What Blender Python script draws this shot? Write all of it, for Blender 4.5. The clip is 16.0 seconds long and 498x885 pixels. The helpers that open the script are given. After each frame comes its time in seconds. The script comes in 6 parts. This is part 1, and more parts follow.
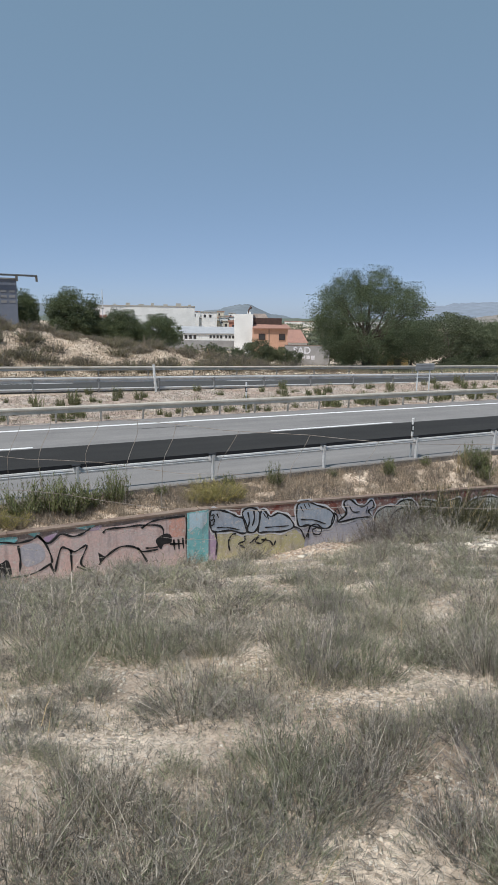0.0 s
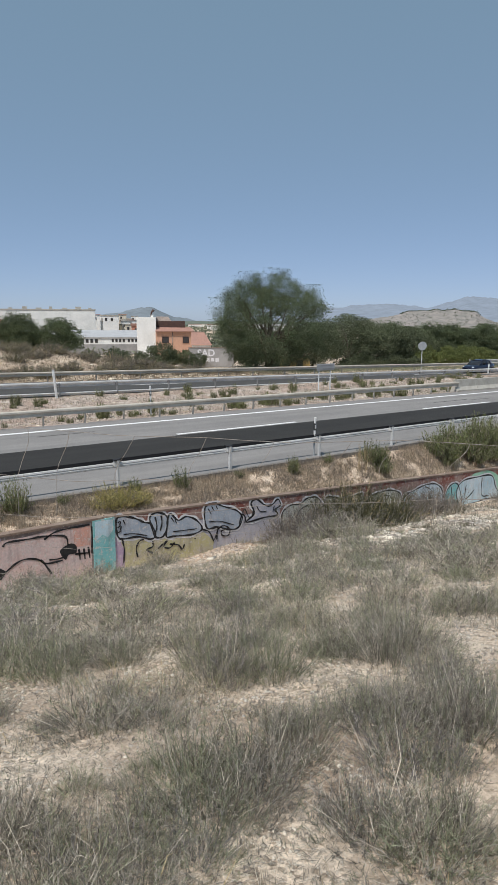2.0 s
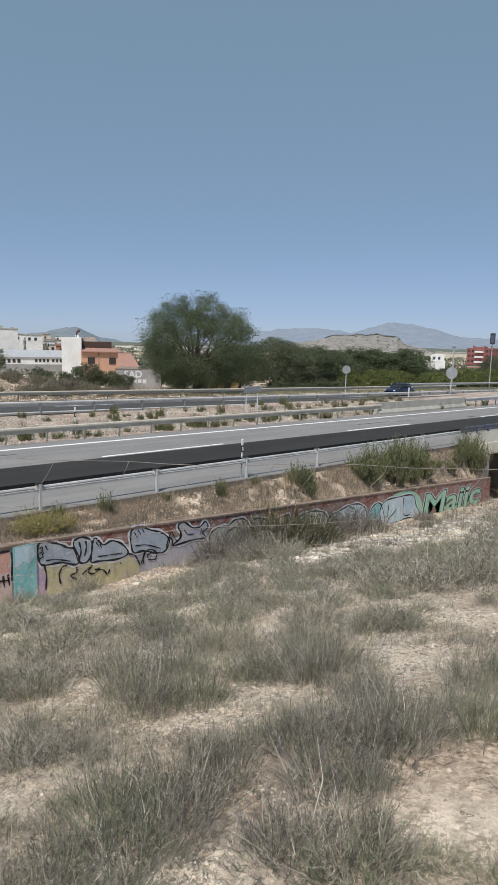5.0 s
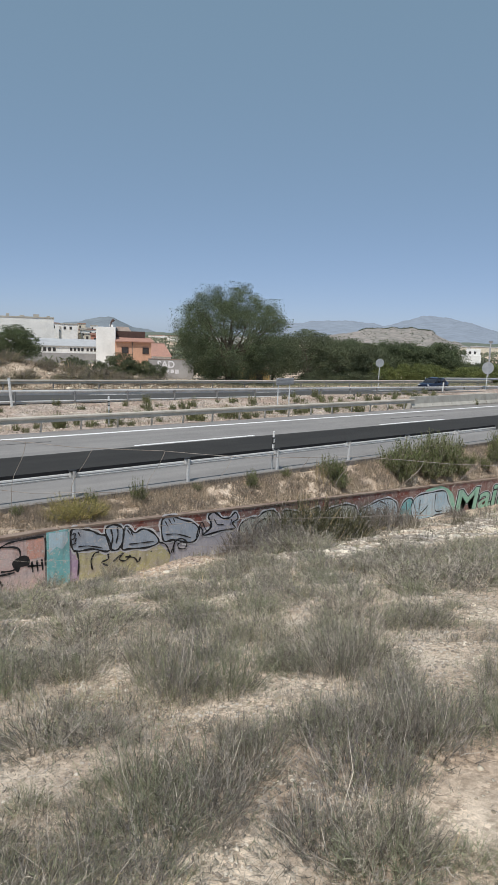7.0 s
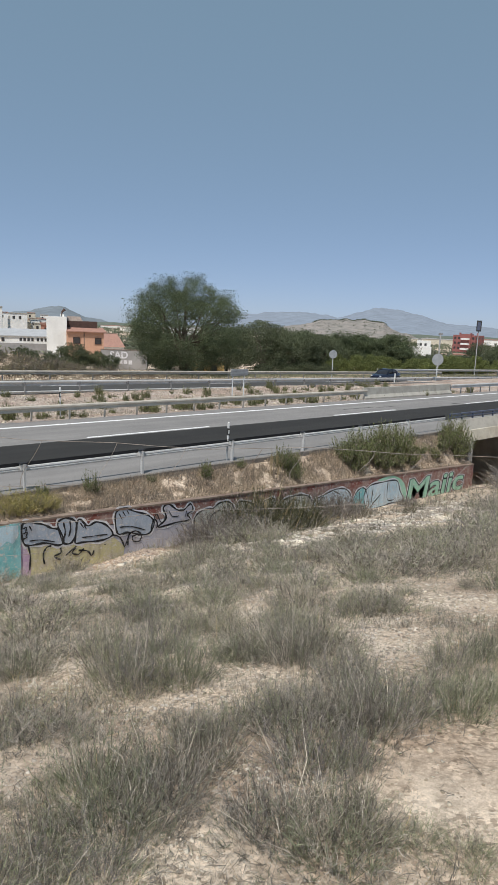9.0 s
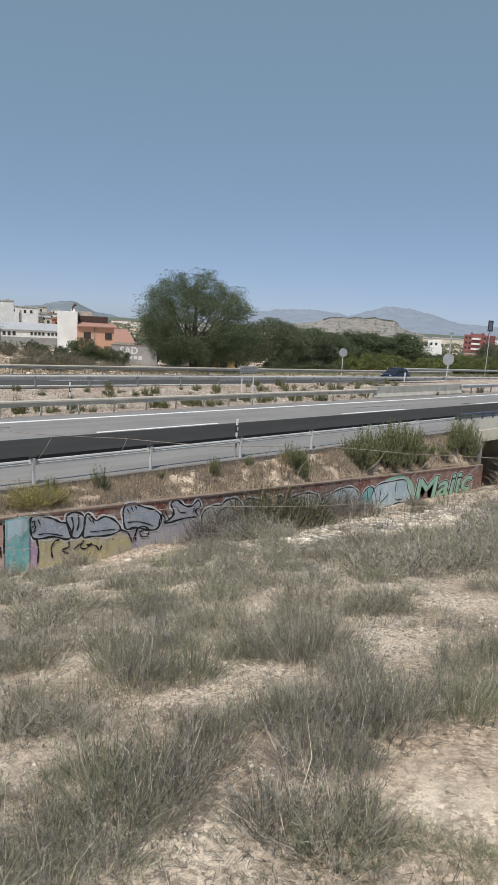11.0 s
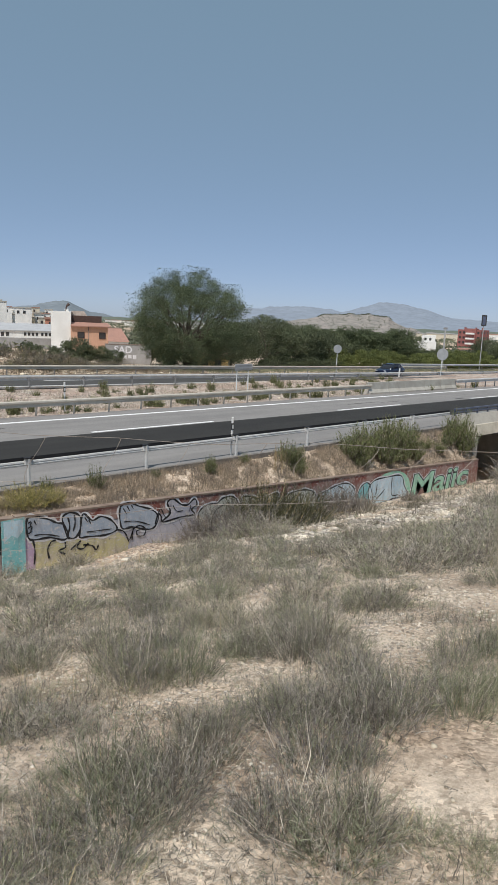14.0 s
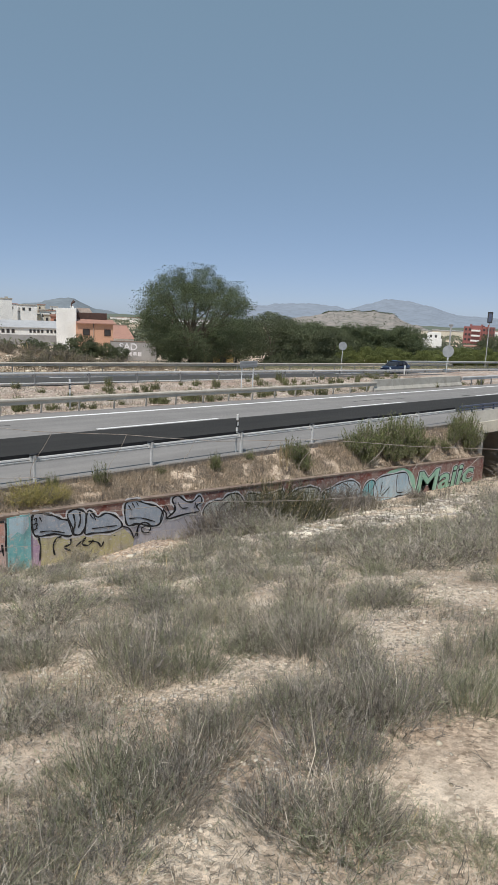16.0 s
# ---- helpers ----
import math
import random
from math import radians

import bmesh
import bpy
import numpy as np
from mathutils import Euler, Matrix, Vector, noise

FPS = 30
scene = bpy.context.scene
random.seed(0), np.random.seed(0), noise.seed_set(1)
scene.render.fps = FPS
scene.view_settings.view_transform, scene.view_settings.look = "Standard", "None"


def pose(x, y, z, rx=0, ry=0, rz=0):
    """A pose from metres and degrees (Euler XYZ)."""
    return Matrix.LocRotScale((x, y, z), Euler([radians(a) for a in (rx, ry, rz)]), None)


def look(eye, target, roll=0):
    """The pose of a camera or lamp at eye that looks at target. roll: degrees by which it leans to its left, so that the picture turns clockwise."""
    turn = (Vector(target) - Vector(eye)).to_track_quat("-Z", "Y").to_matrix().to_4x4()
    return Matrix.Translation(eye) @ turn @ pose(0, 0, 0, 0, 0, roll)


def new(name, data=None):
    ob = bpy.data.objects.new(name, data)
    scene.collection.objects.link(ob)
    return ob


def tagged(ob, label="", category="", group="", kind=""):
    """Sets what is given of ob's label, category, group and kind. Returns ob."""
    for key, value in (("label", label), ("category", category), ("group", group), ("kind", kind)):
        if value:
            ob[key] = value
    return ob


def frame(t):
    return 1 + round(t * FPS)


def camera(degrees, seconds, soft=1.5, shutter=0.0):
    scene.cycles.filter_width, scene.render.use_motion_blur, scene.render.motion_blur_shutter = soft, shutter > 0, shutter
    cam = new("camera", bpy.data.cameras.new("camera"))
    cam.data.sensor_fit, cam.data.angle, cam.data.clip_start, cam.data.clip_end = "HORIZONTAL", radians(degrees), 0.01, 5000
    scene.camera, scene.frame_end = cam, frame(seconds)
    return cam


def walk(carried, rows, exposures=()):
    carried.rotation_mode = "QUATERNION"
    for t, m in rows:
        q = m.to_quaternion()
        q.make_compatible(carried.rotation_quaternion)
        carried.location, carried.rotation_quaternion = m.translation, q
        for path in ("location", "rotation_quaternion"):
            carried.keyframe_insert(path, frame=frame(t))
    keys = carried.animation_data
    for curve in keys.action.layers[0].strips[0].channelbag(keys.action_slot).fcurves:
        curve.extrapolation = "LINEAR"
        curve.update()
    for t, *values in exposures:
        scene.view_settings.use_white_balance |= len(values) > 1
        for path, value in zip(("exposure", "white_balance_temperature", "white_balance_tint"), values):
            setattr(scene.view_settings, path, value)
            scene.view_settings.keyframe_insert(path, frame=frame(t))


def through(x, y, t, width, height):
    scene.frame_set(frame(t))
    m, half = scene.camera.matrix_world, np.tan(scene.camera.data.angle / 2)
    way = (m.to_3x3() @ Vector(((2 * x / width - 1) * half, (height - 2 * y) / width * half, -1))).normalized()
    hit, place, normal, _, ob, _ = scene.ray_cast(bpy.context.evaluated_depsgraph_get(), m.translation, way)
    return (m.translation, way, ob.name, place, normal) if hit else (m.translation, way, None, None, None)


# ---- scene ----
# Plan: x runs along the motorway, y across it away from the viewer, z up.
# The carriageway falls 1.5 % along x and lies at z = 0 beside the viewer, whose eye is at 4.71 m.
EXPO, SKY, SUN = 0.0, 0.105, 4.2
cam = camera(42.0, 16.0)

PATH = [
    (0, -0.064, 0.047, 4.695, -29.14, -11.17, 0.69),
    (0.5, -0.054, 0.041, 4.697, -30.75, -10.38, 0.68),
    (1, -0.036, 0.032, 4.694, -34.51, -10.90, 0.96),
    (1.5, -0.031, 0.021, 4.702, -36.06, -10.41, 0.43),
    (2, -0.004, 0.009, 4.697, -37.42, -10.88, 0.24),
    (2.5, 0.002, -0.014, 4.708, -40.40, -9.58, 0.27),
    (3, 0.007, -0.016, 4.709, -41.97, -8.97, 0.43),
    (3.5, 0.013, -0.023, 4.710, -43.86, -8.68, 0.99),
    (6, -0.009, -0.025, 4.716, -43.44, -9.10, 1.41),
    (6.5, -0.020, -0.019, 4.720, -42.50, -9.35, 1.82),
    (7, -0.022, -0.009, 4.713, -41.11, -9.69, 1.87),
    (7.5, -0.022, -0.005, 4.711, -41.75, -9.85, 2.06),
    (8, -0.009, -0.005, 4.709, -44.28, -10.22, 2.11),
    (8.5, -0.007, -0.006, 4.710, -45.06, -10.30, 2.12),
    (10.8, -0.014, -0.008, 4.716, -45.07, -10.62, 2.99),
    (11, -0.015, -0.006, 4.716, -44.43, -10.62, 2.97),
    (11.5, -0.015, -0.009, 4.715, -43.99, -10.44, 2.70),
    (12, -0.011, -0.016, 4.717, -44.63, -10.25, 2.08),
    (12.5, -0.013, -0.016, 4.719, -44.84, -10.24, 2.27),
    (13, -0.013, -0.010, 4.716, -44.52, -10.61, 2.36),
    (13.5, -0.012, -0.008, 4.718, -44.65, -10.42, 2.27),
    (14, -0.001, -0.002, 4.714, -44.82, -10.81, 2.23),
    (14.5, 0.000, 0.000, 4.714, -44.62, -10.80, 2.04),
    (15, -0.001, -0.001, 4.716, -44.74, -10.59, 1.98),
    (15.5, -0.006, -0.004, 4.719, -44.75, -10.81, 2.06),
    (16, -0.001, 0.001, 4.711, -44.39, -11.08, 2.22),
]

def eye_row(t, x, y, z, yaw, pitch, roll):
    a, b = radians(yaw), radians(pitch)
    ahead = Vector((-math.sin(a) * math.cos(b), math.cos(a) * math.cos(b), math.sin(b)))
    return t, look((x, y, z), Vector((x, y, z)) + ahead, roll)


walk(cam, [eye_row(*row) for row in PATH], [(0.0, EXPO, 6370, 10), (1.0, EXPO, 6450, 10), (3.0, EXPO, 6500, 10), (7.0, EXPO, 6510, 10), (8.5, EXPO, 6600, 10), (16.0, EXPO, 6620, 10)])

# ---- light ----
SUN_AZ, SUN_EL = math.atan2(-1.0, -0.42), radians(60)
world = bpy.data.worlds.new("daylight")
scene.world = world
world.use_nodes = True
wn, wl = world.node_tree.nodes, world.node_tree.links
sky = wn.new("ShaderNodeTexSky")
sky.sky_type = "NISHITA"
sky.sun_disc = False
sky.sun_elevation, sky.sun_rotation = SUN_EL, SUN_AZ
sky.altitude, sky.air_density, sky.dust_density, sky.ozone_density = 600, 0.5, 0.6, 3.0
veil = wn.new("ShaderNodeVectorMath")  # summer haze: a thin even veil over the clear sky
veil.operation = "MULTIPLY_ADD"
veil.inputs[1].default_value, veil.inputs[2].default_value = (0.59, 0.47, 0.52), (1.40, 2.24, 2.72)
wl.new(sky.outputs["Color"], veil.inputs[0])
wl.new(veil.outputs["Vector"], wn["Background"].inputs["Color"])
wn["Background"].inputs["Strength"].default_value = SKY
sun_data = bpy.data.lights.new("sun", "SUN")
sun_data.energy, sun_data.angle, sun_data.color = SUN, radians(0.6), (1.0, 0.965, 0.92)
sun_way = Vector((math.sin(SUN_AZ) * math.cos(SUN_EL), math.cos(SUN_AZ) * math.cos(SUN_EL), math.sin(SUN_EL)))
new("sun", sun_data).matrix_world = look(sun_way * 200, (0, 0, 0))

# ---- building tools ----
GRADE = 0.015


def road_z(s, h=0.0):
    """Height of a point h above the carriageway at s metres along it."""
    return h - GRADE * min(max(s, -200), 300)


def far_z(s, h=0.0):
    """The same for the far carriageway, which falls a little more."""
    return road_z(s, h - 0.01 * (min(max(s, -40), 120) - 19))


def value_noise(x, y, seed):
    x, y = np.asarray(x, float), np.asarray(y, float)
    i, j = np.floor(x), np.floor(y)
    f, g = x - i, y - j
    f, g = f * f * (3 - 2 * f), g * g * (3 - 2 * g)

    def dot(a, b):
        v = np.sin(a * 127.1 + b * 311.7 + seed * 74.7) * 43758.5453
        return v - np.floor(v)
    return (dot(i, j) * (1 - f) + dot(i + 1, j) * f) * (1 - g) + (dot(i, j + 1) * (1 - f) + dot(i + 1, j + 1) * f) * g


def smooth(a, b, x):
    t = np.clip((np.asarray(x, float) - a) / (b - a), 0, 1)
    return t * t * (3 - 2 * t)


def wall_top(s):
    return np.interp(s, [-30, 6.8, 31.75], [-0.22, -0.22, -1.5])


HILL_S = [-60, 0, 9.4, 14.4, 20, 26, 32.5, 38, 44]
HILL_H = [5.0, 4.9, 4.4, 3.9, 3.1, 2.3, 1.2, 0.2, 0.0]
VALLEY_D = [0, 55, 75, 100, 150, 300, 500, 900, 2000, 4600]
VALLEY_Z = [-0.6, -0.8, -1.5, -2.9, -4.2, -7, -9, -12, -20, -26]


def ground_z(s, u):
    """Height of the land: bank with the viewer on it, wall foot, verge, road bed, median, hill and valley."""
    s, u = np.asarray(s, float), np.asarray(u, float)
    slope = -GRADE * np.clip(s, -200, 300)
    q = np.clip(u / 15, 0, 1) ** 1.4
    sc = np.clip(s, -4, 60)
    bank = (3.05 - 0.145 * np.clip(sc, -3, 24)) * (1 - q) + (-1.5 - 0.056 * sc) * q
    bank = bank + 0.10 * (value_noise(s / 1.7, u / 1.7, 3) - 0.5) + 0.05 * (value_noise(s / 0.5, u / 0.5, 4) - 0.5)
    bank = bank + 0.20 * np.exp(-((s - 9.7) / 0.9) ** 2 - ((u - 13.5) / 0.6) ** 2)
    top = wall_top(s)
    verge = slope + np.where(u < 16.5, top - 0.05 + (-0.03 - top + 0.05) * np.clip((u - 15.35) / 1.15, 0, 1) ** 0.8, -0.12)
    verge = verge + np.where((u > 15.3) & (u < 16.4), 0.05 * (value_noise(s / 0.6, u / 0.6, 6) - 0.5), 0)
    median = slope - 0.06 + 0.10 * (value_noise(s / 1.5, u / 1.2, 5) - 0.5) - 0.25 * np.sin(np.clip((u - 28.9) / 11, 0, 1) * np.pi)
    far = slope - 0.01 * (np.clip(s, -40, 120) - 19)
    bed = far - 0.14
    d = np.hypot(s, u)
    valley = np.interp(d, VALLEY_D, VALLEY_Z)
    hill = np.interp(s, HILL_S, HILL_H) * smooth(51.5, 64, u) * (1 - smooth(74, 120, u))
    hill = hill * (0.9 + 0.25 * value_noise(s / 4, u / 4, 8))
    beyond = far - 0.1 + (valley - far) * smooth(51, 64, u) + hill
    z = np.where(u < 15.12, bank, np.where(u < 28.6, verge, np.where(u < 39.9, median, np.where(u < 50.2, bed, beyond))))
    cut = (s > 32.05) & (s < 52) & (u > 15.12) & (u < 28.6)
    return np.where(cut, z - 6.0, z)


def gz(s, u):
    return float(ground_z(s, u))


def fast_mesh(name, verts, tris, mats, index=None):
    """A mesh out of arrays of corners and triangles."""
    me = bpy.data.meshes.new(name)
    verts, tris = np.asarray(verts, np.float32), np.asarray(tris, np.int32)
    me.vertices.add(len(verts))
    me.vertices.foreach_set("co", verts.ravel())
    me.loops.add(tris.size)
    me.loops.foreach_set("vertex_index", tris.ravel())
    me.polygons.add(len(tris))
    me.polygons.foreach_set("loop_start", np.arange(0, tris.size, 3, dtype=np.int32))
    for m in mats:
        me.materials.append(m)
    if index is not None:
        me.polygons.foreach_set("material_index", np.asarray(index, np.int32))
    me.update(calc_edges=True)
    me.validate()
    return me


def poly_mesh(name, verts, faces, mat, flat=True):
    me = bpy.data.meshes.new(name)
    me.from_pydata([tuple(v) for v in verts], [], faces)
    me.materials.append(mat)
    if not flat:
        me.polygons.foreach_set("use_smooth", [True] * len(me.polygons))
    me.update()
    return me


def bm_mesh(name, bm, mat, flat=True):
    bmesh.ops.recalc_face_normals(bm, faces=bm.faces)
    me = bpy.data.meshes.new(name)
    bm.to_mesh(me)
    bm.free()
    me.materials.append(mat)
    if not flat:
        me.polygons.foreach_set("use_smooth", [True] * len(me.polygons))
    return me


def put(name, me, parent=None, m=None, label=""):
    ob = new(name, me)
    if parent is not None:
        ob.parent = parent
    if m is not None:
        ob.matrix_basis = m
    return tagged(ob, label)


def thing(name, label, category, group="", kind="", m=None):
    ob = new(name)
    ob.empty_display_size = 0.2
    if m is not None:
        ob.matrix_basis = m
    return tagged(ob, label, category, group, kind)


def box_bm(x0, x1, y0, y1, z0, z1, bevel=0.0):
    bm = bmesh.new()
    bmesh.ops.create_cube(bm, size=1)
    for v in bm.verts:
        v.co = ((x0 + x1) / 2 + v.co.x * (x1 - x0), (y0 + y1) / 2 + v.co.y * (y1 - y0), (z0 + z1) / 2 + v.co.z * (z1 - z0))
    if bevel:
        bmesh.ops.bevel(bm, geom=list(bm.edges), offset=bevel, segments=1, affect="EDGES")
    return bm


def box(name, x0, x1, y0, y1, z0, z1, mat, parent=None, bevel=0.0, m=None, label=""):
    return put(name, bm_mesh(name, box_bm(x0, x1, y0, y1, z0, z1, bevel), mat), parent, m, label)


def tube(points, radii, sides=6):
    """Corners and faces of a tapered tube along points."""
    verts, faces = [], []
    pts = [Vector(p) for p in points]
    for k, p in enumerate(pts):
        way = (pts[min(k + 1, len(pts) - 1)] - pts[max(k - 1, 0)]).normalized()
        side = way.cross(Vector((0.31, 0.17, 0.93)))
        side = side.normalized() if side.length > 1e-4 else Vector((1, 0, 0))
        up = way.cross(side)
        r = radii[k] if isinstance(radii, (list, tuple)) else radii
        for j in range(sides):
            a = 2 * math.pi * j / sides
            verts.append(p + (side * math.cos(a) + up * math.sin(a)) * r)
    for k in range(len(pts) - 1):
        for j in range(sides):
            a, b = k * sides + j, k * sides + (j + 1) % sides
            faces.append((a, b, b + sides, a + sides))
    faces.append(tuple(range(sides)))
    faces.append(tuple(range((len(pts) - 1) * sides, len(pts) * sides)))
    return verts, faces


def tube_part(name, points, radii, mat, parent, sides=6, label=""):
    v, f = tube(points, radii, sides)
    return put(name, poly_mesh(name, v, f, mat, sides < 5), parent, label=label)


def sweep(name, profile, line, mat, parent=None, label="", closed=True):
    """A profile of (across, up) swept along points."""
    verts, faces, n = [], [], len(profile)
    for p in line:
        verts += [(p[0], p[1] + a, p[2] + b) for a, b in profile]
    for k in range(len(line) - 1):
        for j in range(n if closed else n - 1):
            a, b = k * n + j, k * n + (j + 1) % n
            faces.append((a, a + n, b + n, b))
    if closed:
        faces += [tuple(range(n)), tuple(range((len(line) - 1) * n, len(line) * n))[::-1]]
    return put(name, poly_mesh(name, verts, faces, mat), parent, label=label)


def blades(rng, root, azimuth, lean, length, width, curl):
    """Corners and triangles of thin bent blades: arrays of one value a blade."""
    n = len(length)
    out = np.stack([np.cos(azimuth), np.sin(azimuth), np.zeros(n)], 1)
    side = np.stack([-np.sin(azimuth + rng.uniform(-1, 1, n)), np.cos(azimuth + rng.uniform(-1, 1, n)), np.zeros(n)], 1)
    up = np.array([0, 0, 1.0])
    a, b = lean, lean + curl
    mid = root + length[:, None] * 0.5 * (out * np.sin(a)[:, None] + up * np.cos(a)[:, None])
    tip = mid + length[:, None] * 0.5 * (out * np.sin(b)[:, None] + up * np.cos(b)[:, None])
    w = width[:, None] * 0.5
    v = np.stack([root - side * w, root + side * w, mid - side * w * 0.8, mid + side * w * 0.8, tip], 1).reshape(-1, 3)
    k = np.arange(n)[:, None] * 5
    t = np.concatenate([k + [0, 1, 3], k + [0, 3, 2], k + [2, 3, 4]], 1).reshape(-1, 3)
    return v, t


def leaves(rng, centre, size, droop=0.0):
    """Small folded leaf sprays at centres, turned every way."""
    n = len(centre)
    a = rng.normal(size=(n, 3))
    a /= np.linalg.norm(a, axis=1)[:, None]
    a[:, 2] -= droop
    b = np.cross(a, rng.normal(size=(n, 3)))
    b /= np.linalg.norm(b, axis=1)[:, None] + 1e-9
    c = np.cross(a, b)
    size = size[:, None]
    v = np.stack([centre - a * size * 0.5, centre + b * size * 0.24 + c * size * 0.07, centre + a * size * 0.5,
                  centre - b * size * 0.24 + c * size * 0.07], 1).reshape(-1, 3)
    k = np.arange(n)[:, None] * 4
    return v, np.concatenate([k + [0, 1, 2], k + [0, 2, 3]], 1).reshape(-1, 3)


# ---- materials ----
def material(name, rough=0.8, metal=0.0, spec=0.3):
    m = bpy.data.materials.new(name)
    m.use_nodes = True
    b = m.node_tree.nodes["Principled BSDF"]
    b.inputs["Roughness"].default_value = rough
    b.inputs["Metallic"].default_value = metal
    b.inputs["Specular IOR Level"].default_value = spec
    return m, m.node_tree.nodes, m.node_tree.links, b


def noise_node(nodes, links, scale, detail=4.0, rough=0.6, stretch=None):
    geo = nodes.new("ShaderNodeNewGeometry")
    tex = nodes.new("ShaderNodeTexNoise")
    tex.inputs["Scale"].default_value, tex.inputs["Detail"].default_value = scale, detail
    tex.inputs["Roughness"].default_value = rough
    if stretch:
        mp = nodes.new("ShaderNodeMapping")
        mp.inputs["Scale"].default_value = stretch
        links.new(geo.outputs["Position"], mp.inputs["Vector"])
        links.new(mp.outputs["Vector"], tex.inputs["Vector"])
    else:
        links.new(geo.outputs["Position"], tex.inputs["Vector"])
    return tex


def ramp_node(nodes, links, source, stops):
    r = nodes.new("ShaderNodeValToRGB")
    while len(r.color_ramp.elements) < len(stops):
        r.color_ramp.elements.new(0.5)
    for e, (p, c) in zip(r.color_ramp.elements, stops):
        e.position, e.color = p, (*c, 1)
    links.new(source, r.inputs["Fac"])
    return r


def mix_node(nodes, links, fac, a, b, blend="MIX"):
    m = nodes.new("ShaderNodeMix")
    m.data_type, m.blend_type = "RGBA", blend
    for value, k in ((fac, 0), (a, 6), (b, 7)):
        if isinstance(value, (int, float)):
            m.inputs[k].default_value = value
        elif isinstance(value, tuple):
            m.inputs[k].default_value = (*value, 1)
        else:
            links.new(value, m.inputs[k])
    return m.outputs[2]


def bump(nodes, links, bsdf, height, strength, distance):
    b = nodes.new("ShaderNodeBump")
    b.inputs["Strength"].default_value, b.inputs["Distance"].default_value = strength, distance
    links.new(height, b.inputs["Height"])
    links.new(b.outputs["Normal"], bsdf.inputs["Normal"])


def worn(name, colour, dark, rough=0.8, metal=0.0, scale=2.0, fine=40.0, relief=0.004, spots=0.35, spec=0.3, stretch=None, flaked=None):
    """A surface of one colour with broad stains and fine grain, and chips where paint has flaked off."""
    m, nodes, links, b = material(name, rough, metal, spec)
    big = noise_node(nodes, links, scale, 5, 0.65, stretch)
    small = noise_node(nodes, links, fine, 3, 0.7)
    mask = ramp_node(nodes, links, big.outputs["Fac"], [(0.5 - spots * 0.5, (0, 0, 0)), (0.62, (1, 1, 1))])
    base = mix_node(nodes, links, mask.outputs["Color"], dark, colour)
    if flaked:
        chip = noise_node(nodes, links, 11, 7, 0.72)
        drip = noise_node(nodes, links, 5, 5, 0.6, (1.0, 1.0, 0.18))
        off = ramp_node(nodes, links, chip.outputs["Fac"], [(0.555, (0, 0, 0)), (0.60, (0.85, 0.85, 0.85))])
        run = ramp_node(nodes, links, drip.outputs["Fac"], [(0.52, (0, 0, 0)), (0.72, (0.5, 0.5, 0.5))])
        base = mix_node(nodes, links, run.outputs["Color"], base, (0.16, 0.12, 0.11))
        base = mix_node(nodes, links, off.outputs["Color"], base, flaked)
    grain = ramp_node(nodes, links, small.outputs["Fac"], [(0.3, (0.78, 0.78, 0.78)), (0.7, (1.12, 1.12, 1.12))])
    links.new(mix_node(nodes, links, 0.8, base, grain.outputs["Color"], "MULTIPLY"), b.inputs["Base Color"])
    bump(nodes, links, b, small.outputs["Fac"], 0.5, relief)
    return m


def plant(name, low, high, rough=0.75, through=0.25, patch=0.9):
    """Leaf or blade colours that differ from piece to piece and from patch to patch."""
    m, nodes, links, b = material(name, rough, 0, 0.2)
    geo = nodes.new("ShaderNodeNewGeometry")
    r = ramp_node(nodes, links, geo.outputs["Random Per Island"], [(0.0, low), (1.0, high)])
    big = noise_node(nodes, links, patch, 3)
    tone = ramp_node(nodes, links, big.outputs["Fac"], [(0.3, (0.72, 0.72, 0.74)), (0.7, (1.2, 1.16, 1.05))])
    col = mix_node(nodes, links, 1.0, r.outputs["Color"], tone.outputs["Color"], "MULTIPLY")
    links.new(col, b.inputs["Base Color"])
    if through:
        tr = nodes.new("ShaderNodeBsdfTranslucent")
        links.new(col, tr.inputs["Color"])
        mx = nodes.new("ShaderNodeMixShader")
        mx.inputs["Fac"].default_value = through
        links.new(b.outputs["BSDF"], mx.inputs[1])
        links.new(tr.outputs["BSDF"], mx.inputs[2])
        links.new(mx.outputs["Shader"], nodes["Material Output"].inputs["Surface"])
    return m


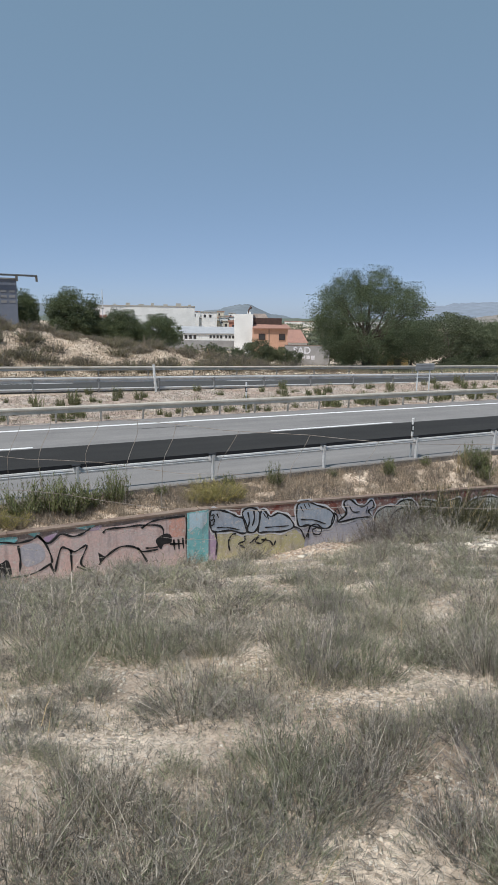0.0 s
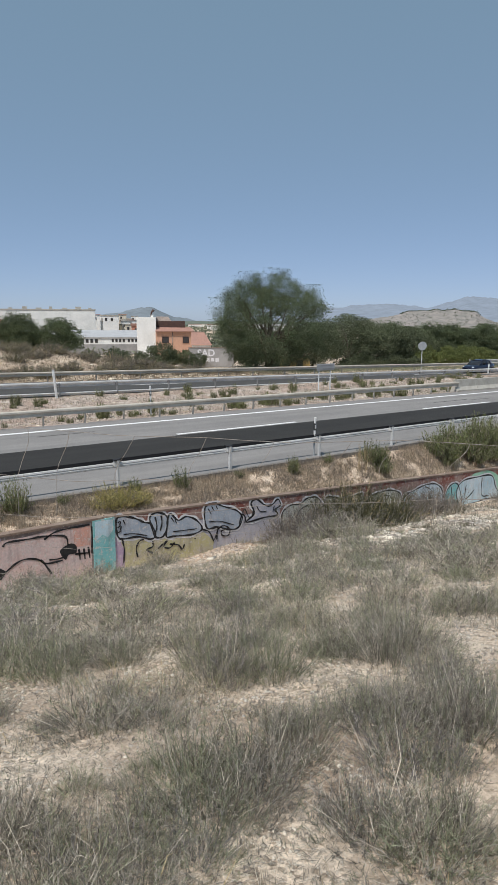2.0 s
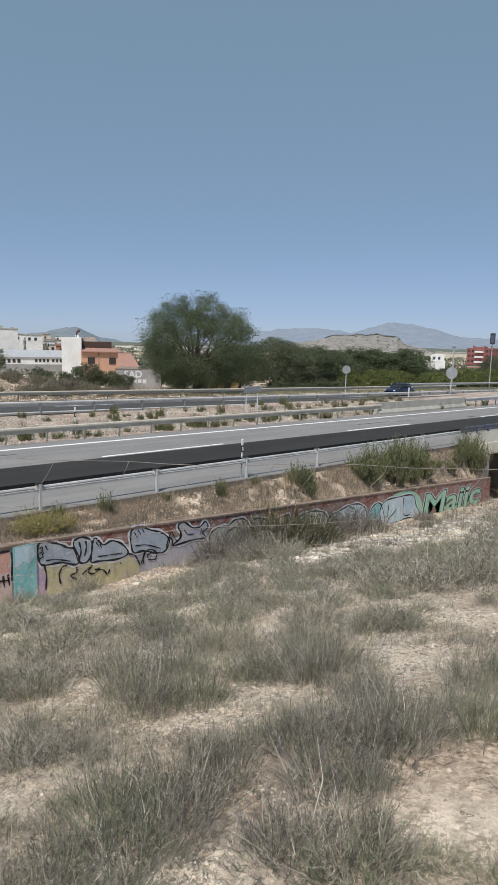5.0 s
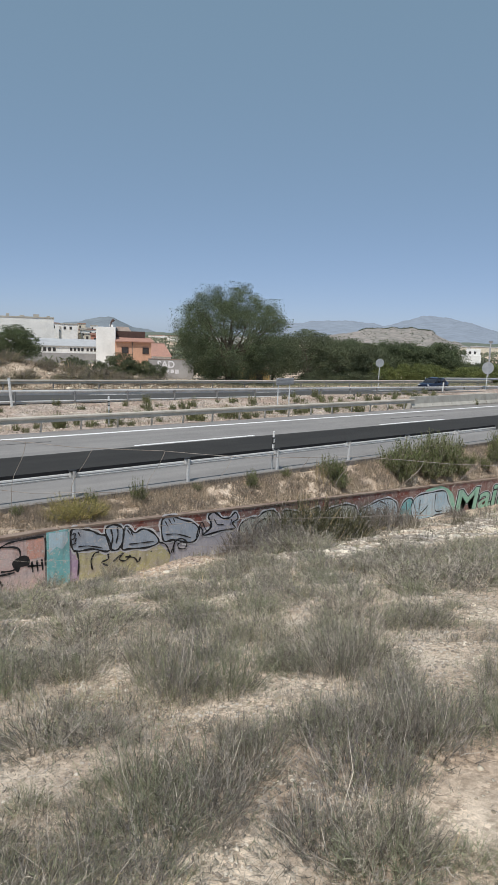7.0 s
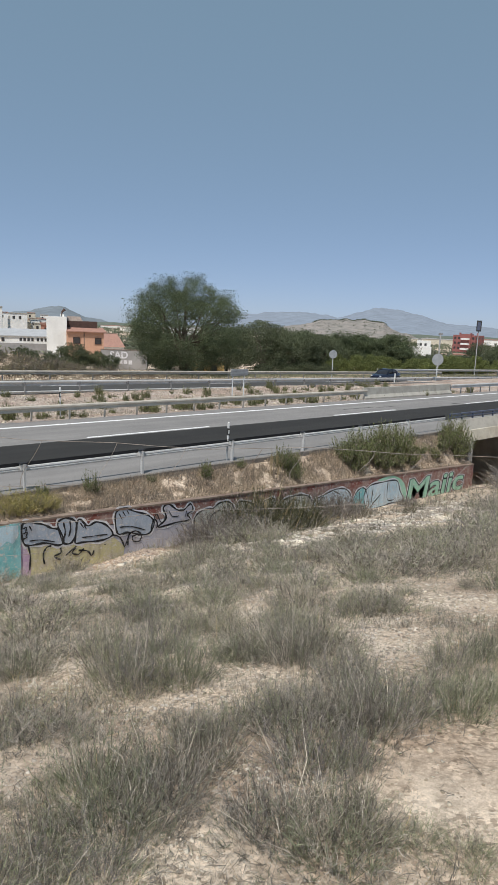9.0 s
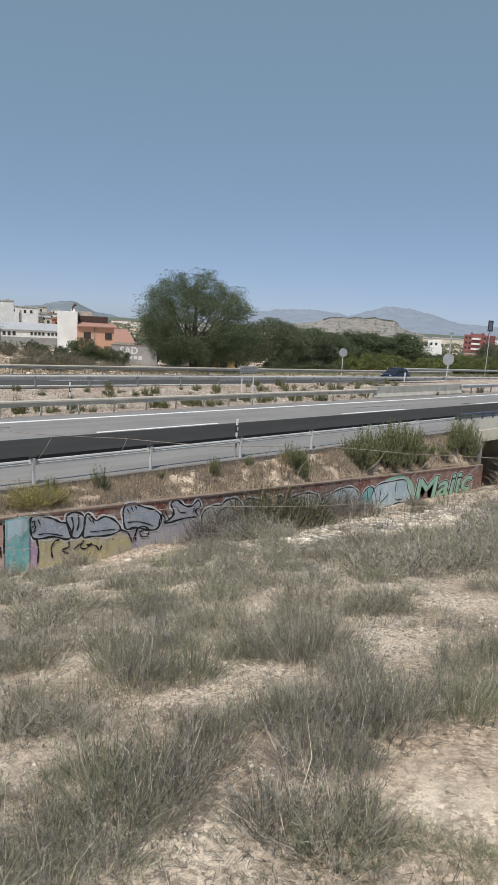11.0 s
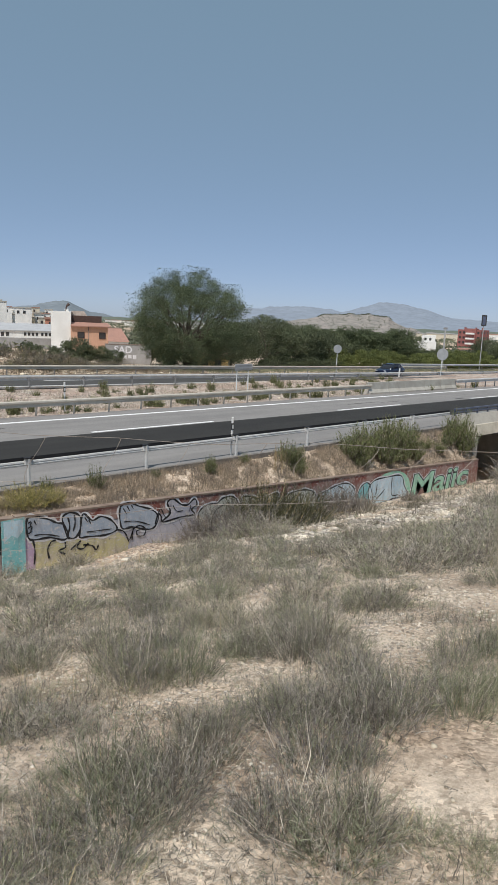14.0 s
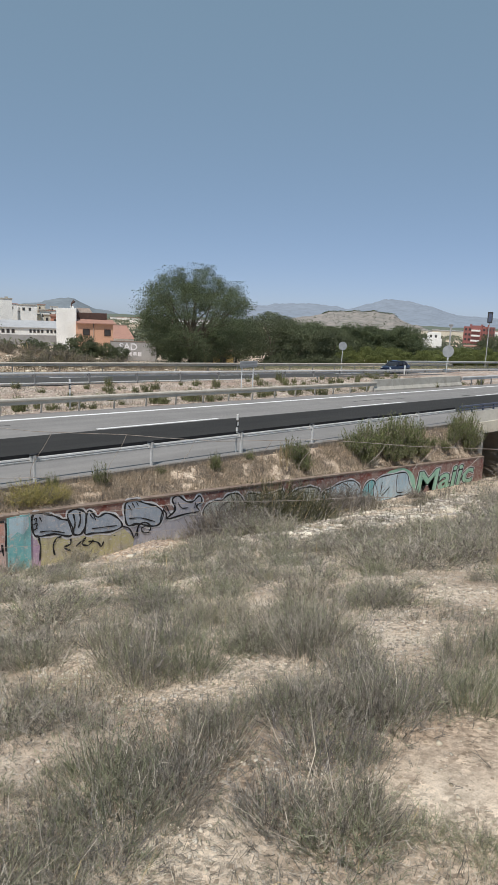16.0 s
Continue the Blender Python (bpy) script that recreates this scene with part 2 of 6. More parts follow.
def land_material():
    m, nodes, links, b = material("dry_earth", 0.95, 0, 0.1)
    broad = noise_node(nodes, links, 0.7, 6, 0.65)
    fine = noise_node(nodes, links, 9, 6, 0.75)
    grit = noise_node(nodes, links, 70, 3, 0.7)
    pale = ramp_node(nodes, links, broad.outputs["Fac"], [(0.35, (0.41, 0.325, 0.255)), (0.52, (0.56, 0.465, 0.375)), (0.68, (0.70, 0.61, 0.51))])
    litter = ramp_node(nodes, links, fine.outputs["Fac"], [(0.36, (0.66, 0.64, 0.6)), (0.54, (1.12, 1.11, 1.08))])
    col = mix_node(nodes, links, 0.9, pale.outputs["Color"], litter.outputs["Color"], "MULTIPLY")
    g = ramp_node(nodes, links, grit.outputs["Fac"], [(0.3, (0.8, 0.8, 0.8)), (0.7, (1.15, 1.15, 1.15))])
    col = mix_node(nodes, links, 0.8, col, g.outputs["Color"], "MULTIPLY")
    geo = nodes.new("ShaderNodeNewGeometry")
    gravel = nodes.new("ShaderNodeTexVoronoi")
    gravel.inputs["Scale"].default_value = 42
    links.new(geo.outputs["Position"], gravel.inputs["Vector"])
    sep = nodes.new("ShaderNodeSeparateColor")
    links.new(gravel.outputs["Color"], sep.inputs["Color"])
    chip = ramp_node(nodes, links, sep.outputs["Red"], [(0.0, (0.50, 0.47, 0.44)), (0.45, (0.92, 0.90, 0.88)), (1.0, (1.25, 1.23, 1.2))])
    zone = noise_node(nodes, links, 1.6, 4, 0.6)
    stony = ramp_node(nodes, links, zone.outputs["Fac"], [(0.36, (0, 0, 0)), (0.55, (0.95, 0.95, 0.95))])
    links.new(mix_node(nodes, links, stony.outputs["Color"], col, mix_node(nodes, links, 1.0, col, chip.outputs["Color"], "MULTIPLY")), b.inputs["Base Color"])
    bump(nodes, links, b, fine.outputs["Fac"], 0.7, 0.04)
    return m


def gravel_material():
    m, nodes, links, b = material("grey_gravel", 0.95, 0, 0.1)
    broad = noise_node(nodes, links, 0.6, 6, 0.65)
    geo = nodes.new("ShaderNodeNewGeometry")
    chips = nodes.new("ShaderNodeTexVoronoi")
    chips.inputs["Scale"].default_value = 9
    links.new(geo.outputs["Position"], chips.inputs["Vector"])
    sep = nodes.new("ShaderNodeSeparateColor")
    links.new(chips.outputs["Color"], sep.inputs["Color"])
    base = ramp_node(nodes, links, broad.outputs["Fac"], [(0.36, (0.33, 0.25, 0.205)), (0.5, (0.40, 0.325, 0.275)), (0.66, (0.46, 0.41, 0.36))])
    tone = ramp_node(nodes, links, sep.outputs["Red"], [(0.0, (0.55, 0.54, 0.53)), (0.5, (0.95, 0.94, 0.93)), (1.0, (1.3, 1.3, 1.29))])
    links.new(mix_node(nodes, links, 0.9, base.outputs["Color"], tone.outputs["Color"], "MULTIPLY"), b.inputs["Base Color"])
    bump(nodes, links, b, sep.outputs["Red"], 0.6, 0.03)
    return m


def asphalt(name, tone, warm=1.0):
    m, nodes, links, b = material(name, 0.92, 0, 0.12)
    lanes = noise_node(nodes, links, 1.0, 5, 0.6, (0.06, 1.4, 1.0))
    blot = noise_node(nodes, links, 0.5, 5, 0.6)
    grit = noise_node(nodes, links, 45, 3, 0.75)
    a = ramp_node(nodes, links, lanes.outputs["Fac"], [(0.3, (tone * 0.86 * warm, tone * 0.85, tone * 0.83)), (0.7, (tone * 1.12 * warm, tone * 1.1, tone * 1.06))])
    c = ramp_node(nodes, links, blot.outputs["Fac"], [(0.3, (0.9, 0.9, 0.9)), (0.7, (1.06, 1.06, 1.05))])
    d = ramp_node(nodes, links, grit.outputs["Fac"], [(0.35, (0.75, 0.75, 0.75)), (0.65, (1.2, 1.2, 1.2))])
    col = mix_node(nodes, links, 1.0, a.outputs["Color"], c.outputs["Color"], "MULTIPLY")
    links.new(mix_node(nodes, links, 0.7, col, d.outputs["Color"], "MULTIPLY"), b.inputs["Base Color"])
    bump(nodes, links, b, grit.outputs["Fac"], 0.4, 0.006)
    return m


EARTH = land_material()
GRAVEL = gravel_material()
TAR_OLD = asphalt("weathered_asphalt", 0.225, 1.02)
TAR_DARK = asphalt("dark_asphalt", 0.04)
TAR_FAR = asphalt("far_asphalt", 0.075)
LINE = worn("road_paint", (0.84, 0.84, 0.83), (0.68, 0.68, 0.66), 0.7, scale=3, fine=50)
STEEL = worn("galvanised_steel", (0.62, 0.62, 0.61), (0.48, 0.48, 0.47), 0.5, 0.15, scale=1.4, fine=20, relief=0.001)
STEEL_WARM = worn("dusty_steel", (0.62, 0.57, 0.49), (0.47, 0.43, 0.365), 0.6, 0.2, scale=1.4, fine=20, relief=0.001)
STEEL_DARK = worn("shaded_zinc", (0.30, 0.30, 0.30), (0.2, 0.2, 0.2), 0.6, 0.3, scale=2, fine=25, relief=0.001)
CONCRETE = worn("concrete", (0.46, 0.44, 0.39), (0.33, 0.31, 0.27), 0.9, scale=1.2, fine=30)
CONCRETE_PALE = worn("pale_concrete", (0.62, 0.58, 0.48), (0.46, 0.42, 0.34), 0.9, scale=1.2, fine=30)
CURB = worn("dark_curb", (0.22, 0.20, 0.18), (0.12, 0.11, 0.10), 0.9, scale=2, fine=30)
MAROON = worn("flaking_maroon_paint", (0.22, 0.075, 0.058), (0.32, 0.22, 0.19), 0.85, scale=2.2, fine=25, spots=0.15, flaked=(0.56, 0.50, 0.47))
COPING = worn("dusty_coping", (0.28, 0.22, 0.175), (0.18, 0.125, 0.10), 0.9, scale=2.5, fine=25)
BLUE_STEEL = worn("blue_painted_steel", (0.09, 0.11, 0.17), (0.07, 0.085, 0.12), 0.6, scale=3)
WHITE_PLASTIC = worn("white_plastic", (0.82, 0.82, 0.8), (0.62, 0.62, 0.6), 0.5, scale=4)
BLACK_BAND = worn("black_band", (0.03, 0.03, 0.03), (0.05, 0.05, 0.05), 0.6)
SIGN_BACK = worn("grey_sign_back", (0.40, 0.42, 0.43), (0.31, 0.33, 0.34), 0.6, 0.2, scale=2, relief=0.001)
WIRE = worn("rusty_wire", (0.40, 0.36, 0.32), (0.24, 0.19, 0.15), 0.7, 0.1, scale=6, relief=0.0005)
BARK = worn("bark", (0.11, 0.085, 0.065), (0.06, 0.048, 0.038), 0.9, scale=4, fine=30, relief=0.02)

# ---- land and motorway ----
def steps(*spans):
    out = []
    for a, b, d in spans:
        out += list(np.arange(a, b - 1e-6, d))
    return out


S_LINES = [-4500, -1500, -500, -150, -60, -25, -12, -7, -4] + steps((-3, 31.6, 0.2)) + [31.6, 31.75, 32.0, 32.1] + steps((32.5, 36, 0.5), (36, 51.9, 1)) + [51.95, 52.05] + steps((53, 64, 1), (65, 125, 5)) + [130, 150, 180, 220, 300, 450, 700, 1000, 1500, 2200, 3000, 3900, 4500]
U_LINES = [-4500, -1500, -400, -100, -30, -12, -7, -4] + steps((-3, 14.9, 0.17)) + [14.9, 15.1, 15.14, 15.3] + steps((15.45, 16.5, 0.15)) + [16.5, 16.55, 17.5, 22, 28.0, 28.55, 28.65] + steps((29, 39.8, 0.5)) + [39.85, 39.95, 45, 50.15, 50.25] + steps((51, 76, 1), (77, 125, 4)) + [130, 150, 175, 200, 250, 300, 400, 600, 900, 1400, 2200, 3200, 4500]
gs, gu = np.meshgrid(np.array(S_LINES), np.array(U_LINES), indexing="ij")
land = np.stack([gs, gu, ground_z(gs, gu)], -1).reshape(-1, 3)
nu = len(U_LINES)
k = (np.arange(len(S_LINES) - 1)[:, None] * nu + np.arange(nu - 1)[None, :]).ravel()
quads = np.concatenate([np.stack([k, k + nu, k + nu + 1], 1), np.stack([k, k + nu + 1, k + 1], 1)])
ground = new("ground", fast_mesh("ground", land, quads, [EARTH]))
ground.data.polygons.foreach_set("use_smooth", [True] * len(ground.data.polygons))
tagged(ground, "pale beige stony dry earth sloping down to the motorway", "ground", kind="structure")

ms = [s for s in S_LINES if -25 <= s <= 125]
mu = [u for u in U_LINES if 28.6 < u < 39.9]
hs, hu = np.meshgrid(np.array(ms), np.array(mu), indexing="ij")
rows = np.stack([hs, hu, ground_z(hs, hu) + 0.012], -1).reshape(-1, 3)
k = (np.arange(len(ms) - 1)[:, None] * len(mu) + np.arange(len(mu) - 1)[None, :]).ravel()
quads = np.concatenate([np.stack([k, k + len(mu), k + len(mu) + 1], 1), np.stack([k, k + len(mu) + 1, k + 1], 1)])
tagged(new("median_strip", fast_mesh("median_strip", rows, quads, [GRAVEL])), "grey stony gravel strip between the carriageways", "median", kind="structure")


def slab(name, u0, u1, s_list, top, thick, mat, parent, zf):
    prof = [(u0, top - thick), (u1, top - thick), (u1, top), (u0, top)]
    return sweep(name, prof, [(s, 0, zf(s)) for s in s_list], mat, parent)


NEAR_S = [-200, -60, -20, 0, 20, 40, 60, 90, 140, 300]
road_near = thing("road", "grey weathered motorway carriageway with one darker resurfaced lane", "road", kind="structure")
slab("hard_shoulder", 16.62, 19.1, NEAR_S, 0.0, 0.1, TAR_OLD, road_near, road_z)
slab("dark_lane", 19.1, 23.36, NEAR_S, 0.0, 0.1, TAR_DARK, road_near, road_z)
slab("far_lane", 23.36, 28.6, NEAR_S, 0.0, 0.1, TAR_OLD, road_near, road_z)
slab("edge_line", 27.14, 27.40, NEAR_S, 0.006, 0.004, LINE, road_near, road_z)
for n in range(-3, 9):
    s0 = 14.15 + 16.67 * n
    slab("dash", 23.50, 23.69, [s0, s0 + 6.75], 0.006, 0.004, LINE, road_near, road_z)
road_far = thing("road", "grey motorway carriageway beyond the median", "road", kind="structure")
slab("carriageway", 40.35, 49.9, NEAR_S, -0.02, 0.1, TAR_FAR, road_far, far_z)
slab("edge_line", 41.4, 41.55, NEAR_S, -0.014, 0.004, LINE, road_far, far_z)
slab("edge_line", 48.3, 48.45, NEAR_S, -0.014, 0.004, LINE, road_far, far_z)
for n in range(-3, 12):
    slab("dash", 44.95, 45.1, [6 + 17 * n, 11 + 17 * n], -0.014, 0.004, LINE, road_far, far_z)
for s0, s1, u0, w in ((34, 37.5, 25.2, 0.10), (37.3, 39.5, 24.9, 0.07), (9, 11.5, 26.0, 0.06), (46, 47.2, 23.9, 0.18)):
    slab("tar_patch", u0, u0 + w, [s0, s1], 0.005, 0.003, TAR_DARK, road_near, road_z)
# edging coloured dark for the line between verge and shoulder
curb = thing("curb", "low dark concrete edging along the hard shoulder", "curb", kind="structure")
for n in range(-6, 16):
    s0 = n * 2.1
    slab("curb_stone", 16.46, 16.61, [s0 + 0.01, s0 + 2.09], 0.05, 0.2, CURB, curb, road_z)

# ---- guard rails ----
BEAM = [(0.0, 0.31), (-0.05, 0.30), (-0.085, 0.265), (-0.09, 0.20), (-0.03, 0.145), (-0.012, 0.13), (-0.012, 0.06), (-0.03, 0.04), (-0.03, 0.0), (0.0, 0.0)]
BEAM_BACK = [(0.0, 0.15), (-0.022, 0.14), (-0.034, 0.10), (-0.02, 0.078), (-0.02, 0.07), (-0.034, 0.05), (-0.03, 0.012), (0.0, 0.0), (0.012, 0.0), (0.012, 0.15)]
# strip added above the near beam to draw the dark line there
DARK_STRIP = [(0.012, 0.14), (0.022, 0.14), (0.022, 0.255), (0.012, 0.255)]


def post_mesh(name, h0, h1, w, mat):
    """A C-shaped rail post."""
    bm = bmesh.new()
    prof = [(-w, -0.05), (w, -0.05), (w, -0.044), (-w + 0.006, -0.044), (-w + 0.006, 0.044), (w, 0.044), (w, 0.05), (-w, 0.05)]
    low = [bm.verts.new((x, y, h0)) for x, y in prof]
    high = [bm.verts.new((x, y, h1)) for x, y in prof]
    n = len(prof)
    for j in range(n):
        bm.faces.new((low[j], low[(j + 1) % n], high[(j + 1) % n], high[j]))
    bm.faces.new(high)
    bm.faces.new(low[::-1])
    return bm_mesh(name, bm, mat)


def bracket_mesh(mat, depth=0.14):
    """The spacer between post and beam."""
    bm = box_bm(-0.09, 0.09, -depth, 0.0, 0.12, 0.30, 0.012)
    return bm_mesh("bracket", bm, mat)


def guard_rail(label, u, s0, s1, every, low, zf, side, mat, post_mat, first=0.0, double=False, back=False):
    """Beams on posts along the road; side -1: the beam stands towards the viewer; back: the viewer sees the back of the
    beam under an added near-black strip.
    """
    rail = thing("guard_rail", label, "guard rail", group="motorway guard rails")
    marks = [s0] + [s for s in np.arange(math.ceil(s0 / 4) * 4, s1, 4.0)] + [s1]
    offset = 0.12 * side
    for a, b in zip(marks[:-1], marks[1:]):
        if b - a < 0.2:
            continue
        ends = [(a + 0.003, u + offset, zf(a, low)), (b + 0.03, u + offset, zf(b, low))]
        sweep("beam", BEAM_BACK if back else BEAM, ends, mat, rail)
        if back:
            sweep("dark_strip", DARK_STRIP, ends, RAIL_BLACK, rail, "near-black strip added above the beam")
        if double:
            sweep("lower_beam", [(x, y * 0.55) for x, y in BEAM], [(a, u + offset * 0.6, zf(a, low - 0.53)), (b, u + offset * 0.6, zf(b, low - 0.53))], mat, rail)
    pm, bk = post_mesh("post", -0.35, low + (0.23 if back else 0.24), 0.03, post_mat), bracket_mesh(post_mat, 0.12)
    cap = bm_mesh("cap", box_bm(-0.12, 0.12, -0.03, 0.12, 0.225, 0.262, 0.012), RAIL_BLACK)
    s = s0 + first
    while s <= s1:
        z = zf(s)
        put("post", pm, rail, pose(s, u, z))
        put("bracket", bk, rail, pose(s, u, z + low - 0.08) if side < 0 else pose(s, u, z + low - 0.08, 0, 0, 180))
        if back:
            put("cap", cap, rail, pose(s, u, z + low))
        s += every
    return rail


# near-black colour of the added strip and of the post caps
RAIL_BLACK = worn("near_black_steel", (0.022, 0.023, 0.026), (0.015, 0.015, 0.016), 0.7, 0.1, scale=1.4, fine=20, relief=0.001)
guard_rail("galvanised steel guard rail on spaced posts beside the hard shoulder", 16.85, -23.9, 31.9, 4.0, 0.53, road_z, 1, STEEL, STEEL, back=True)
guard_rail("long weathered steel guard rail on close posts along the median", 28.95, -20, 41.6, 2.02, 0.42, road_z, -1, STEEL_WARM, STEEL_WARM)
guard_rail("double galvanised guard rail on the far side of the median", 40.0, -20.6, 150, 4.0, 0.52, far_z, 1, STEEL, STEEL_DARK, double=True)
guard_rail("steel guard rail along the outer edge of the far carriageway", 50.4, -20, 92, 4.1, 0.42, far_z, -1, STEEL_WARM, STEEL_DARK, first=1.6)
guard_rail("raised steel guard rail where the far carriageway crosses the bridge", 51.2, 78, 150, 4.0, 0.75, far_z, -1, STEEL, STEEL_DARK)
guard_rail("steel guard rail at the end of the concrete barrier", 28.9, 54.9, 110, 2.0, 0.52, road_z, -1, STEEL, STEEL_DARK)

# concrete barrier between the median rails, cast in lengths
barrier = thing("concrete_barrier", "grey cast concrete safety barrier beside the carriageway", "barrier")
JERSEY = [(-0.30, -0.1), (-0.30, 0.08), (-0.14, 0.33), (-0.09, 0.86), (0.09, 0.86), (0.14, 0.33), (0.30, 0.08), (0.30, -0.1)]
for n in range(5):
    a = 41.4 + 2.72 * n
    sweep("barrier_length", JERSEY, [(a + 0.01, 29.05, road_z(a)), (a + 2.7, 29.05, road_z(a + 2.7))], CONCRETE, barrier)

# low steel railing on the edge of the far deck
railing = thing("bridge_railing", "low dark steel railing on a concrete edge across the bridge", "railing")
sweep("edge_beam", [(-0.15, -0.3), (0.15, -0.3), (0.15, 0.05), (-0.15, 0.05)], [(46, 38.6, far_z(46)), (110, 38.6, far_z(110))], CONCRETE, railing)
sweep("hand_rail", [(-0.05, 0.32), (0.05, 0.32), (0.05, 0.42), (-0.05, 0.42)], [(46, 38.6, far_z(46)), (110, 38.6, far_z(110))], STEEL_DARK, railing)
stub = bm_mesh("stub", box_bm(-0.08, 0.08, -0.04, 0.04, 0.04, 0.33, 0.01), STEEL_DARK)
for n in range(64):
    put("stub", stub, railing, pose(46.3 + n, 38.6, far_z(46.3 + n)))

# ---- bridge over the underpass ----
bridge = thing("bridge", "concrete bridge deck carrying the motorway over an underpass", "bridge", kind="structure")
BS = [32.1, 36, 40, 46, 52.2]
slab("deck", 16.4, 28.6, BS, -0.1, 0.55, CONCRETE, bridge, road_z)
sweep("deck_edge", [(-0.35, -0.62), (0.0, -0.62), (0.0, 0.0), (-0.30, 0.0)], [(s, 16.4, road_z(s)) for s in [32.1, 40, 52.2]], CONCRETE_PALE, bridge)
sweep("parapet", [(-0.22, 0.0), (0.02, 0.0), (0.05, 0.58), (-0.05, 0.58)], [(s, 16.4, road_z(s)) for s in [31.6, 40, 52.2]], CONCRETE, bridge)
for h in (0.72, 0.88):
    sweep("parapet_rail", [(-0.05, h), (0.05, h), (0.05, h + 0.07), (-0.05, h + 0.07)], [(s, 16.42, road_z(s)) for s in [31.4, 52.2]], BLUE_STEEL, bridge)
stub = bm_mesh("parapet_post", box_bm(-0.04, 0.04, -0.04, 0.04, 0.57, 0.9, 0.008), BLUE_STEEL)
for n in range(17):
    put("parapet_post", stub, bridge, pose(31.5 + 1.25 * n, 16.42, road_z(31.5 + 1.25 * n)))
box("abutment", 31.85, 32.3, 15.4, 28.5, -7.5, -0.95, CONCRETE, bridge)
box("abutment", 51.8, 52.3, 15.4, 28.5, -8, -1.3, CONCRETE, bridge)

# ---- painted retaining wall ----
WALL_S = [-12, -4, 0, 3, 6.8, 10, 14, 18, 22, 26, 29, 31.75]
retaining = thing("wall_roadside", "low maroon retaining wall covered with graffiti", "wall", kind="structure")
vs, fs = [], []
for s in WALL_S:
    t = road_z(s, float(wall_top(s))) - 0.07
    b = gz(s, 14.9) - 0.7
    vs += [(s, 15.0, b), (s, 15.0, t), (s, 15.33, t), (s, 15.33, b)]
for n in range(len(WALL_S) - 1):
    a = 4 * n
    fs += [(a, a + 4, a + 5, a + 1), (a + 1, a + 5, a + 6, a + 2), (a + 2, a + 6, a + 7, a + 3)]
fs += [(0, 1, 2, 3), tuple(4 * (len(WALL_S) - 1) + j for j in (3, 2, 1, 0))]
put("wall_body", poly_mesh("wall_body", vs, fs, MAROON), retaining)
edges = [-12, -8.5, -5, -1.5, 2, 4.4, 6.78]
for a, b in zip(edges[:-1], edges[1:]):
    sweep("coping", [(-0.03, -0.072), (0.19, -0.072), (0.19, -0.02), (-0.03, -0.02)], [(s, 15.0, road_z(s, float(wall_top(s)))) for s in (a + 0.006, b - 0.006)], COPING, retaining)
edges = [6.82 + 2.493 * n for n in range(11)]
for a, b in zip(edges[:-1], edges[1:]):
    sweep("coping", [(-0.02, -0.072), (0.19, -0.072), (0.19, -0.02), (-0.02, -0.02)], [(s, 15.0, road_z(s, float(wall_top(s)))) for s in (a + 0.006, b - 0.006)], COPING, retaining)


def spline(points, closed, per=6):
    """A smooth line through points."""
    n, out = len(points), []
    p = [np.array(q, float) for q in points]
    for i in range(n if closed else n - 1):
        a, b, c, d = (p[(i - 1) % n], p[i], p[(i + 1) % n], p[(i + 2) % n]) if closed else (p[max(i - 1, 0)], p[i], p[i + 1], p[min(i + 2, n - 1)])
        for j in range(per):
            t = j / per
            out.append(0.5 * (2 * b + (c - a) * t + (2 * a - 5 * b + 4 * c - d) * t * t + (3 * b - a - 3 * c + d) * t ** 3))
    if not closed:
        out.append(p[-1])
    return out


def paint_fill(name, points, mat, layer, smooth_edge=True, parent=retaining):
    line = spline(points, True) if smooth_edge else [np.array(q) for q in points]
    y = 15.0 - 0.003 * layer
    bm = bmesh.new()
    f = bm.faces.new([bm.verts.new((s, y, road_z(s, h))) for s, h in line])
    bmesh.ops.triangulate(bm, faces=[f])
    return put(name, bm_mesh(name, bm, mat), parent)


def paint_line(name, points, width, mat, layer, closed=False, parent=retaining):
    line = spline(points, closed)
    n, y = len(line), 15.0 - 0.003 * layer
    vs, fs = [], []
    for i, q in enumerate(line):
        w = line[(i + 1) % n] - line[i - 1] if closed else line[min(i + 1, n - 1)] - line[max(i - 1, 0)]
        w = np.array([-w[1], w[0]]) / (np.linalg.norm(w) + 1e-9)
        k = width * 0.5 * (1.0 + 0.3 * math.sin(i * 0.9))
        for e in (-k, k):
            vs.append((q[0] + w[0] * e, y, road_z(q[0], q[1] + w[1] * e)))
    for i in range(n if closed else n - 1):
        a, b = 2 * i, 2 * ((i + 1) % n)
        fs.append((a, b, b + 1, a + 1))
    return put(name, poly_mesh(name, vs, fs, mat), parent)


SPRAY_BLACK = worn("black_spray_paint", (0.018, 0.018, 0.02), (0.04, 0.04, 0.04), 0.7, scale=4)
SPRAY_WHITE = worn("white_spray_paint", (0.74, 0.74, 0.76), (0.55, 0.53, 0.54), 0.7, scale=4)
SPRAY_PINK = worn("faded_pink_spray_paint", (0.68, 0.485, 0.445), (0.60, 0.51, 0.50), 0.75, scale=1.6, fine=18, flaked=(0.60, 0.56, 0.53))
SPRAY_ORANGE = worn("salmon_spray_paint", (0.68, 0.36, 0.28), (0.6, 0.4, 0.36), 0.75, scale=3, flaked=(0.60, 0.56, 0.53))
SPRAY_GREY = worn("blue_grey_spray_paint", (0.34, 0.40, 0.48), (0.46, 0.50, 0.56), 0.7, scale=1.8, flaked=(0.60, 0.56, 0.53))
SPRAY_YELLOW = worn("faded_yellow_spray_paint", (0.54, 0.50, 0.26), (0.48, 0.43, 0.36), 0.75, scale=2, flaked=(0.60, 0.56, 0.53))
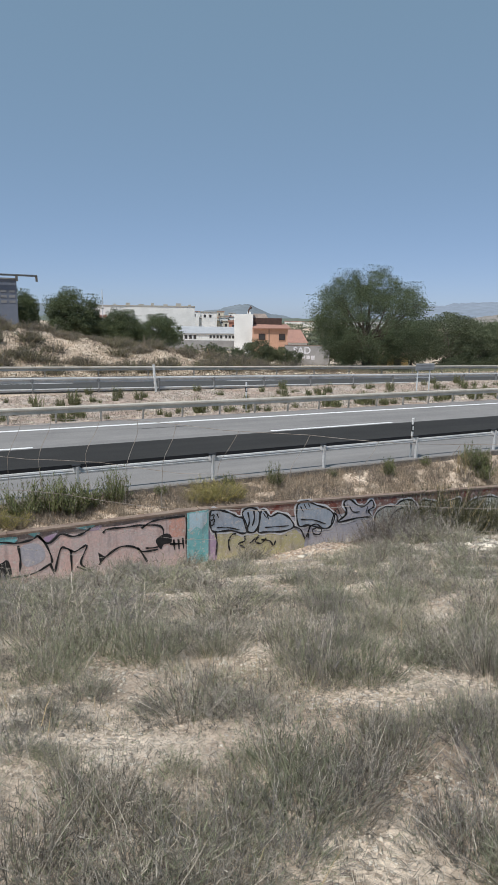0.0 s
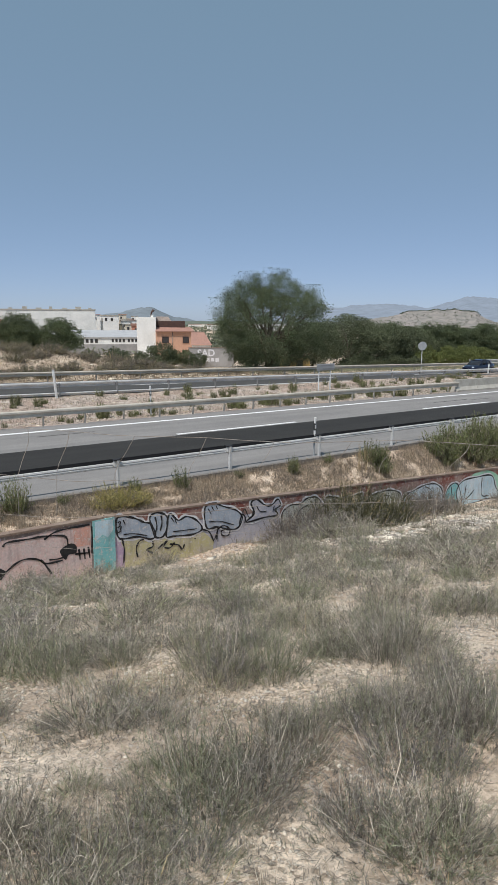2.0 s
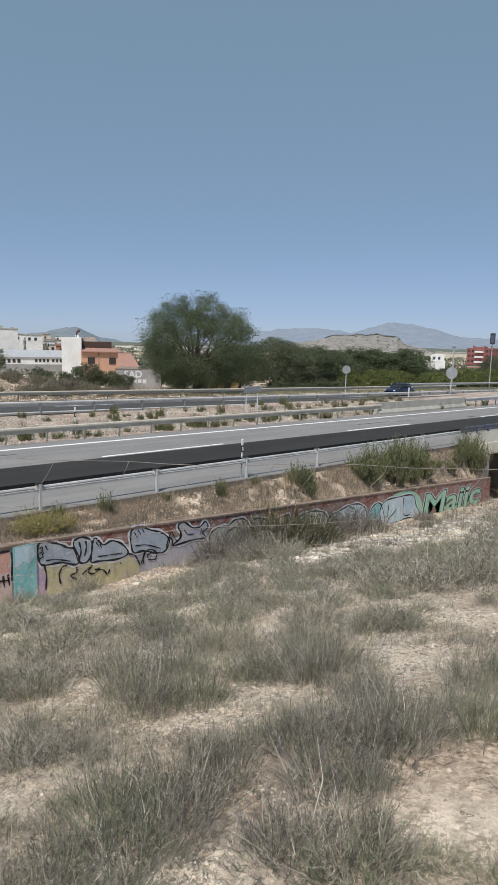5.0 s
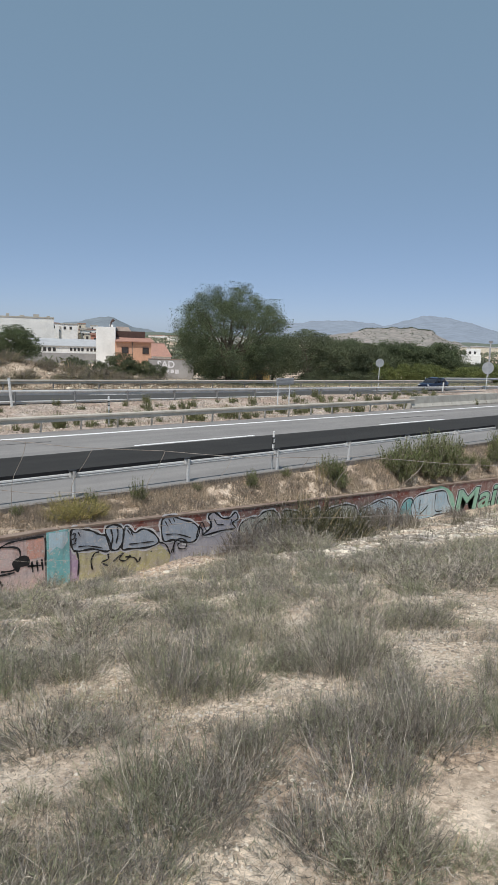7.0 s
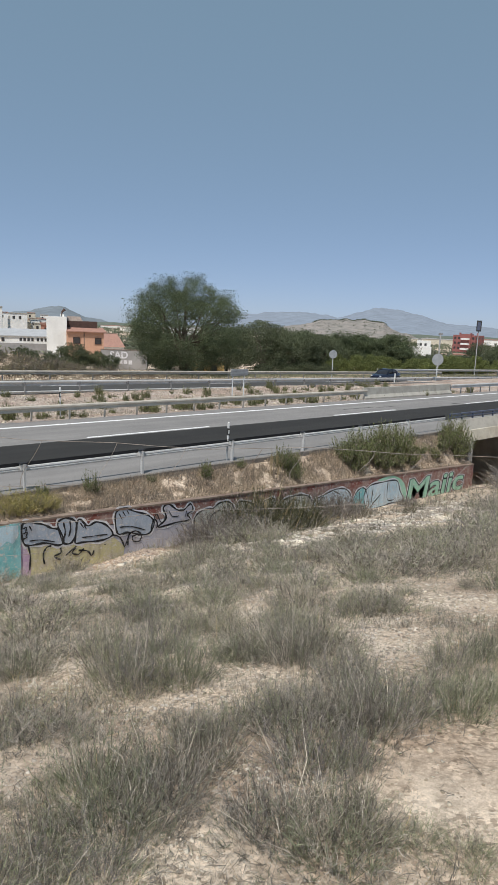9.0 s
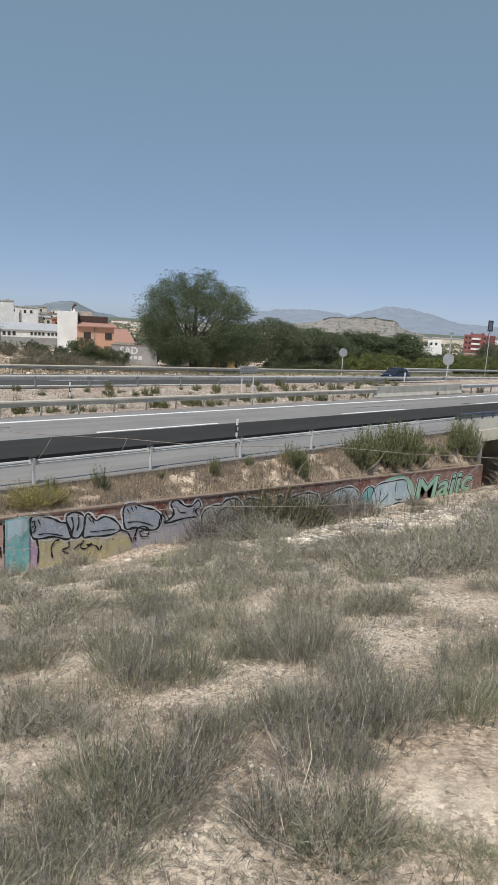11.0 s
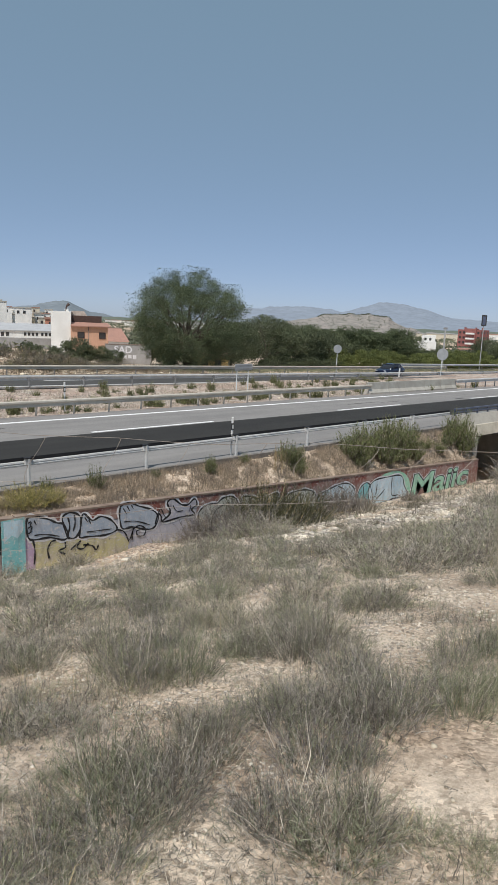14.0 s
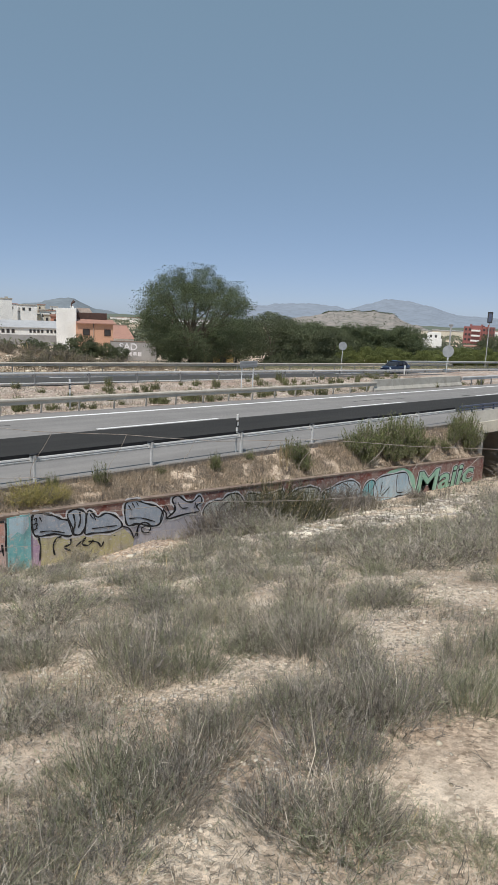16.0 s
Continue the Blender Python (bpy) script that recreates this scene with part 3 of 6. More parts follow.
SPRAY_LAVENDER = worn("lavender_spray_paint", (0.42, 0.42, 0.49), (0.52, 0.50, 0.53), 0.75, scale=2, flaked=(0.60, 0.56, 0.53))
SPRAY_PURPLE = worn("mauve_spray_paint", (0.42, 0.28, 0.44), (0.52, 0.42, 0.5), 0.75, scale=2, flaked=(0.60, 0.56, 0.53))
SPRAY_CREAM = worn("cream_spray_paint", (0.60, 0.60, 0.54), (0.48, 0.50, 0.44), 0.75, scale=1.5, flaked=(0.60, 0.56, 0.53))
SPRAY_ICE = worn("ice_blue_spray_paint", (0.46, 0.62, 0.70), (0.70, 0.78, 0.82), 0.7, scale=1.3, flaked=(0.60, 0.56, 0.53))
SPRAY_TEAL = worn("teal_spray_paint", (0.16, 0.46, 0.48), (0.32, 0.56, 0.58), 0.7, scale=2, flaked=(0.60, 0.56, 0.53))
SPRAY_MINT = worn("mint_spray_paint", (0.28, 0.56, 0.40), (0.40, 0.64, 0.50), 0.7, scale=2, flaked=(0.60, 0.56, 0.53))
BARE_PLASTER = worn("stained_plaster", (0.30, 0.245, 0.225), (0.19, 0.15, 0.14), 0.9, scale=1.8, flaked=(0.50, 0.46, 0.43))

# the taller pink stretch
paint_fill("plaster_patch", [(-11.9, -0.30), (6.45, -0.30), (6.45, -1.75), (-11.9, -1.75)], BARE_PLASTER, 1, False)
PINK_TOP = [(-6.0, -0.5), (1.83, -0.44), (2.18, -0.49), (2.54, -0.45), (2.68, -0.40), (2.9, -0.60), (3.19, -0.42), (3.71, -0.47), (3.91, -0.37), (4.67, -0.40), (5.19, -0.36), (6.4, -0.36)]
for (a, h), (b, g) in zip(PINK_TOP[:-1], PINK_TOP[1:]):
    paint_fill("pink_field", [(a, h), (b, g), (b, -1.75), (a, -1.75)], SPRAY_PINK, 2, False)
paint_fill("teal_patch", [(1.5, -0.29), (1.84, -0.31), (2.21, -0.35), (2.09, -0.48), (1.5, -0.44)], SPRAY_TEAL, 3)
paint_fill("teal_patch", [(2.44, -0.28), (2.71, -0.30), (2.63, -0.41)], SPRAY_TEAL, 3)
paint_fill("teal_patch", [(3.53, -0.29), (3.67, -0.26), (4.05, -0.27), (3.82, -0.39)], SPRAY_TEAL, 3)
paint_fill("mauve_patch", [(2.8, -0.45), (3.12, -0.37), (2.9, -0.56)], SPRAY_PURPLE, 3.5)
paint_fill("mauve_patch", [(3.79, -0.41), (4.16, -0.32), (4.11, -0.43)], SPRAY_PURPLE, 3.5)
paint_fill("pale_patch", [(2.28, -0.6), (2.6, -0.55), (2.8, -0.75), (2.75, -1.0), (2.4, -1.1), (2.27, -0.9)], SPRAY_LAVENDER, 3)
paint_fill("salmon_patch", [(5.93, -0.40), (6.38, -0.40), (6.38, -0.92), (5.95, -0.90)], SPRAY_ORANGE, 3, False)
paint_fill("dark_letter", [(5.57, -0.92), (5.82, -0.78), (5.99, -0.85), (5.99, -1.05), (5.79, -1.06), (5.7, -1.18)], SPRAY_BLACK, 4)
paint_fill("dark_letter", [(1.4, -0.95), (1.81, -0.92), (1.94, -0.86), (2.01, -0.95), (2.0, -1.28), (1.4, -1.3)], SPRAY_BLACK, 4)
paint_fill("dark_letter", [(4.07, -1.01), (4.26, -1.16), (4.11, -1.35)], SPRAY_BLACK, 4, False)
for pts in ([(1.2, -0.40), (1.84, -0.42), (2.18, -0.49), (2.54, -0.45), (2.68, -0.39), (2.85, -0.64), (2.96, -1.01), (2.9, -1.12), (2.5, -1.29), (2.05, -1.31), (1.2, -1.31)],
            [(2.22, -0.55), (2.25, -0.9), (2.22, -1.19)], [(2.68, -0.39), (2.9, -0.6), (3.19, -0.42), (3.47, -0.51), (3.71, -0.47), (3.91, -0.36)], [(2.92, -1.11), (3.0, -1.38)],
            [(3.02, -1.33), (3.17, -0.79), (3.32, -0.79), (3.5, -0.9), (3.8, -0.79), (3.64, -1.21), (3.88, -1.46), (3.54, -1.29)], [(3.41, -0.83), (3.42, -1.4)],
            [(4.21, -0.54), (4.31, -0.45), (4.77, -0.46), (5.24, -0.47), (5.75, -0.6), (5.67, -1.07), (5.29, -1.09)], [(4.09, -1.34), (4.26, -1.15), (4.65, -0.95), (5.07, -1.06), (5.33, -1.46)],
            [(5.07, -1.04), (5.23, -1.17), (5.63, -1.17)], [(5.19, -0.55), (5.43, -0.42), (5.73, -0.38), (6.38, -0.38)], [(6.42, -0.42), (6.43, -0.7), (6.4, -1.15)],
            [(5.95, -1.08), (6.34, -1.12)], [(6.06, -0.97), (6.08, -1.25)], [(6.19, -0.97), (6.21, -1.26)], [(6.31, -0.96), (6.34, -1.26)]):
    paint_line("black_line", pts, 0.045, SPRAY_BLACK, 5)
# teal panel and what follows it
box("pilaster", 6.45, 7.05, 14.965, 15.0, -2.2, road_z(6.7, -0.29), SPRAY_TEAL, retaining, label="teal painted pilaster")
paint_fill("pale_splash", [(6.5, -0.32), (7.0, -0.34), (7.0, -0.62), (6.85, -0.8), (6.7, -0.7), (6.5, -0.85)], SPRAY_ICE, 12.5, False)
paint_fill("lavender_patch", [(7.055, -0.75), (7.2, -0.97), (7.34, -1.3), (7.3, -1.9), (7.055, -1.9)], SPRAY_PURPLE, 2.5, False)
paint_fill("grey_wash", [(7.1, -0.52), (7.9, -0.62), (9.0, -0.78), (11.0, -0.95), (12.7, -1.0), (12.7, -1.9), (7.1, -1.9)], SPRAY_LAVENDER, 1, False)
paint_fill("yellow_field", [(7.2, -0.9), (7.72, -0.94), (8.16, -1.05), (8.85, -1.1), (9.42, -1.2), (9.8, -1.19), (10.19, -1.57), (10.1, -1.95), (7.2, -1.95)], SPRAY_YELLOW, 2, False)
BUBBLES = [
    (SPRAY_GREY, [(7.14, -0.33), (7.38, -0.34), (7.7, -0.46), (7.91, -0.59), (8.13, -0.68), (8.25, -1.0), (8.12, -1.1), (7.72, -0.96), (7.3, -0.94), (7.15, -0.86), (7.1, -0.59)]),
    (SPRAY_GREY, [(8.65, -0.62), (8.74, -0.49), (8.98, -0.72), (9.26, -0.66), (9.59, -0.83), (9.77, -1.12), (9.42, -1.22), (8.85, -1.16), (8.6, -1.13), (8.62, -0.87)]),
    (SPRAY_GREY, [(8.1, -0.47), (8.34, -0.39), (8.61, -0.54), (8.62, -0.85), (8.48, -1.1), (8.25, -1.06), (8.14, -0.74)]),
    (SPRAY_GREY, [(9.89, -0.49), (10.19, -0.41), (10.5, -0.56), (11.0, -0.77), (11.21, -1.03), (11.06, -1.31), (10.73, -1.31), (10.28, -1.15), (9.97, -1.15), (9.87, -0.87)]),
    (SPRAY_LAVENDER, [(11.54, -0.64), (11.76, -0.55), (12.06, -0.76), (12.32, -0.83), (12.6, -0.67), (12.7, -0.88), (12.49, -0.99), (12.6, -1.18), (12.07, -1.17), (11.36, -1.2), (11.67, -0.97)]),
    (SPRAY_CREAM, [(12.77, -1.36), (12.83, -1.1), (13.16, -0.95), (13.54, -0.97), (13.83, -0.83), (14.21, -0.85), (14.45, -1.04), (14.58, -1.49), (13.87, -1.9), (12.9, -1.85)]),
    (SPRAY_CREAM, [(14.62, -1.6), (14.66, -0.99), (15.0, -0.96), (15.41, -1.09), (15.83, -1.1), (16.41, -1.06), (16.49, -1.41), (16.36, -1.9), (15.45, -2.0)]),
    (SPRAY_CREAM, [(16.65, -1.7), (16.86, -1.26), (17.47, -1.14), (18.11, -1.19), (18.52, -1.43), (18.49, -1.95), (17.52, -2.1)]),
    (SPRAY_ICE, [(18.66, -1.54), (19.29, -1.36), (19.98, -1.24), (20.61, -1.30), (21.02, -1.62), (21.0, -2.14), (20.08, -2.25), (19.0, -2.1)]),
    (SPRAY_TEAL, [(21.24, -2.3), (21.33, -1.66), (21.78, -1.42), (22.12, -1.63), (22.29, -2.34)]),
    (SPRAY_ICE, [(21.98, -1.81), (22.34, -1.42), (23.33, -1.38), (24.4, -1.45), (24.74, -1.96), (25.06, -2.45), (23.91, -2.42), (23.39, -2.47), (22.29, -2.39)]),
]
paint_fill("mint_patch", [(22.9, -1.36), (23.6, -1.18), (24.3, -1.24), (25.0, -1.6), (25.3, -2.2), (25.15, -2.6), (23.5, -2.4)], SPRAY_MINT, 2)
paint_fill("ice_patch", [(12.8, -1.5), (16.4, -1.6), (18.6, -1.7), (18.6, -2.2), (12.8, -2.0)], SPRAY_ICE, 1, False)
for n, (colour, pts) in enumerate(BUBBLES):
    paint_line("white_outline", pts, 0.15, SPRAY_WHITE, 3 + 0.05 * n, True)
    paint_fill("bubble", pts, colour, 4 + 0.05 * n)
    paint_line("black_outline", pts, 0.05, SPRAY_BLACK, 5 + 0.05 * n, True)
for pts in ([(7.7, -1.53), (7.66, -1.28), (7.76, -1.09), (7.9, -1.07)], [(8.16, -1.17), (8.16, -1.32), (7.97, -1.38), (8.16, -1.51)], [(8.32, -1.42), (8.62, -1.23), (8.5, -1.39), (8.69, -1.47), (8.85, -1.34)], [(8.69, -1.36), (8.97, -1.44), (9.09, -1.59), (9.17, -1.46)],
            [(7.26, -0.94), (7.31, -1.24), (7.28, -1.6)], [(9.76, -1.13), (10.01, -1.25), (10.17, -1.57)], [(10.1, -1.17), (10.32, -1.2), (10.19, -1.54)], [(10.28, -1.54), (10.32, -1.24), (10.55, -1.16), (10.75, -1.32), (10.68, -1.49), (10.47, -1.44), (10.44, -1.31), (10.56, -1.29)],
            [(11.1, -1.23), (11.19, -0.92), (11.33, -1.05), (11.31, -1.21)], [(8.25, -0.5), (8.3, -0.75), (8.26, -0.95)], [(8.44, -0.48), (8.46, -0.7), (8.4, -0.92)],
            [(13.3, -1.6), (13.5, -1.2), (13.9, -1.05)], [(14.2, -0.9), (14.25, -1.2), (14.5, -1.5)], [(15.1, -1.0), (15.1, -1.3), (15.5, -1.2)], [(15.9, -1.12), (15.95, -1.5)],
            [(19.9, -1.3), (20.3, -1.5), (20.2, -1.9), (19.6, -2.0)], [(21.6, -1.55), (21.7, -2.0), (21.9, -2.2)], [(22.6, -1.6), (22.6, -2.2), (23.2, -1.9)], [(23.7, -1.45), (23.75, -2.2), (24.3, -2.3)]):
    paint_line("black_line", pts, 0.042, SPRAY_BLACK, 6.5)

for pts in ([(7.14, -0.47), (7.22, -0.44), (7.2, -0.56)], [(7.13, -0.6), (7.24, -0.57), (7.2, -0.7)], [(7.14, -0.74), (7.25, -0.7)], [(7.3, -0.42), (7.36, -0.55)], [(8.75, -0.6), (8.85, -0.75)], [(8.87, -0.68), (8.93, -0.8)],
            [(9.98, -0.55), (10.08, -0.72)], [(10.1, -0.5), (10.2, -0.66)], [(10.25, -0.5), (10.32, -0.62)], [(10.0, -0.95), (10.4, -1.0), (10.9, -1.2)], [(7.3, -0.82), (7.6, -0.85), (8.0, -0.98)], [(8.8, -1.02), (9.2, -1.05), (9.6, -1.08)], [(9.5, -1.35), (9.55, -1.37)],
            [(11.75, -0.75), (11.9, -0.95), (12.15, -0.98)], [(12.45, -0.85), (12.4, -1.05)], [(11.2, -0.9), (11.3, -0.78), (11.42, -1.0), (11.5, -1.1)], [(16.95, -1.4), (17.4, -1.3), (17.9, -1.35)]):
    paint_line("thin_line", pts, 0.03, SPRAY_BLACK, 7.2)


def lettering(name, body, size, mat, grow, m, parent, extrude=0.001):
    """Words in the built-in font as a mesh."""
    cu = bpy.data.curves.new(name, "FONT")
    cu.body, cu.size, cu.offset, cu.extrude = body, size, grow, extrude
    ob = bpy.data.objects.new(name, cu)
    me = bpy.data.meshes.new_from_object(ob)
    bpy.data.objects.remove(ob)
    me.materials.clear()
    me.materials.append(mat)
    me.transform(m)
    return put(name, me, parent)


slant = Matrix(((1, 0.22, 0, 0), (-0.028, 1, 0, 0), (0, 0, 1, 0), (0, 0, 0, 1)))
turned = pose(0, 0, 0, 90, 0, 0)
grown = Matrix.Diagonal((2.08, 1.16, 1.0, 1))
for mat, grow, layer in ((SPRAY_WHITE, 0.085, 3), (SPRAY_BLACK, 0.06, 4), (SPRAY_MINT, 0.022, 5)):
    base = Matrix.Translation((25.2, 15.0 - 0.003 * layer, road_z(25.2, -2.58))) @ turned @ slant @ grown
    lettering("letters", "Maiic", 1.25, mat, grow, base, retaining)

# ---- trees ----
LEAF_TREE = plant("grey_green_leaves", (0.074, 0.103, 0.058), (0.192, 0.228, 0.134), 0.7, 0.35, 0.5)
LEAF_PINE = plant("dark_pine_needles", (0.066, 0.09, 0.05), (0.155, 0.188, 0.105), 0.75, 0.25, 0.4)
LEAF_DARK = plant("dark_olive_leaves", (0.07, 0.09, 0.055), (0.165, 0.19, 0.115), 0.75, 0.25, 0.3)
LEAF_BRIGHT = plant("bright_green_leaves", (0.11, 0.14, 0.05), (0.22, 0.25, 0.095), 0.7, 0.3, 0.5)
NEEDLE_GREEN = plant("broom_green", (0.115, 0.14, 0.062), (0.265, 0.29, 0.14), 0.75, 0.3, 1.5)
SHRUB_DRY = plant("dry_shrub", (0.17, 0.145, 0.12), (0.36, 0.315, 0.26), 0.85, 0.15, 1.2)
SHRUB_OLIVE = plant("olive_shrub", (0.13, 0.125, 0.08), (0.27, 0.255, 0.165), 0.85, 0.2, 1.2)
YELLOW_HERB = plant("yellow_green_herb", (0.25, 0.23, 0.085), (0.52, 0.46, 0.20), 0.8, 0.25, 2)
GRASS_GREY = plant("grey_dead_grass", (0.208, 0.190, 0.160), (0.455, 0.418, 0.355), 0.85, 0.3, 1.1)
GRASS_OLIVE = plant("olive_grass", (0.155, 0.162, 0.11), (0.365, 0.37, 0.265), 0.85, 0.35, 1.1)
GRASS_STRAW = plant("straw", (0.38, 0.29, 0.16), (0.62, 0.50, 0.31), 0.85, 0.3, 1.5)


def crown_points(rng, n, clumps, radii, base_flat, spread, hollow=0.55):
    """Leaf places in clumps that fill the outer part of a flattened dome."""
    d = rng.normal(size=(clumps, 3))
    d /= np.linalg.norm(d, axis=1)[:, None]
    r = hollow + (1 - hollow) * rng.random(clumps) ** 0.6
    c = d * r[:, None]
    c[:, 2] = np.where(c[:, 2] < 0, c[:, 2] * base_flat, c[:, 2])
    lump = 0.85 + 0.3 * value_noise(d[:, 0] * 2.2 + 9, d[:, 1] * 2.2 + d[:, 2] * 1.7 + 5, 11)
    c = c * lump[:, None] * np.array(radii)
    pick = rng.integers(0, clumps, n)
    size = spread * (0.6 + 0.8 * rng.random(clumps))
    off = np.clip(rng.normal(size=(n, 3)), -1.25, 1.25) * size[pick][:, None]
    off[:, 2] *= 0.7
    return c, c[pick] + off


def tree_parts(seed, radii, centre_h, n, clumps, leaf, mat, trunk_r, spread, base_flat=0.8, limbs=14, stems=1, hollow=0.55, droop=0.0):
    """Meshes of a trunk with limbs, and of a crown, standing at the origin."""
    rng = np.random.default_rng(seed)
    c, pts = crown_points(rng, n, clumps, radii, base_flat, spread, hollow)
    pts[:, 2] += centre_h
    pts[:, 2] = np.maximum(pts[:, 2], 0.15 + 0.3 * rng.random(n))
    v, t = leaves(rng, pts, leaf * (0.6 + 0.8 * rng.random(n)), droop)
    crown = fast_mesh("crown", v, t, [mat])
    vs, fs = [], []
    order = rng.permutation(clumps)[:limbs]
    for st in range(stems):
        lean = rng.normal(size=2) * 0.25 * trunk_r * 6 * (stems > 1)
        fork = np.array([lean[0], lean[1], centre_h * 0.38])
        a, b = tube([(lean[0] * 0.2, lean[1] * 0.2, -0.3), fork * 0.5, fork], [trunk_r * 1.25, trunk_r, trunk_r * 0.8], 8)
        fs += [tuple(i + len(vs) for i in f) for f in b]
        vs += a
        for k2 in order[st::stems]:
            end = c[k2] + np.array([0, 0, centre_h])
            m1 = fork + (end - fork) * 0.35 + np.array([0, 0, 0.12 * centre_h]) + rng.normal(size=3) * 0.05 * centre_h
            m2 = fork + (end - fork) * 0.7 + np.array([0, 0, 0.08 * centre_h]) + rng.normal(size=3) * 0.05 * centre_h
            a, b = tube([fork, m1, m2, end], [trunk_r * 0.5, trunk_r * 0.32, trunk_r * 0.18, trunk_r * 0.05], 5)
            fs += [tuple(i + len(vs) for i in f) for f in b]
            vs += a
    return poly_mesh("trunk", vs, fs, BARK, False), crown


def tree(meshes, s, u, label, category="tree", group="", scale=(1, 1, 1), turn=0.0, name="tree", sink=0.0):
    z = gz(s, u) - sink
    ob = thing(name, label, category, group, m=pose(s, u, z, 0, 0, turn) @ Matrix.Diagonal((*scale, 1)))
    put("trunk", meshes[0], ob)
    put("crown", meshes[1], ob)
    return ob


big = tree_parts(21, (6.6, 6.5, 5.5), 5.35, 135000, 620, 0.135, LEAF_TREE, 0.30, 0.58, 0.9, 60, 3, 0.5)
tree(big, 47.5, 58.3, "large round grey-green broadleaf tree beyond the guard rail", turn=20)
broad = [tree_parts(31 + n, (4.6, 4.4, 3.6), 3.7, 26000, 190, 0.19, LEAF_DARK, 0.2, 0.5, 0.85, 16, 2) for n in range(2)]
for n, (s, u, k, h) in enumerate([(66, 71, 0.95, 0.95), (73, 70.5, 1.15, 1.12), (80, 70, 1.1, 1.02), (86, 69, 0.9, 0.9), (61, 73, 0.7, 0.75)]):
    tree(broad[n % 2], s, u, "dense dark green broadleaf tree beside the motorway", group="trees beside the motorway", scale=(k, k, h), turn=70 * n)
pines = [tree_parts(41 + n, (3.4, 3.3, 3.1), 3.9, 30000, 170, 0.2, LEAF_PINE, 0.2, 0.55, 0.75, 10, 1, 0.3) for n in range(3)]
for n, (s, u, k, h) in enumerate([(20.3, 82.5, 0.95, 1.0), (26.3, 80.8, 0.72, 0.78), (30.8, 79.2, 0.78, 0.74), (14.6, 82, 0.6, 0.8), (11.5, 80, 0.7, 0.85), (23.4, 82.8, 0.42, 0.7), (24.6, 81.5, 0.5, 0.6), (28.6, 80, 0.45, 0.55)]):
    tree(pines[n % 3], s, u, "round dark pine tree on top of the bank", group="pines on the bank", scale=(k, k, h), turn=55 * n, sink=0.4)
rng = np.random.default_rng(77)
for n in range(17):
    f = n / 16 * 0.7
    s, u = 98 + 16 * f + rng.normal() * 2, 86 - 24 * f + rng.normal() * 2
    k = 1.0 + 0.3 * rng.random()
    tree(pines[n % 3], s, u, "dark green pine in a row beyond the motorway", group="pines beyond the motorway", scale=(k, k, 0.88 + 0.18 * rng.random()), turn=40 * n)
for n in range(12):
    s, u = 128 + 9 * n + rng.normal() * 3, 72 - 0.6 * n + rng.normal() * 4
    k = 0.95 + 0.3 * rng.random()
    tree(broad[n % 2], s, u, "olive green tree on the far slope", group="trees on the far slope", scale=(k, k, 0.42 + 0.14 * rng.random()), turn=40 * n)
for n in range(15):
    s, u = 117 + 0.85 * n + rng.normal() * 1.5, 75 - 1.25 * n + rng.normal() * 0.8
    k = 0.5 + 0.22 * rng.random()
    h = 0.42 + 0.14 * rng.random() + (0.42 if n > 11 else 0.0)
    tree(broad[n % 2], s, u, "small olive green tree below the white building", group="small trees below the white building", scale=(k, k, h), turn=65 * n)
bright = tree_parts(51, (2.3, 2.2, 1.3), 1.2, 9000, 80, 0.18, LEAF_BRIGHT, 0.06, 0.32, 0.8, 6)
for n in range(15):
    s, u = 86 + 2.6 * n + rng.normal(), 67 - 0.9 * n + rng.normal() * 0.8
    k = 0.8 + 0.4 * rng.random()
    tree(bright, s, u, "bright green leafy bush below the pines", "bush", "bright bushes below the pines", (k, k, 0.9 + 0.4 * rng.random()), 50 * n, "bush", -0.3)
low = tree_parts(52, (2.0, 2.0, 1.6), 1.5, 12000, 110, 0.16, LEAF_DARK, 0.07, 0.3, 0.85, 6, 1, 0.25)
for n, (s, u, k) in enumerate([(38.5, 88, 0.75), (42, 86, 0.9), (45.5, 85, 0.8), (48.5, 84, 1.15), (51, 82.5, 0.85), (34, 88, 0.6), (53, 82, 0.7), (62.5, 86.5, 0.9), (64.8, 84, 1.0)]):
    tree(low, s, u, "dark green bush below the town houses", "bush", "bushes below the town", (k, k, k * 1.1), 60 * n, "bush", 0.1)
for n, (s, u, k) in enumerate([(69.5, 67.2, 0.7), (72.8, 66.8, 0.85), (76, 66.4, 0.75), (79, 66, 0.85), (82, 65.5, 0.8)]):
    tree(low, s, u, "dark green bush below the broadleaf trees", "bush", "bushes below the broadleaf trees", (k * 1.2, k, k * 0.85), 75 * n, "bush", 0.1)


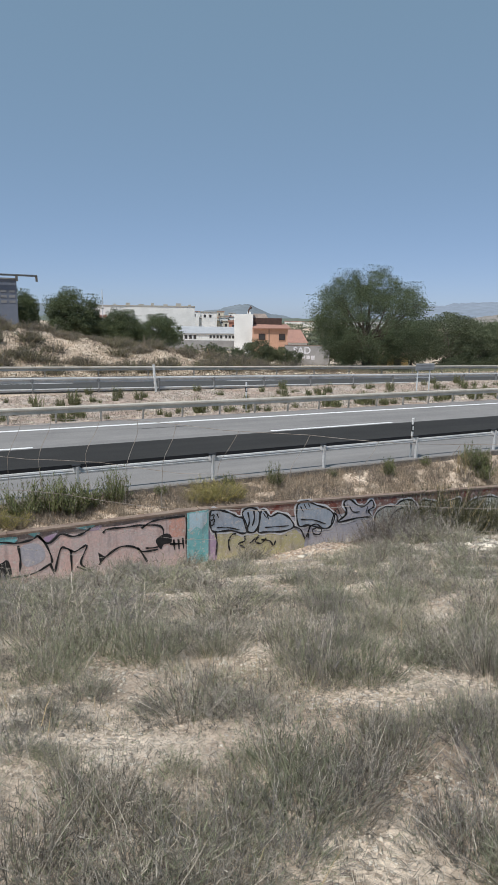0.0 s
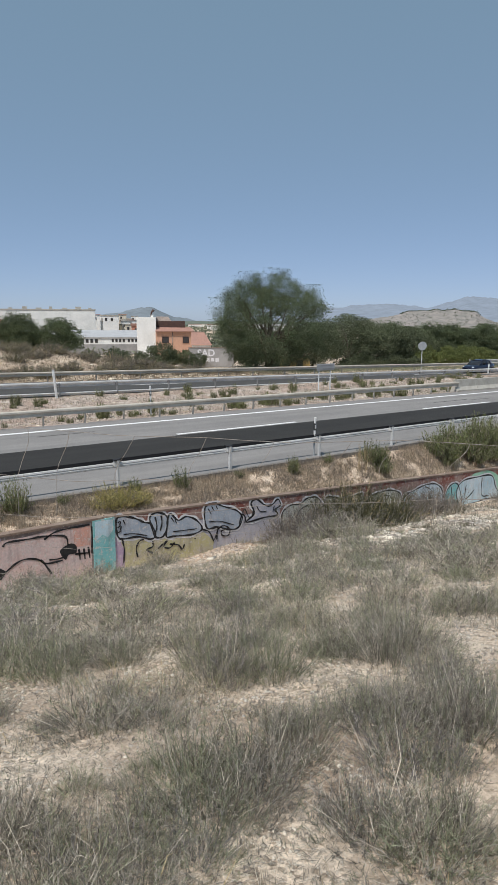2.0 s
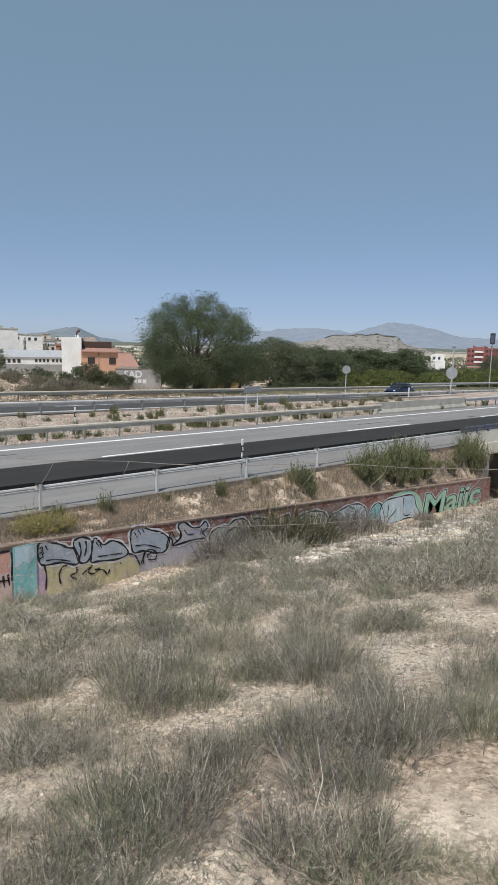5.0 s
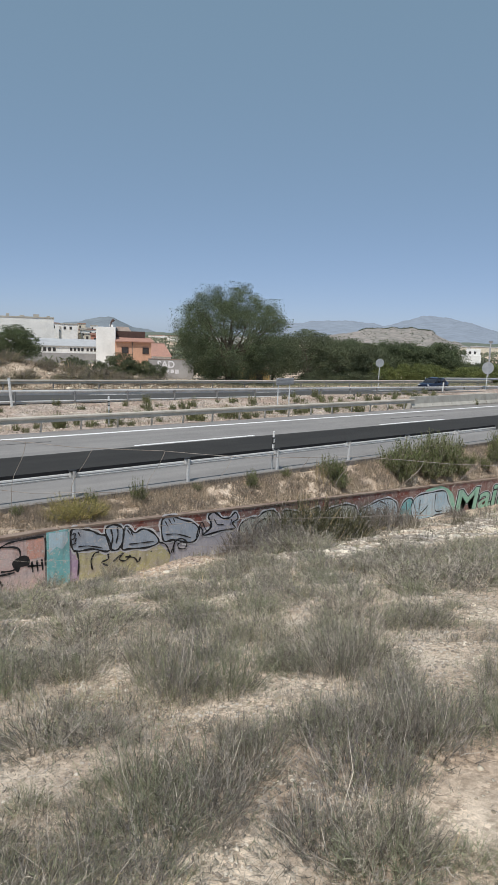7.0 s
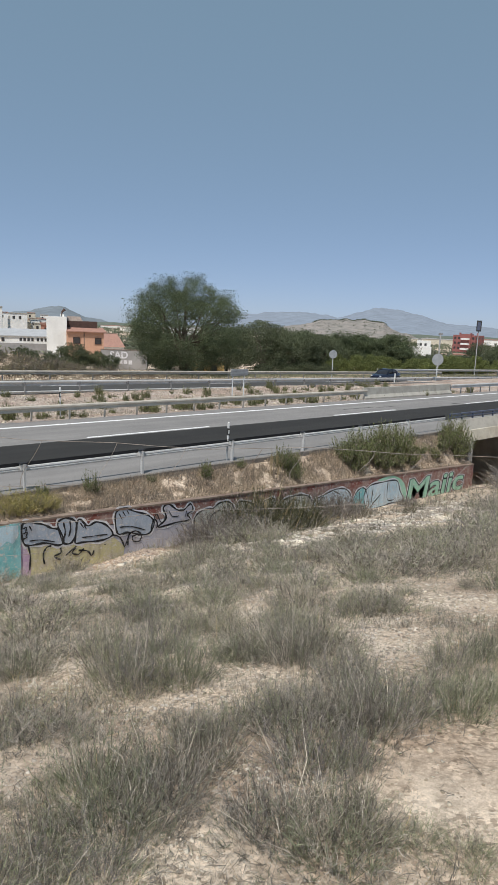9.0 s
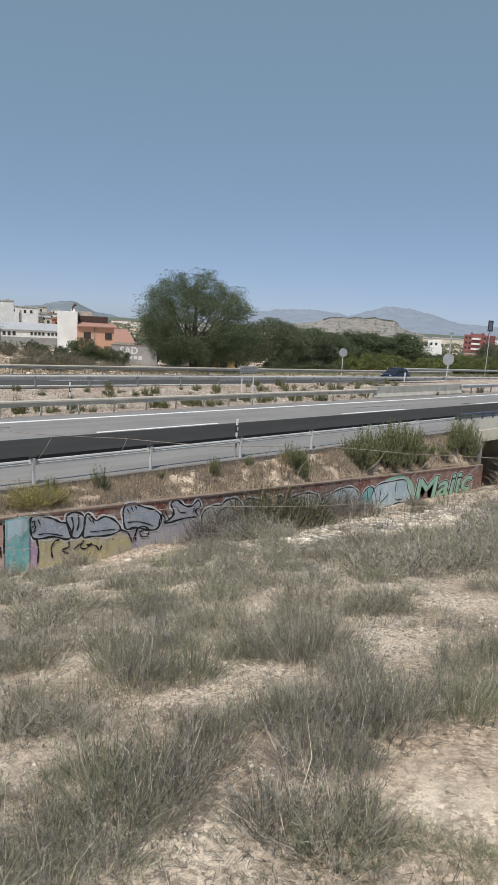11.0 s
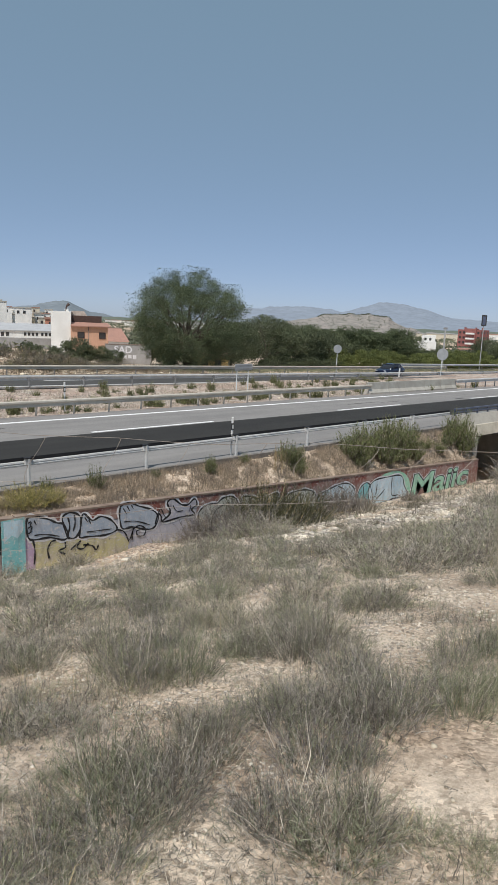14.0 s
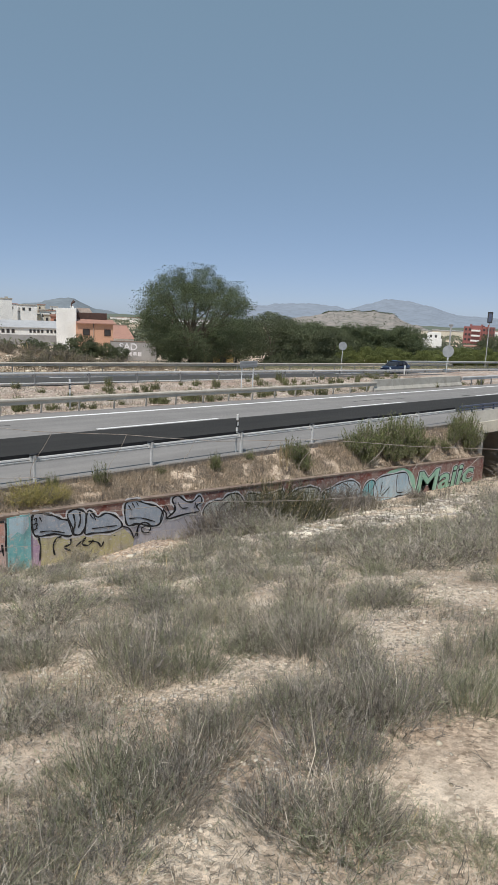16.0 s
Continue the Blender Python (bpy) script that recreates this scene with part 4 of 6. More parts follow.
# ---- shrubs made of upright shoots ----
def shoots(seed, n, radius, height, width, lean, mats, curl=0.35, split=None):
    rng = np.random.default_rng(seed)
    k = max(4, n // 22)
    ca, cr = rng.uniform(0, 2 * np.pi, k), radius * np.sqrt(rng.random(k))
    pick = rng.integers(0, k, n)
    root = np.stack([cr[pick] * np.cos(ca[pick]), cr[pick] * np.sin(ca[pick]), np.zeros(n)], 1) * 0.55
    root += rng.normal(size=(n, 3)) * radius * 0.07
    lift = rng.random(n) ** 1.3 * height * 0.55
    az = ca[pick] + rng.normal(size=n) * 0.9
    ln = np.abs(rng.normal(size=n)) * lean * (0.35 + cr[pick] / radius)
    root[:, 2] = lift * 0.9
    root[:, 0] += np.cos(az) * lift * np.tan(np.minimum(ln, 1.0)) * 0.6
    root[:, 1] += np.sin(az) * lift * np.tan(np.minimum(ln, 1.0)) * 0.6
    length = height * (0.25 + 0.5 * rng.random(n)) * (1 - 0.35 * lift / height)
    v, t = blades(rng, root, az, ln, length, width * (0.6 + 0.8 * rng.random(n)), curl * rng.normal(size=n))
    index = None
    if split:
        index = np.repeat((rng.random(n) < split).astype(int), 3)
    return fast_mesh("shoots", v, t, mats, index)


def shrub(me, s, u, label, scale=(1, 1, 1), turn=0.0, name="shrub", group="", sink=0.04):
    ob = new(name, me)
    ob.matrix_basis = pose(s, u, gz(s, u) - sink, 0, 0, turn) @ Matrix.Diagonal((*scale, 1))
    return tagged(ob, label, "shrub", group)


def sprigs(seed, stems, needles, radius, height, lean, needle, width, mats, split):
    """A bush of upright stems, each set with small needles like a plume."""
    rng = np.random.default_rng(seed)
    az = rng.uniform(0, 2 * np.pi, stems)
    ln = np.abs(rng.normal(size=stems)) * lean
    base = radius * 0.45 * np.sqrt(rng.random(stems))
    tall = height * (0.45 + 0.6 * rng.random(stems)) * (1 - 0.35 * np.minimum(ln, 1))
    own = np.repeat(np.arange(stems), needles)
    n = len(own)
    f = 0.12 + 0.88 * rng.random(n)
    way = np.stack([np.sin(ln) * np.cos(az), np.sin(ln) * np.sin(az), np.cos(ln)], 1)[own]
    start = np.stack([base * np.cos(az), base * np.sin(az), 0 * az], 1)[own]
    root = start + way * (tall[own] * f)[:, None] + rng.normal(size=(n, 3)) * 0.012
    v, t = blades(rng, root, rng.uniform(0, 2 * np.pi, n), 0.35 + 0.5 * rng.random(n), needle * (0.5 + rng.random(n)) * (1.15 - 0.6 * f), width * (0.6 + 0.8 * rng.random(n)), -0.3 * rng.random(n))
    k = stems
    v2, t2 = blades(rng, np.stack([base * np.cos(az), base * np.sin(az), 0 * az - 0.03], 1), az, ln, tall, np.full(k, width * 1.1), np.zeros(k))
    index = np.concatenate([np.repeat((rng.random(n) < split).astype(int), 3), np.ones(3 * k, int)])
    return fast_mesh("sprigs", np.concatenate([v, v2]), np.concatenate([t, t2 + len(v)]), mats, index)


broom = [sprigs(60 + n, 70, 40, 0.6, 1.0, 0.42, 0.13, 0.012, [NEEDLE_GREEN, SHRUB_DRY], 0.16) for n in range(3)]
VERGE = [(2.5, 15.9, 1.0, 0.95), (3.2, 16.0, 1.15, 1.1), (3.7, 15.75, 1.0, 0.9), (4.0, 15.9, 0.95, 0.85), (4.9, 16.05, 0.85, 1.05), (8.25, 16.1, 0.42, 0.6), (9.75, 16.05, 0.5, 0.8), (14.1, 16.0, 0.5, 0.75), (14.3, 16.2, 0.3, 0.5),
         (17.9, 16.0, 0.85, 1.0), (18.4, 15.8, 0.6, 0.8), (21.7, 15.9, 1.2, 1.1), (22.6, 16.1, 1.3, 1.25), (23.5, 15.8, 1.3, 1.25), (24.6, 16.0, 1.3, 1.55), (25.7, 15.9, 1.3, 1.5), (26.7, 16.1, 1.0, 1.2),
         (30.4, 15.9, 1.2, 1.5), (31.2, 16.0, 1.2, 1.75), (29.7, 15.8, 0.8, 0.9), (22.0, 15.5, 1.0, 1.0), (23.8, 15.5, 1.1, 1.1), (25.0, 15.5, 1.1, 1.0), (26.2, 15.5, 1.0, 0.9), (18.1, 15.55, 0.8, 0.8), (30.8, 15.5, 1.0, 1.1), (28.6, 15.6, 0.8, 0.7), (16.0, 16.3, 0.4, 0.45), (12.0, 16.2, 0.4, 0.3), (6.2, 16.2, 0.45, 0.35), (27.6, 15.8, 0.8, 0.7)]
VERGE += [(31.5, 15.6, 1.3, 1.5), (31.0, 15.75, 1.3, 1.4), (22.3, 15.7, 1.2, 1.15), (23.2, 16.0, 1.3, 1.3), (24.2, 15.75, 1.3, 1.4), (25.3, 16.1, 1.3, 1.5), (26.0, 15.75, 1.2, 1.2), (18.2, 15.9, 0.8, 0.9)]
for n, (s, u, k, h) in enumerate(VERGE):
    shrub(broom[n % 3], s, u, "upright green broom shrub on the verge above the wall", (k, k, h), 47 * n, "broom_shrub", "broom shrubs on the verge")
DARK_SCRUB = plant("dark_brown_scrub", (0.045, 0.048, 0.028), (0.135, 0.135, 0.08), 0.85, 0.2, 1.2)
scrub = [sprigs(80 + n, 120, 20, 0.9, 0.62, 0.75, 0.085, 0.0065, [DARK_SCRUB, SHRUB_DRY], 0.35) for n in range(3)]
tuft = [sprigs(90 + n, 40, 14, 0.4, 0.5, 0.6, 0.12, 0.016, [SHRUB_OLIVE, NEEDLE_GREEN], 0.45) for n in range(3)]
rng = np.random.default_rng(5)
for n in range(170):
    s = rng.uniform(3, 60)
    u = rng.choice([30.0, 31.2, 33.5, 36.5, 38.2]) + rng.normal() * 0.5
    k = 0.5 + 0.9 * rng.random()
    shrub(tuft[n % 3], s, u, "small olive green tuft in the stony median", (k, k, k * (1.1 + 0.5 * rng.random())), 30 * n, "median_bush", "tufts in the median")


# ---- near bank: low bushes, stalks and litter ----
# bare ground: centre, half length, half width, turn
BARE = [(2.95, 1.32, 0.62, 0.40, -30), (3.4, 1.2, 0.5, 0.3, -20), (2.5, 1.3, 0.22, 0.2, -46), (9.3, 13.2, 1.3, 0.65, -5), (15.5, 9.1, 4.6, 1.3, -8), (19.0, 8.8, 3.0, 0.9, -5),
        (1.0, 2.94, 0.6, 0.2, -34), (1.45, 2.73, 0.26, 0.17, -32), (2.55, 4.16, 0.24, 0.45, -34), (3.42, 3.0, 0.4, 0.32, -33), (2.15, 2.14, 0.18, 0.24, -32), (0.68, 2.65, 0.3, 0.16, -35), (1.52, 1.74, 0.15, 0.24, -29)]
BARE += [(1.08, 4.24, 0.5, 0.38, -47), (2.57, 2.98, 0.4, 0.2, -35), (4.41, 2.7, 0.3, 0.44, -48), (6.77, 3.16, 0.5, 0.7, -40), (2.27, 1.88, 0.14, 0.17, -42), (3.92, 2.33, 0.26, 0.3, -46), (4.9, 3.1, 0.5, 0.25, -40),
         (6.9, 4.2, 1.0, 0.35, -25), (5.0, 6.6, 0.8, 0.35, -30), (8.2, 6.0, 1.2, 0.35, -20), (4.6, 8.6, 0.9, 0.4, -10)]


def bareness(s, u):
    out = np.zeros_like(s)
    for a, b, r, q, turn in BARE:
        c, d = math.cos(radians(turn)), math.sin(radians(turn))
        x, y = (s - a) * c + (u - b) * d, -(s - a) * d + (u - b) * c
        e = (x / r) ** 2 + (y / q) ** 2 + 0.9 * (value_noise(s * 5, u * 5, 2) - 0.5)
        out = np.maximum(out, 1 - smooth(0.75, 1.15, e))
    return out


def in_view(s, u):
    """The wedge of the bank on which the grass is worth making."""
    a = np.degrees(np.arctan2(s, u))
    return (a > 0) & (a < 74) & (u < 14.9)


def ribbons(rng, root, way, length, width, bend):
    """Thin two-piece twigs from root along way, their tips bent by a vector."""
    n = len(length)
    side = np.cross(way, rng.normal(size=(n, 3)))
    side /= np.linalg.norm(side, axis=1)[:, None] + 1e-9
    mid = root + way * (length * 0.5)[:, None]
    tip = mid + way * (length * 0.5)[:, None] + bend * length[:, None]
    w = (width * 0.5)[:, None]
    v = np.stack([root - side * w, root + side * w, mid - side * w * 0.85, mid + side * w * 0.85, tip], 1).reshape(-1, 3)
    k = np.arange(n)[:, None] * 5
    return v, np.concatenate([k + [0, 1, 3], k + [0, 3, 2], k + [2, 3, 4]], 1).reshape(-1, 3)


def dome_bush(seed, stems, twigs, width, mats, shares, leafy, stalks=12, fine=1.0, lean=0.75, upright=0.5):
    """A low rounded bush of branching stems, half a metre across and 0.3 m high, with some taller bare stalks; every stem keeps one of the materials, of which the first few are leafy."""
    rng = np.random.default_rng(seed)
    az = rng.uniform(0, 2 * np.pi, stems)
    out = np.sqrt(rng.random(stems))
    foot = np.stack([np.cos(az), np.sin(az), 0 * az], 1) * (0.15 * out * (0.6 + 0.8 * rng.random(stems)))[:, None]
    foot[:, 2] = -0.02
    tilt = lean * out + 0.24 * rng.normal(size=stems)
    a2 = az + 0.5 * rng.normal(size=stems)
    way = np.stack([np.sin(tilt) * np.cos(a2), np.sin(tilt) * np.sin(a2), np.abs(np.cos(tilt))], 1)
    tall = 0.30 * (0.45 + 0.55 * rng.random(stems)) * (0.7 + 0.45 * value_noise(az * 1.3, out * 2.5, seed))
    tall[:stalks] *= 1.55
    bend = rng.normal(size=(stems, 3)) * 0.12 + np.array([0, 0, 0.05])
    vs, ts = ribbons(rng, foot, way, tall, width * (0.9 + 0.5 * rng.random(stems)), bend)
    kind = rng.choice(len(mats), stems, p=shares)
    kind[:stalks] = len(mats) - 1
    own = np.repeat(np.arange(stalks, stems), twigs)
    n = len(own)
    f = 0.15 + 0.83 * rng.random(n) ** 0.8
    root = foot[own] + way[own] * (tall[own] * f)[:, None] + bend[own] * (tall[own] * np.maximum(f - 0.5, 0) * 2)[:, None]
    turn = way[own] * 0.5 + rng.normal(size=(n, 3)) * 0.6 + np.array([0, 0, upright])
    turn /= np.linalg.norm(turn, axis=1)[:, None]
    v2, t2 = ribbons(rng, root, turn, fine * (0.022 + 0.06 * rng.random(n) ** 1.3) * (1.15 - 0.45 * f), width * (0.5 + 0.5 * rng.random(n)), rng.normal(size=(n, 3)) * 0.2)
    index = np.concatenate([np.repeat(kind, 3), np.repeat(kind[own], 3)])
    verts, tris = np.concatenate([vs, v2]), np.concatenate([ts, t2 + len(vs)])
    out = []
    for name, pick in (("foliage", index < leafy), ("twig_mass", index >= leafy)):
        used, again = np.unique(tris[pick], return_inverse=True)
        out.append(fast_mesh(name, verts[used], again.reshape(-1, 3), mats, index[pick]))
    return out


TWIG = plant("grey_twigs", (0.085, 0.077, 0.068), (0.27, 0.245, 0.215), 0.9, 0.15, 1.5)
TWIG_PALE = plant("bleached_twigs", (0.40, 0.365, 0.32), (0.64, 0.59, 0.53), 0.9, 0.1, 1.5)
BUSH_GREY = plant("grey_brown_bush", (0.172, 0.157, 0.132), (0.53, 0.485, 0.42), 0.88, 0.22, 0.8)
BUSH_GREEN = plant("grey_green_bush", (0.145, 0.156, 0.10), (0.435, 0.455, 0.315), 0.85, 0.32, 0.8)
BUSH_DARK = plant("dusky_bush", (0.125, 0.113, 0.112), (0.36, 0.335, 0.33), 0.88, 0.22, 0.8)
MIX = {0: ([BUSH_GREY, BUSH_GREEN, TWIG, TWIG_PALE], [0.43, 0.19, 0.28, 0.10], 2), 1: ([BUSH_GREEN, BUSH_GREY, TWIG, TWIG_PALE], [0.64, 0.20, 0.12, 0.04], 2), 2: ([BUSH_GREEN, BUSH_GREY, BUSH_DARK, TWIG_PALE], [0.34, 0.34, 0.28, 0.04], 3)}
fine_bush = {k: [dome_bush(110 + 7 * k + n, 210, 14, 0.0027, *MIX[k]) for n in range(3)] for k in MIX}
mid_bush = {k: [dome_bush(140 + 7 * k + n, 240, 14, 0.0025, *MIX[k]) for n in range(3)] for k in MIX}
far_bush = {k: [dome_bush(170 + 7 * k + n, 220, 14, 0.0030, *MIX[k], 6) for n in range(3)] for k in MIX}
BUSH_LABEL = {0: "low grey-brown dead bush of tangled twigs on the bank", 1: "low grey-green leafy bush with upright shoots on the bank", 2: "low olive and grey mixed bush on the stony bank"}


def low_bush(n, s, u, r, h, kind):
    """One rounded bush of radius r and height h."""
    d = math.hypot(s, u)
    meshes = (fine_bush if d < 3.9 else mid_bush if d < 6.5 else far_bush)[kind]
    ob = thing("low_bush", BUSH_LABEL[kind], "bush", "low bushes on the bank", m=pose(s, u, gz(s, u) - 0.01, 0, 0, 71 * n) @ Matrix.Diagonal((r / 0.225, r / 0.225, h / 0.26, 1)))
    for me in meshes[n % 3]:
        put(me.name.split(".")[0], me, ob)


BUSHES = [(1.12, 1.83, 0.2, 0.15, 2), (0.95, 2.02, 0.19, 0.21, 2), (1.94, 1.33, 0.27, 0.25, 1), (0.74, 2.32, 0.19, 0.19, 0), (1.34, 2.04, 0.23, 0.30, 1), (1.87, 1.59, 0.27, 0.27, 0), (0.55, 2.4, 0.25, 0.26, 0), (2.22, 1.13, 0.15, 0.08, 1), (2.32, 0.92, 0.13, 0.11, 1),
          (1.13, 2.25, 0.17, 0.18, 0), (2.14, 1.39, 0.16, 0.27, 0), (1.56, 2.04, 0.23, 0.25, 0), (0.52, 2.7, 0.15, 0.2, 0), (0.99, 2.61, 0.11, 0.11, 1), (1.76, 2.22, 0.26, 0.33, 0), (1.49, 2.41, 0.24, 0.31, 1), (2.05, 2.29, 0.21, 0.31, 0), (2.43, 1.89, 0.26, 0.26, 2)]
BUSHES += [(2.59, 1.71, 0.16, 0.27, 2), (2.19, 2.54, 0.16, 0.21, 0), (2.38, 2.46, 0.14, 0.18, 2), (2.72, 2.17, 0.27, 0.30, 0), (2.98, 1.85, 0.24, 0.33, 0), (1.66, 3.12, 0.25, 0.18, 0), (1.37, 3.28, 0.32, 0.22, 0), (2.62, 2.42, 0.2, 0.26, 2), (2.94, 2.03, 0.22, 0.34, 0),
           (1.15, 3.44, 0.13, 0.11, 2), (2.99, 2.23, 0.17, 0.18, 0), (3.3, 1.88, 0.26, 0.33, 2), (3.58, 1.6, 0.23, 0.31, 1), (3.04, 2.56, 0.2, 0.15, 2), (3.43, 2.24, 0.24, 0.22, 0), (3.94, 1.61, 0.15, 0.29, 1), (2.44, 3.52, 0.27, 0.40, 2), (3.85, 1.93, 0.21, 0.2, 0)]
BUSHES += [(2.81, 3.39, 0.26, 0.38, 1), (3.65, 2.5, 0.24, 0.24, 2), (2.54, 3.9, 0.25, 0.35, 0), (3.69, 3.01, 0.23, 0.38, 0), (1.54, 4.51, 0.28, 0.35, 1), (4.41, 2.09, 0.23, 0.27, 2), (2.07, 4.43, 0.24, 0.22, 0), (1.26, 4.93, 0.36, 0.37, 1), (3.66, 3.54, 0.29, 0.22, 0), (4.08, 3.18, 0.3, 0.44, 0),
           (2.05, 4.82, 0.35, 0.26, 0), (4.84, 2.06, 0.2, 0.31, 1), (3.25, 4.24, 0.31, 0.39, 2), (2.86, 4.55, 0.28, 0.34, 0), (4.22, 3.66, 0.32, 0.35, 2), (4.01, 4.09, 0.22, 0.22, 0), (1.75, 5.71, 0.39, 0.23, 2), (3.9, 4.54, 0.23, 0.23, 0), (2.9, 5.87, 0.46, 0.3, 0)]
BUSHES += [(5.88, 3.56, 0.13, 0.2, 1), (4.13, 5.59, 0.33, 0.31, 2), (2.17, 6.83, 0.5, 0.25, 2), (5.89, 4.18, 0.27, 0.2, 2), (5.59, 4.7, 0.37, 0.31, 0), (3.52, 6.5, 0.41, 0.27, 2), (5.1, 5.5, 0.28, 0.21, 1), (6.39, 5.1, 0.38, 0.28, 2), (5.71, 6.35, 0.4, 0.29, 2), (6.29, 5.78, 0.35, 0.26, 2),
           (3.59, 7.93, 0.4, 0.28, 0), (6.3, 6.33, 0.37, 0.23, 0), (7.93, 4.95, 0.71, 0.4, 0), (3.34, 8.77, 0.68, 0.36, 2), (6.27, 7.67, 0.41, 0.28, 2), (2.59, 9.7, 0.51, 0.32, 0), (8.87, 4.74, 0.67, 0.42, 0), (7.59, 6.78, 0.37, 0.23, 1), (9.77, 4.44, 0.55, 0.5, 0)]
BUSHES += [(0.32, 1.75, 0.28, 0.30, 0), (0.56, 1.82, 0.26, 0.28, 0), (0.18, 2.1, 0.28, 0.28, 0), (0.80, 1.72, 0.19, 0.2, 0), (0.76, 2.05, 0.18, 0.18, 2), (0.42, 1.5, 0.22, 0.24, 0), (0.75, 4.4, 0.3, 0.3, 1), (0.35, 3.2, 0.15, 0.12, 2), (0.6, 3.55, 0.18, 0.12, 0), (0.9, 3.9, 0.2, 0.15, 0),
           (0.5, 2.98, 0.11, 0.09, 1), (0.95, 5.3, 0.4, 0.3, 0), (0.7, 6.2, 0.45, 0.3, 2), (1.3, 6.8, 0.5, 0.35, 0), (1.1, 8.2, 0.6, 0.35, 2), (2.0, 8.0, 0.5, 0.3, 0), (1.15, 2.5, 0.08, 0.08, 2), (1.35, 2.62, 0.09, 0.07, 1)]
for n, row in enumerate(BUSHES):
    low_bush(n, *row)

# smaller bushes fill the stretches between, thicker towards the wall
rng = np.random.default_rng(131)
made = 0
while made < 170:
    d, a = 1.5 + 15.5 * rng.random() ** 0.75, radians(rng.uniform(3, 69))
    s, u = d * math.sin(a), d * math.cos(a)
    if u > 14.3 or float(bareness(np.array([s]), np.array([u]))[0]) > 0.25 * rng.random():
        continue
    if float(0.6 * value_noise(s * 0.75 + 0.3 * u, u * 1.3, 21) + 0.4 * value_noise(s * 2.3, u * 2.9, 22)) < 0.42 + 0.14 * rng.random():
        continue
    r = (0.06 + 0.07 * rng.random()) if d < 4.5 else (0.12 + 0.24 * rng.random() ** 1.5) * (0.7 + 0.04 * d)
    low_bush(made, s, u, r, r * (0.6 + 0.35 * rng.random()) + 0.03, int(rng.choice(3, p=[0.45, 0.2, 0.35])))
    made += 1

# larger bushes farther along the bank
for n, (s, u, k, h) in enumerate([(10.0, 5.1, 0.7, 0.5), (10.6, 5.6, 0.65, 0.5), (11.1, 4.9, 0.7, 0.55), (11.8, 5.4, 0.65, 0.5), (12.6, 5.2, 0.7, 0.55), (8.2, 5.5, 0.5, 0.4), (9.2, 8.1, 0.55, 0.4),
                                  (9.3, 7.0, 0.5, 0.4), (12.6, 11.9, 0.8, 0.7), (12.0, 12.3, 0.75, 0.65), (11.9, 8.2, 0.45, 0.5), (16.2, 6.9, 0.8, 0.55), (14.4, 6.3, 0.8, 0.55), (21.5, 9.2, 0.9, 0.6), (23.2, 10.2, 0.95, 0.65), (19.0, 7.8, 0.85, 0.55),
                                  (13.5, 4.6, 0.8, 0.6), (15.0, 5.2, 0.8, 0.6), (17.5, 5.8, 0.9, 0.6)]):
    low_bush(n, s, u, k, h, 0 if n % 3 else 2)


def tussocks(rng, n, r0, r1, size, per, width, keep):
    """Roots of many blades, gathered in tussocks between two distances from the viewer."""
    d = np.sqrt(rng.uniform(r0 ** 2, r1 ** 2, n))
    a = np.radians(rng.uniform(2, 72, n))
    s, u = d * np.sin(a), d * np.cos(a)
    ok = in_view(s, u)
    patch = 0.36 * value_noise(s * 0.9 + u * 0.3, u * 1.9, 21) + 0.34 * value_noise(s * 2.6, u * 3.4, 22) + 0.30 * value_noise(s * 6.1, u * 6.7, 23)
    ok &= (patch > keep) & (rng.random(n) > bareness(s, u) * 0.97)
    s, u, patch = s[ok], u[ok], patch[ok]
    k = len(s)
    big = size * (0.45 + 1.1 * rng.random(k) ** 1.5) * (0.6 + 0.9 * smooth(keep, 0.75, patch))
    own = np.repeat(np.arange(k), per)
    az = rng.uniform(0, 2 * np.pi, k * per)
    off = big[own] * 0.22 * np.sqrt(rng.random(k * per))
    x, y = s[own] + off * np.cos(az), u[own] + off * np.sin(az)
    root = np.stack([x, y, ground_z(x, y) - 0.01], 1)
    az = az + rng.normal(size=k * per) * 0.7
    lean = np.abs(rng.normal(size=k * per)) * 0.95 + 0.12
    length = big[own] * (0.35 + 0.75 * rng.random(k * per))
    return blades(rng, root, az, lean, length, width * (0.6 + 0.8 * rng.random(k * per)), rng.normal(size=k * per) * 0.8 + 0.2)


def grass(name, label, mat, bands, seed):
    rng = np.random.default_rng(seed)
    vs, ts, n = [], [], 0
    for band in bands:
        v, t = tussocks(rng, *band)
        vs.append(v)
        ts.append(t + n)
        n += len(v)
    ob = new(name, fast_mesh(name, np.concatenate(vs), np.concatenate(ts), [mat]))
    return tagged(ob, label, "grass", kind="stuff")


grass("dead_grass", "grey dead grass in loose tufts on the bank", BUSH_GREY,
      [(900, 0.9, 3.6, 0.10, 14, 0.0022, 0.46), (3000, 3.4, 8, 0.13, 15, 0.0028, 0.46), (8200, 7.5, 18, 0.16, 14, 0.0040, 0.45), (7000, 17, 38, 0.34, 16, 0.012, 0.42)], 101)
grass("olive_grass", "olive green grass tufts on the bank", BUSH_GREEN,
      [(420, 0.9, 3.6, 0.11, 14, 0.0022, 0.50), (1700, 3.4, 8, 0.15, 15, 0.0028, 0.50), (4200, 7.5, 18, 0.18, 14, 0.0042, 0.48), (2000, 17, 38, 0.32, 14, 0.012, 0.5)], 102)
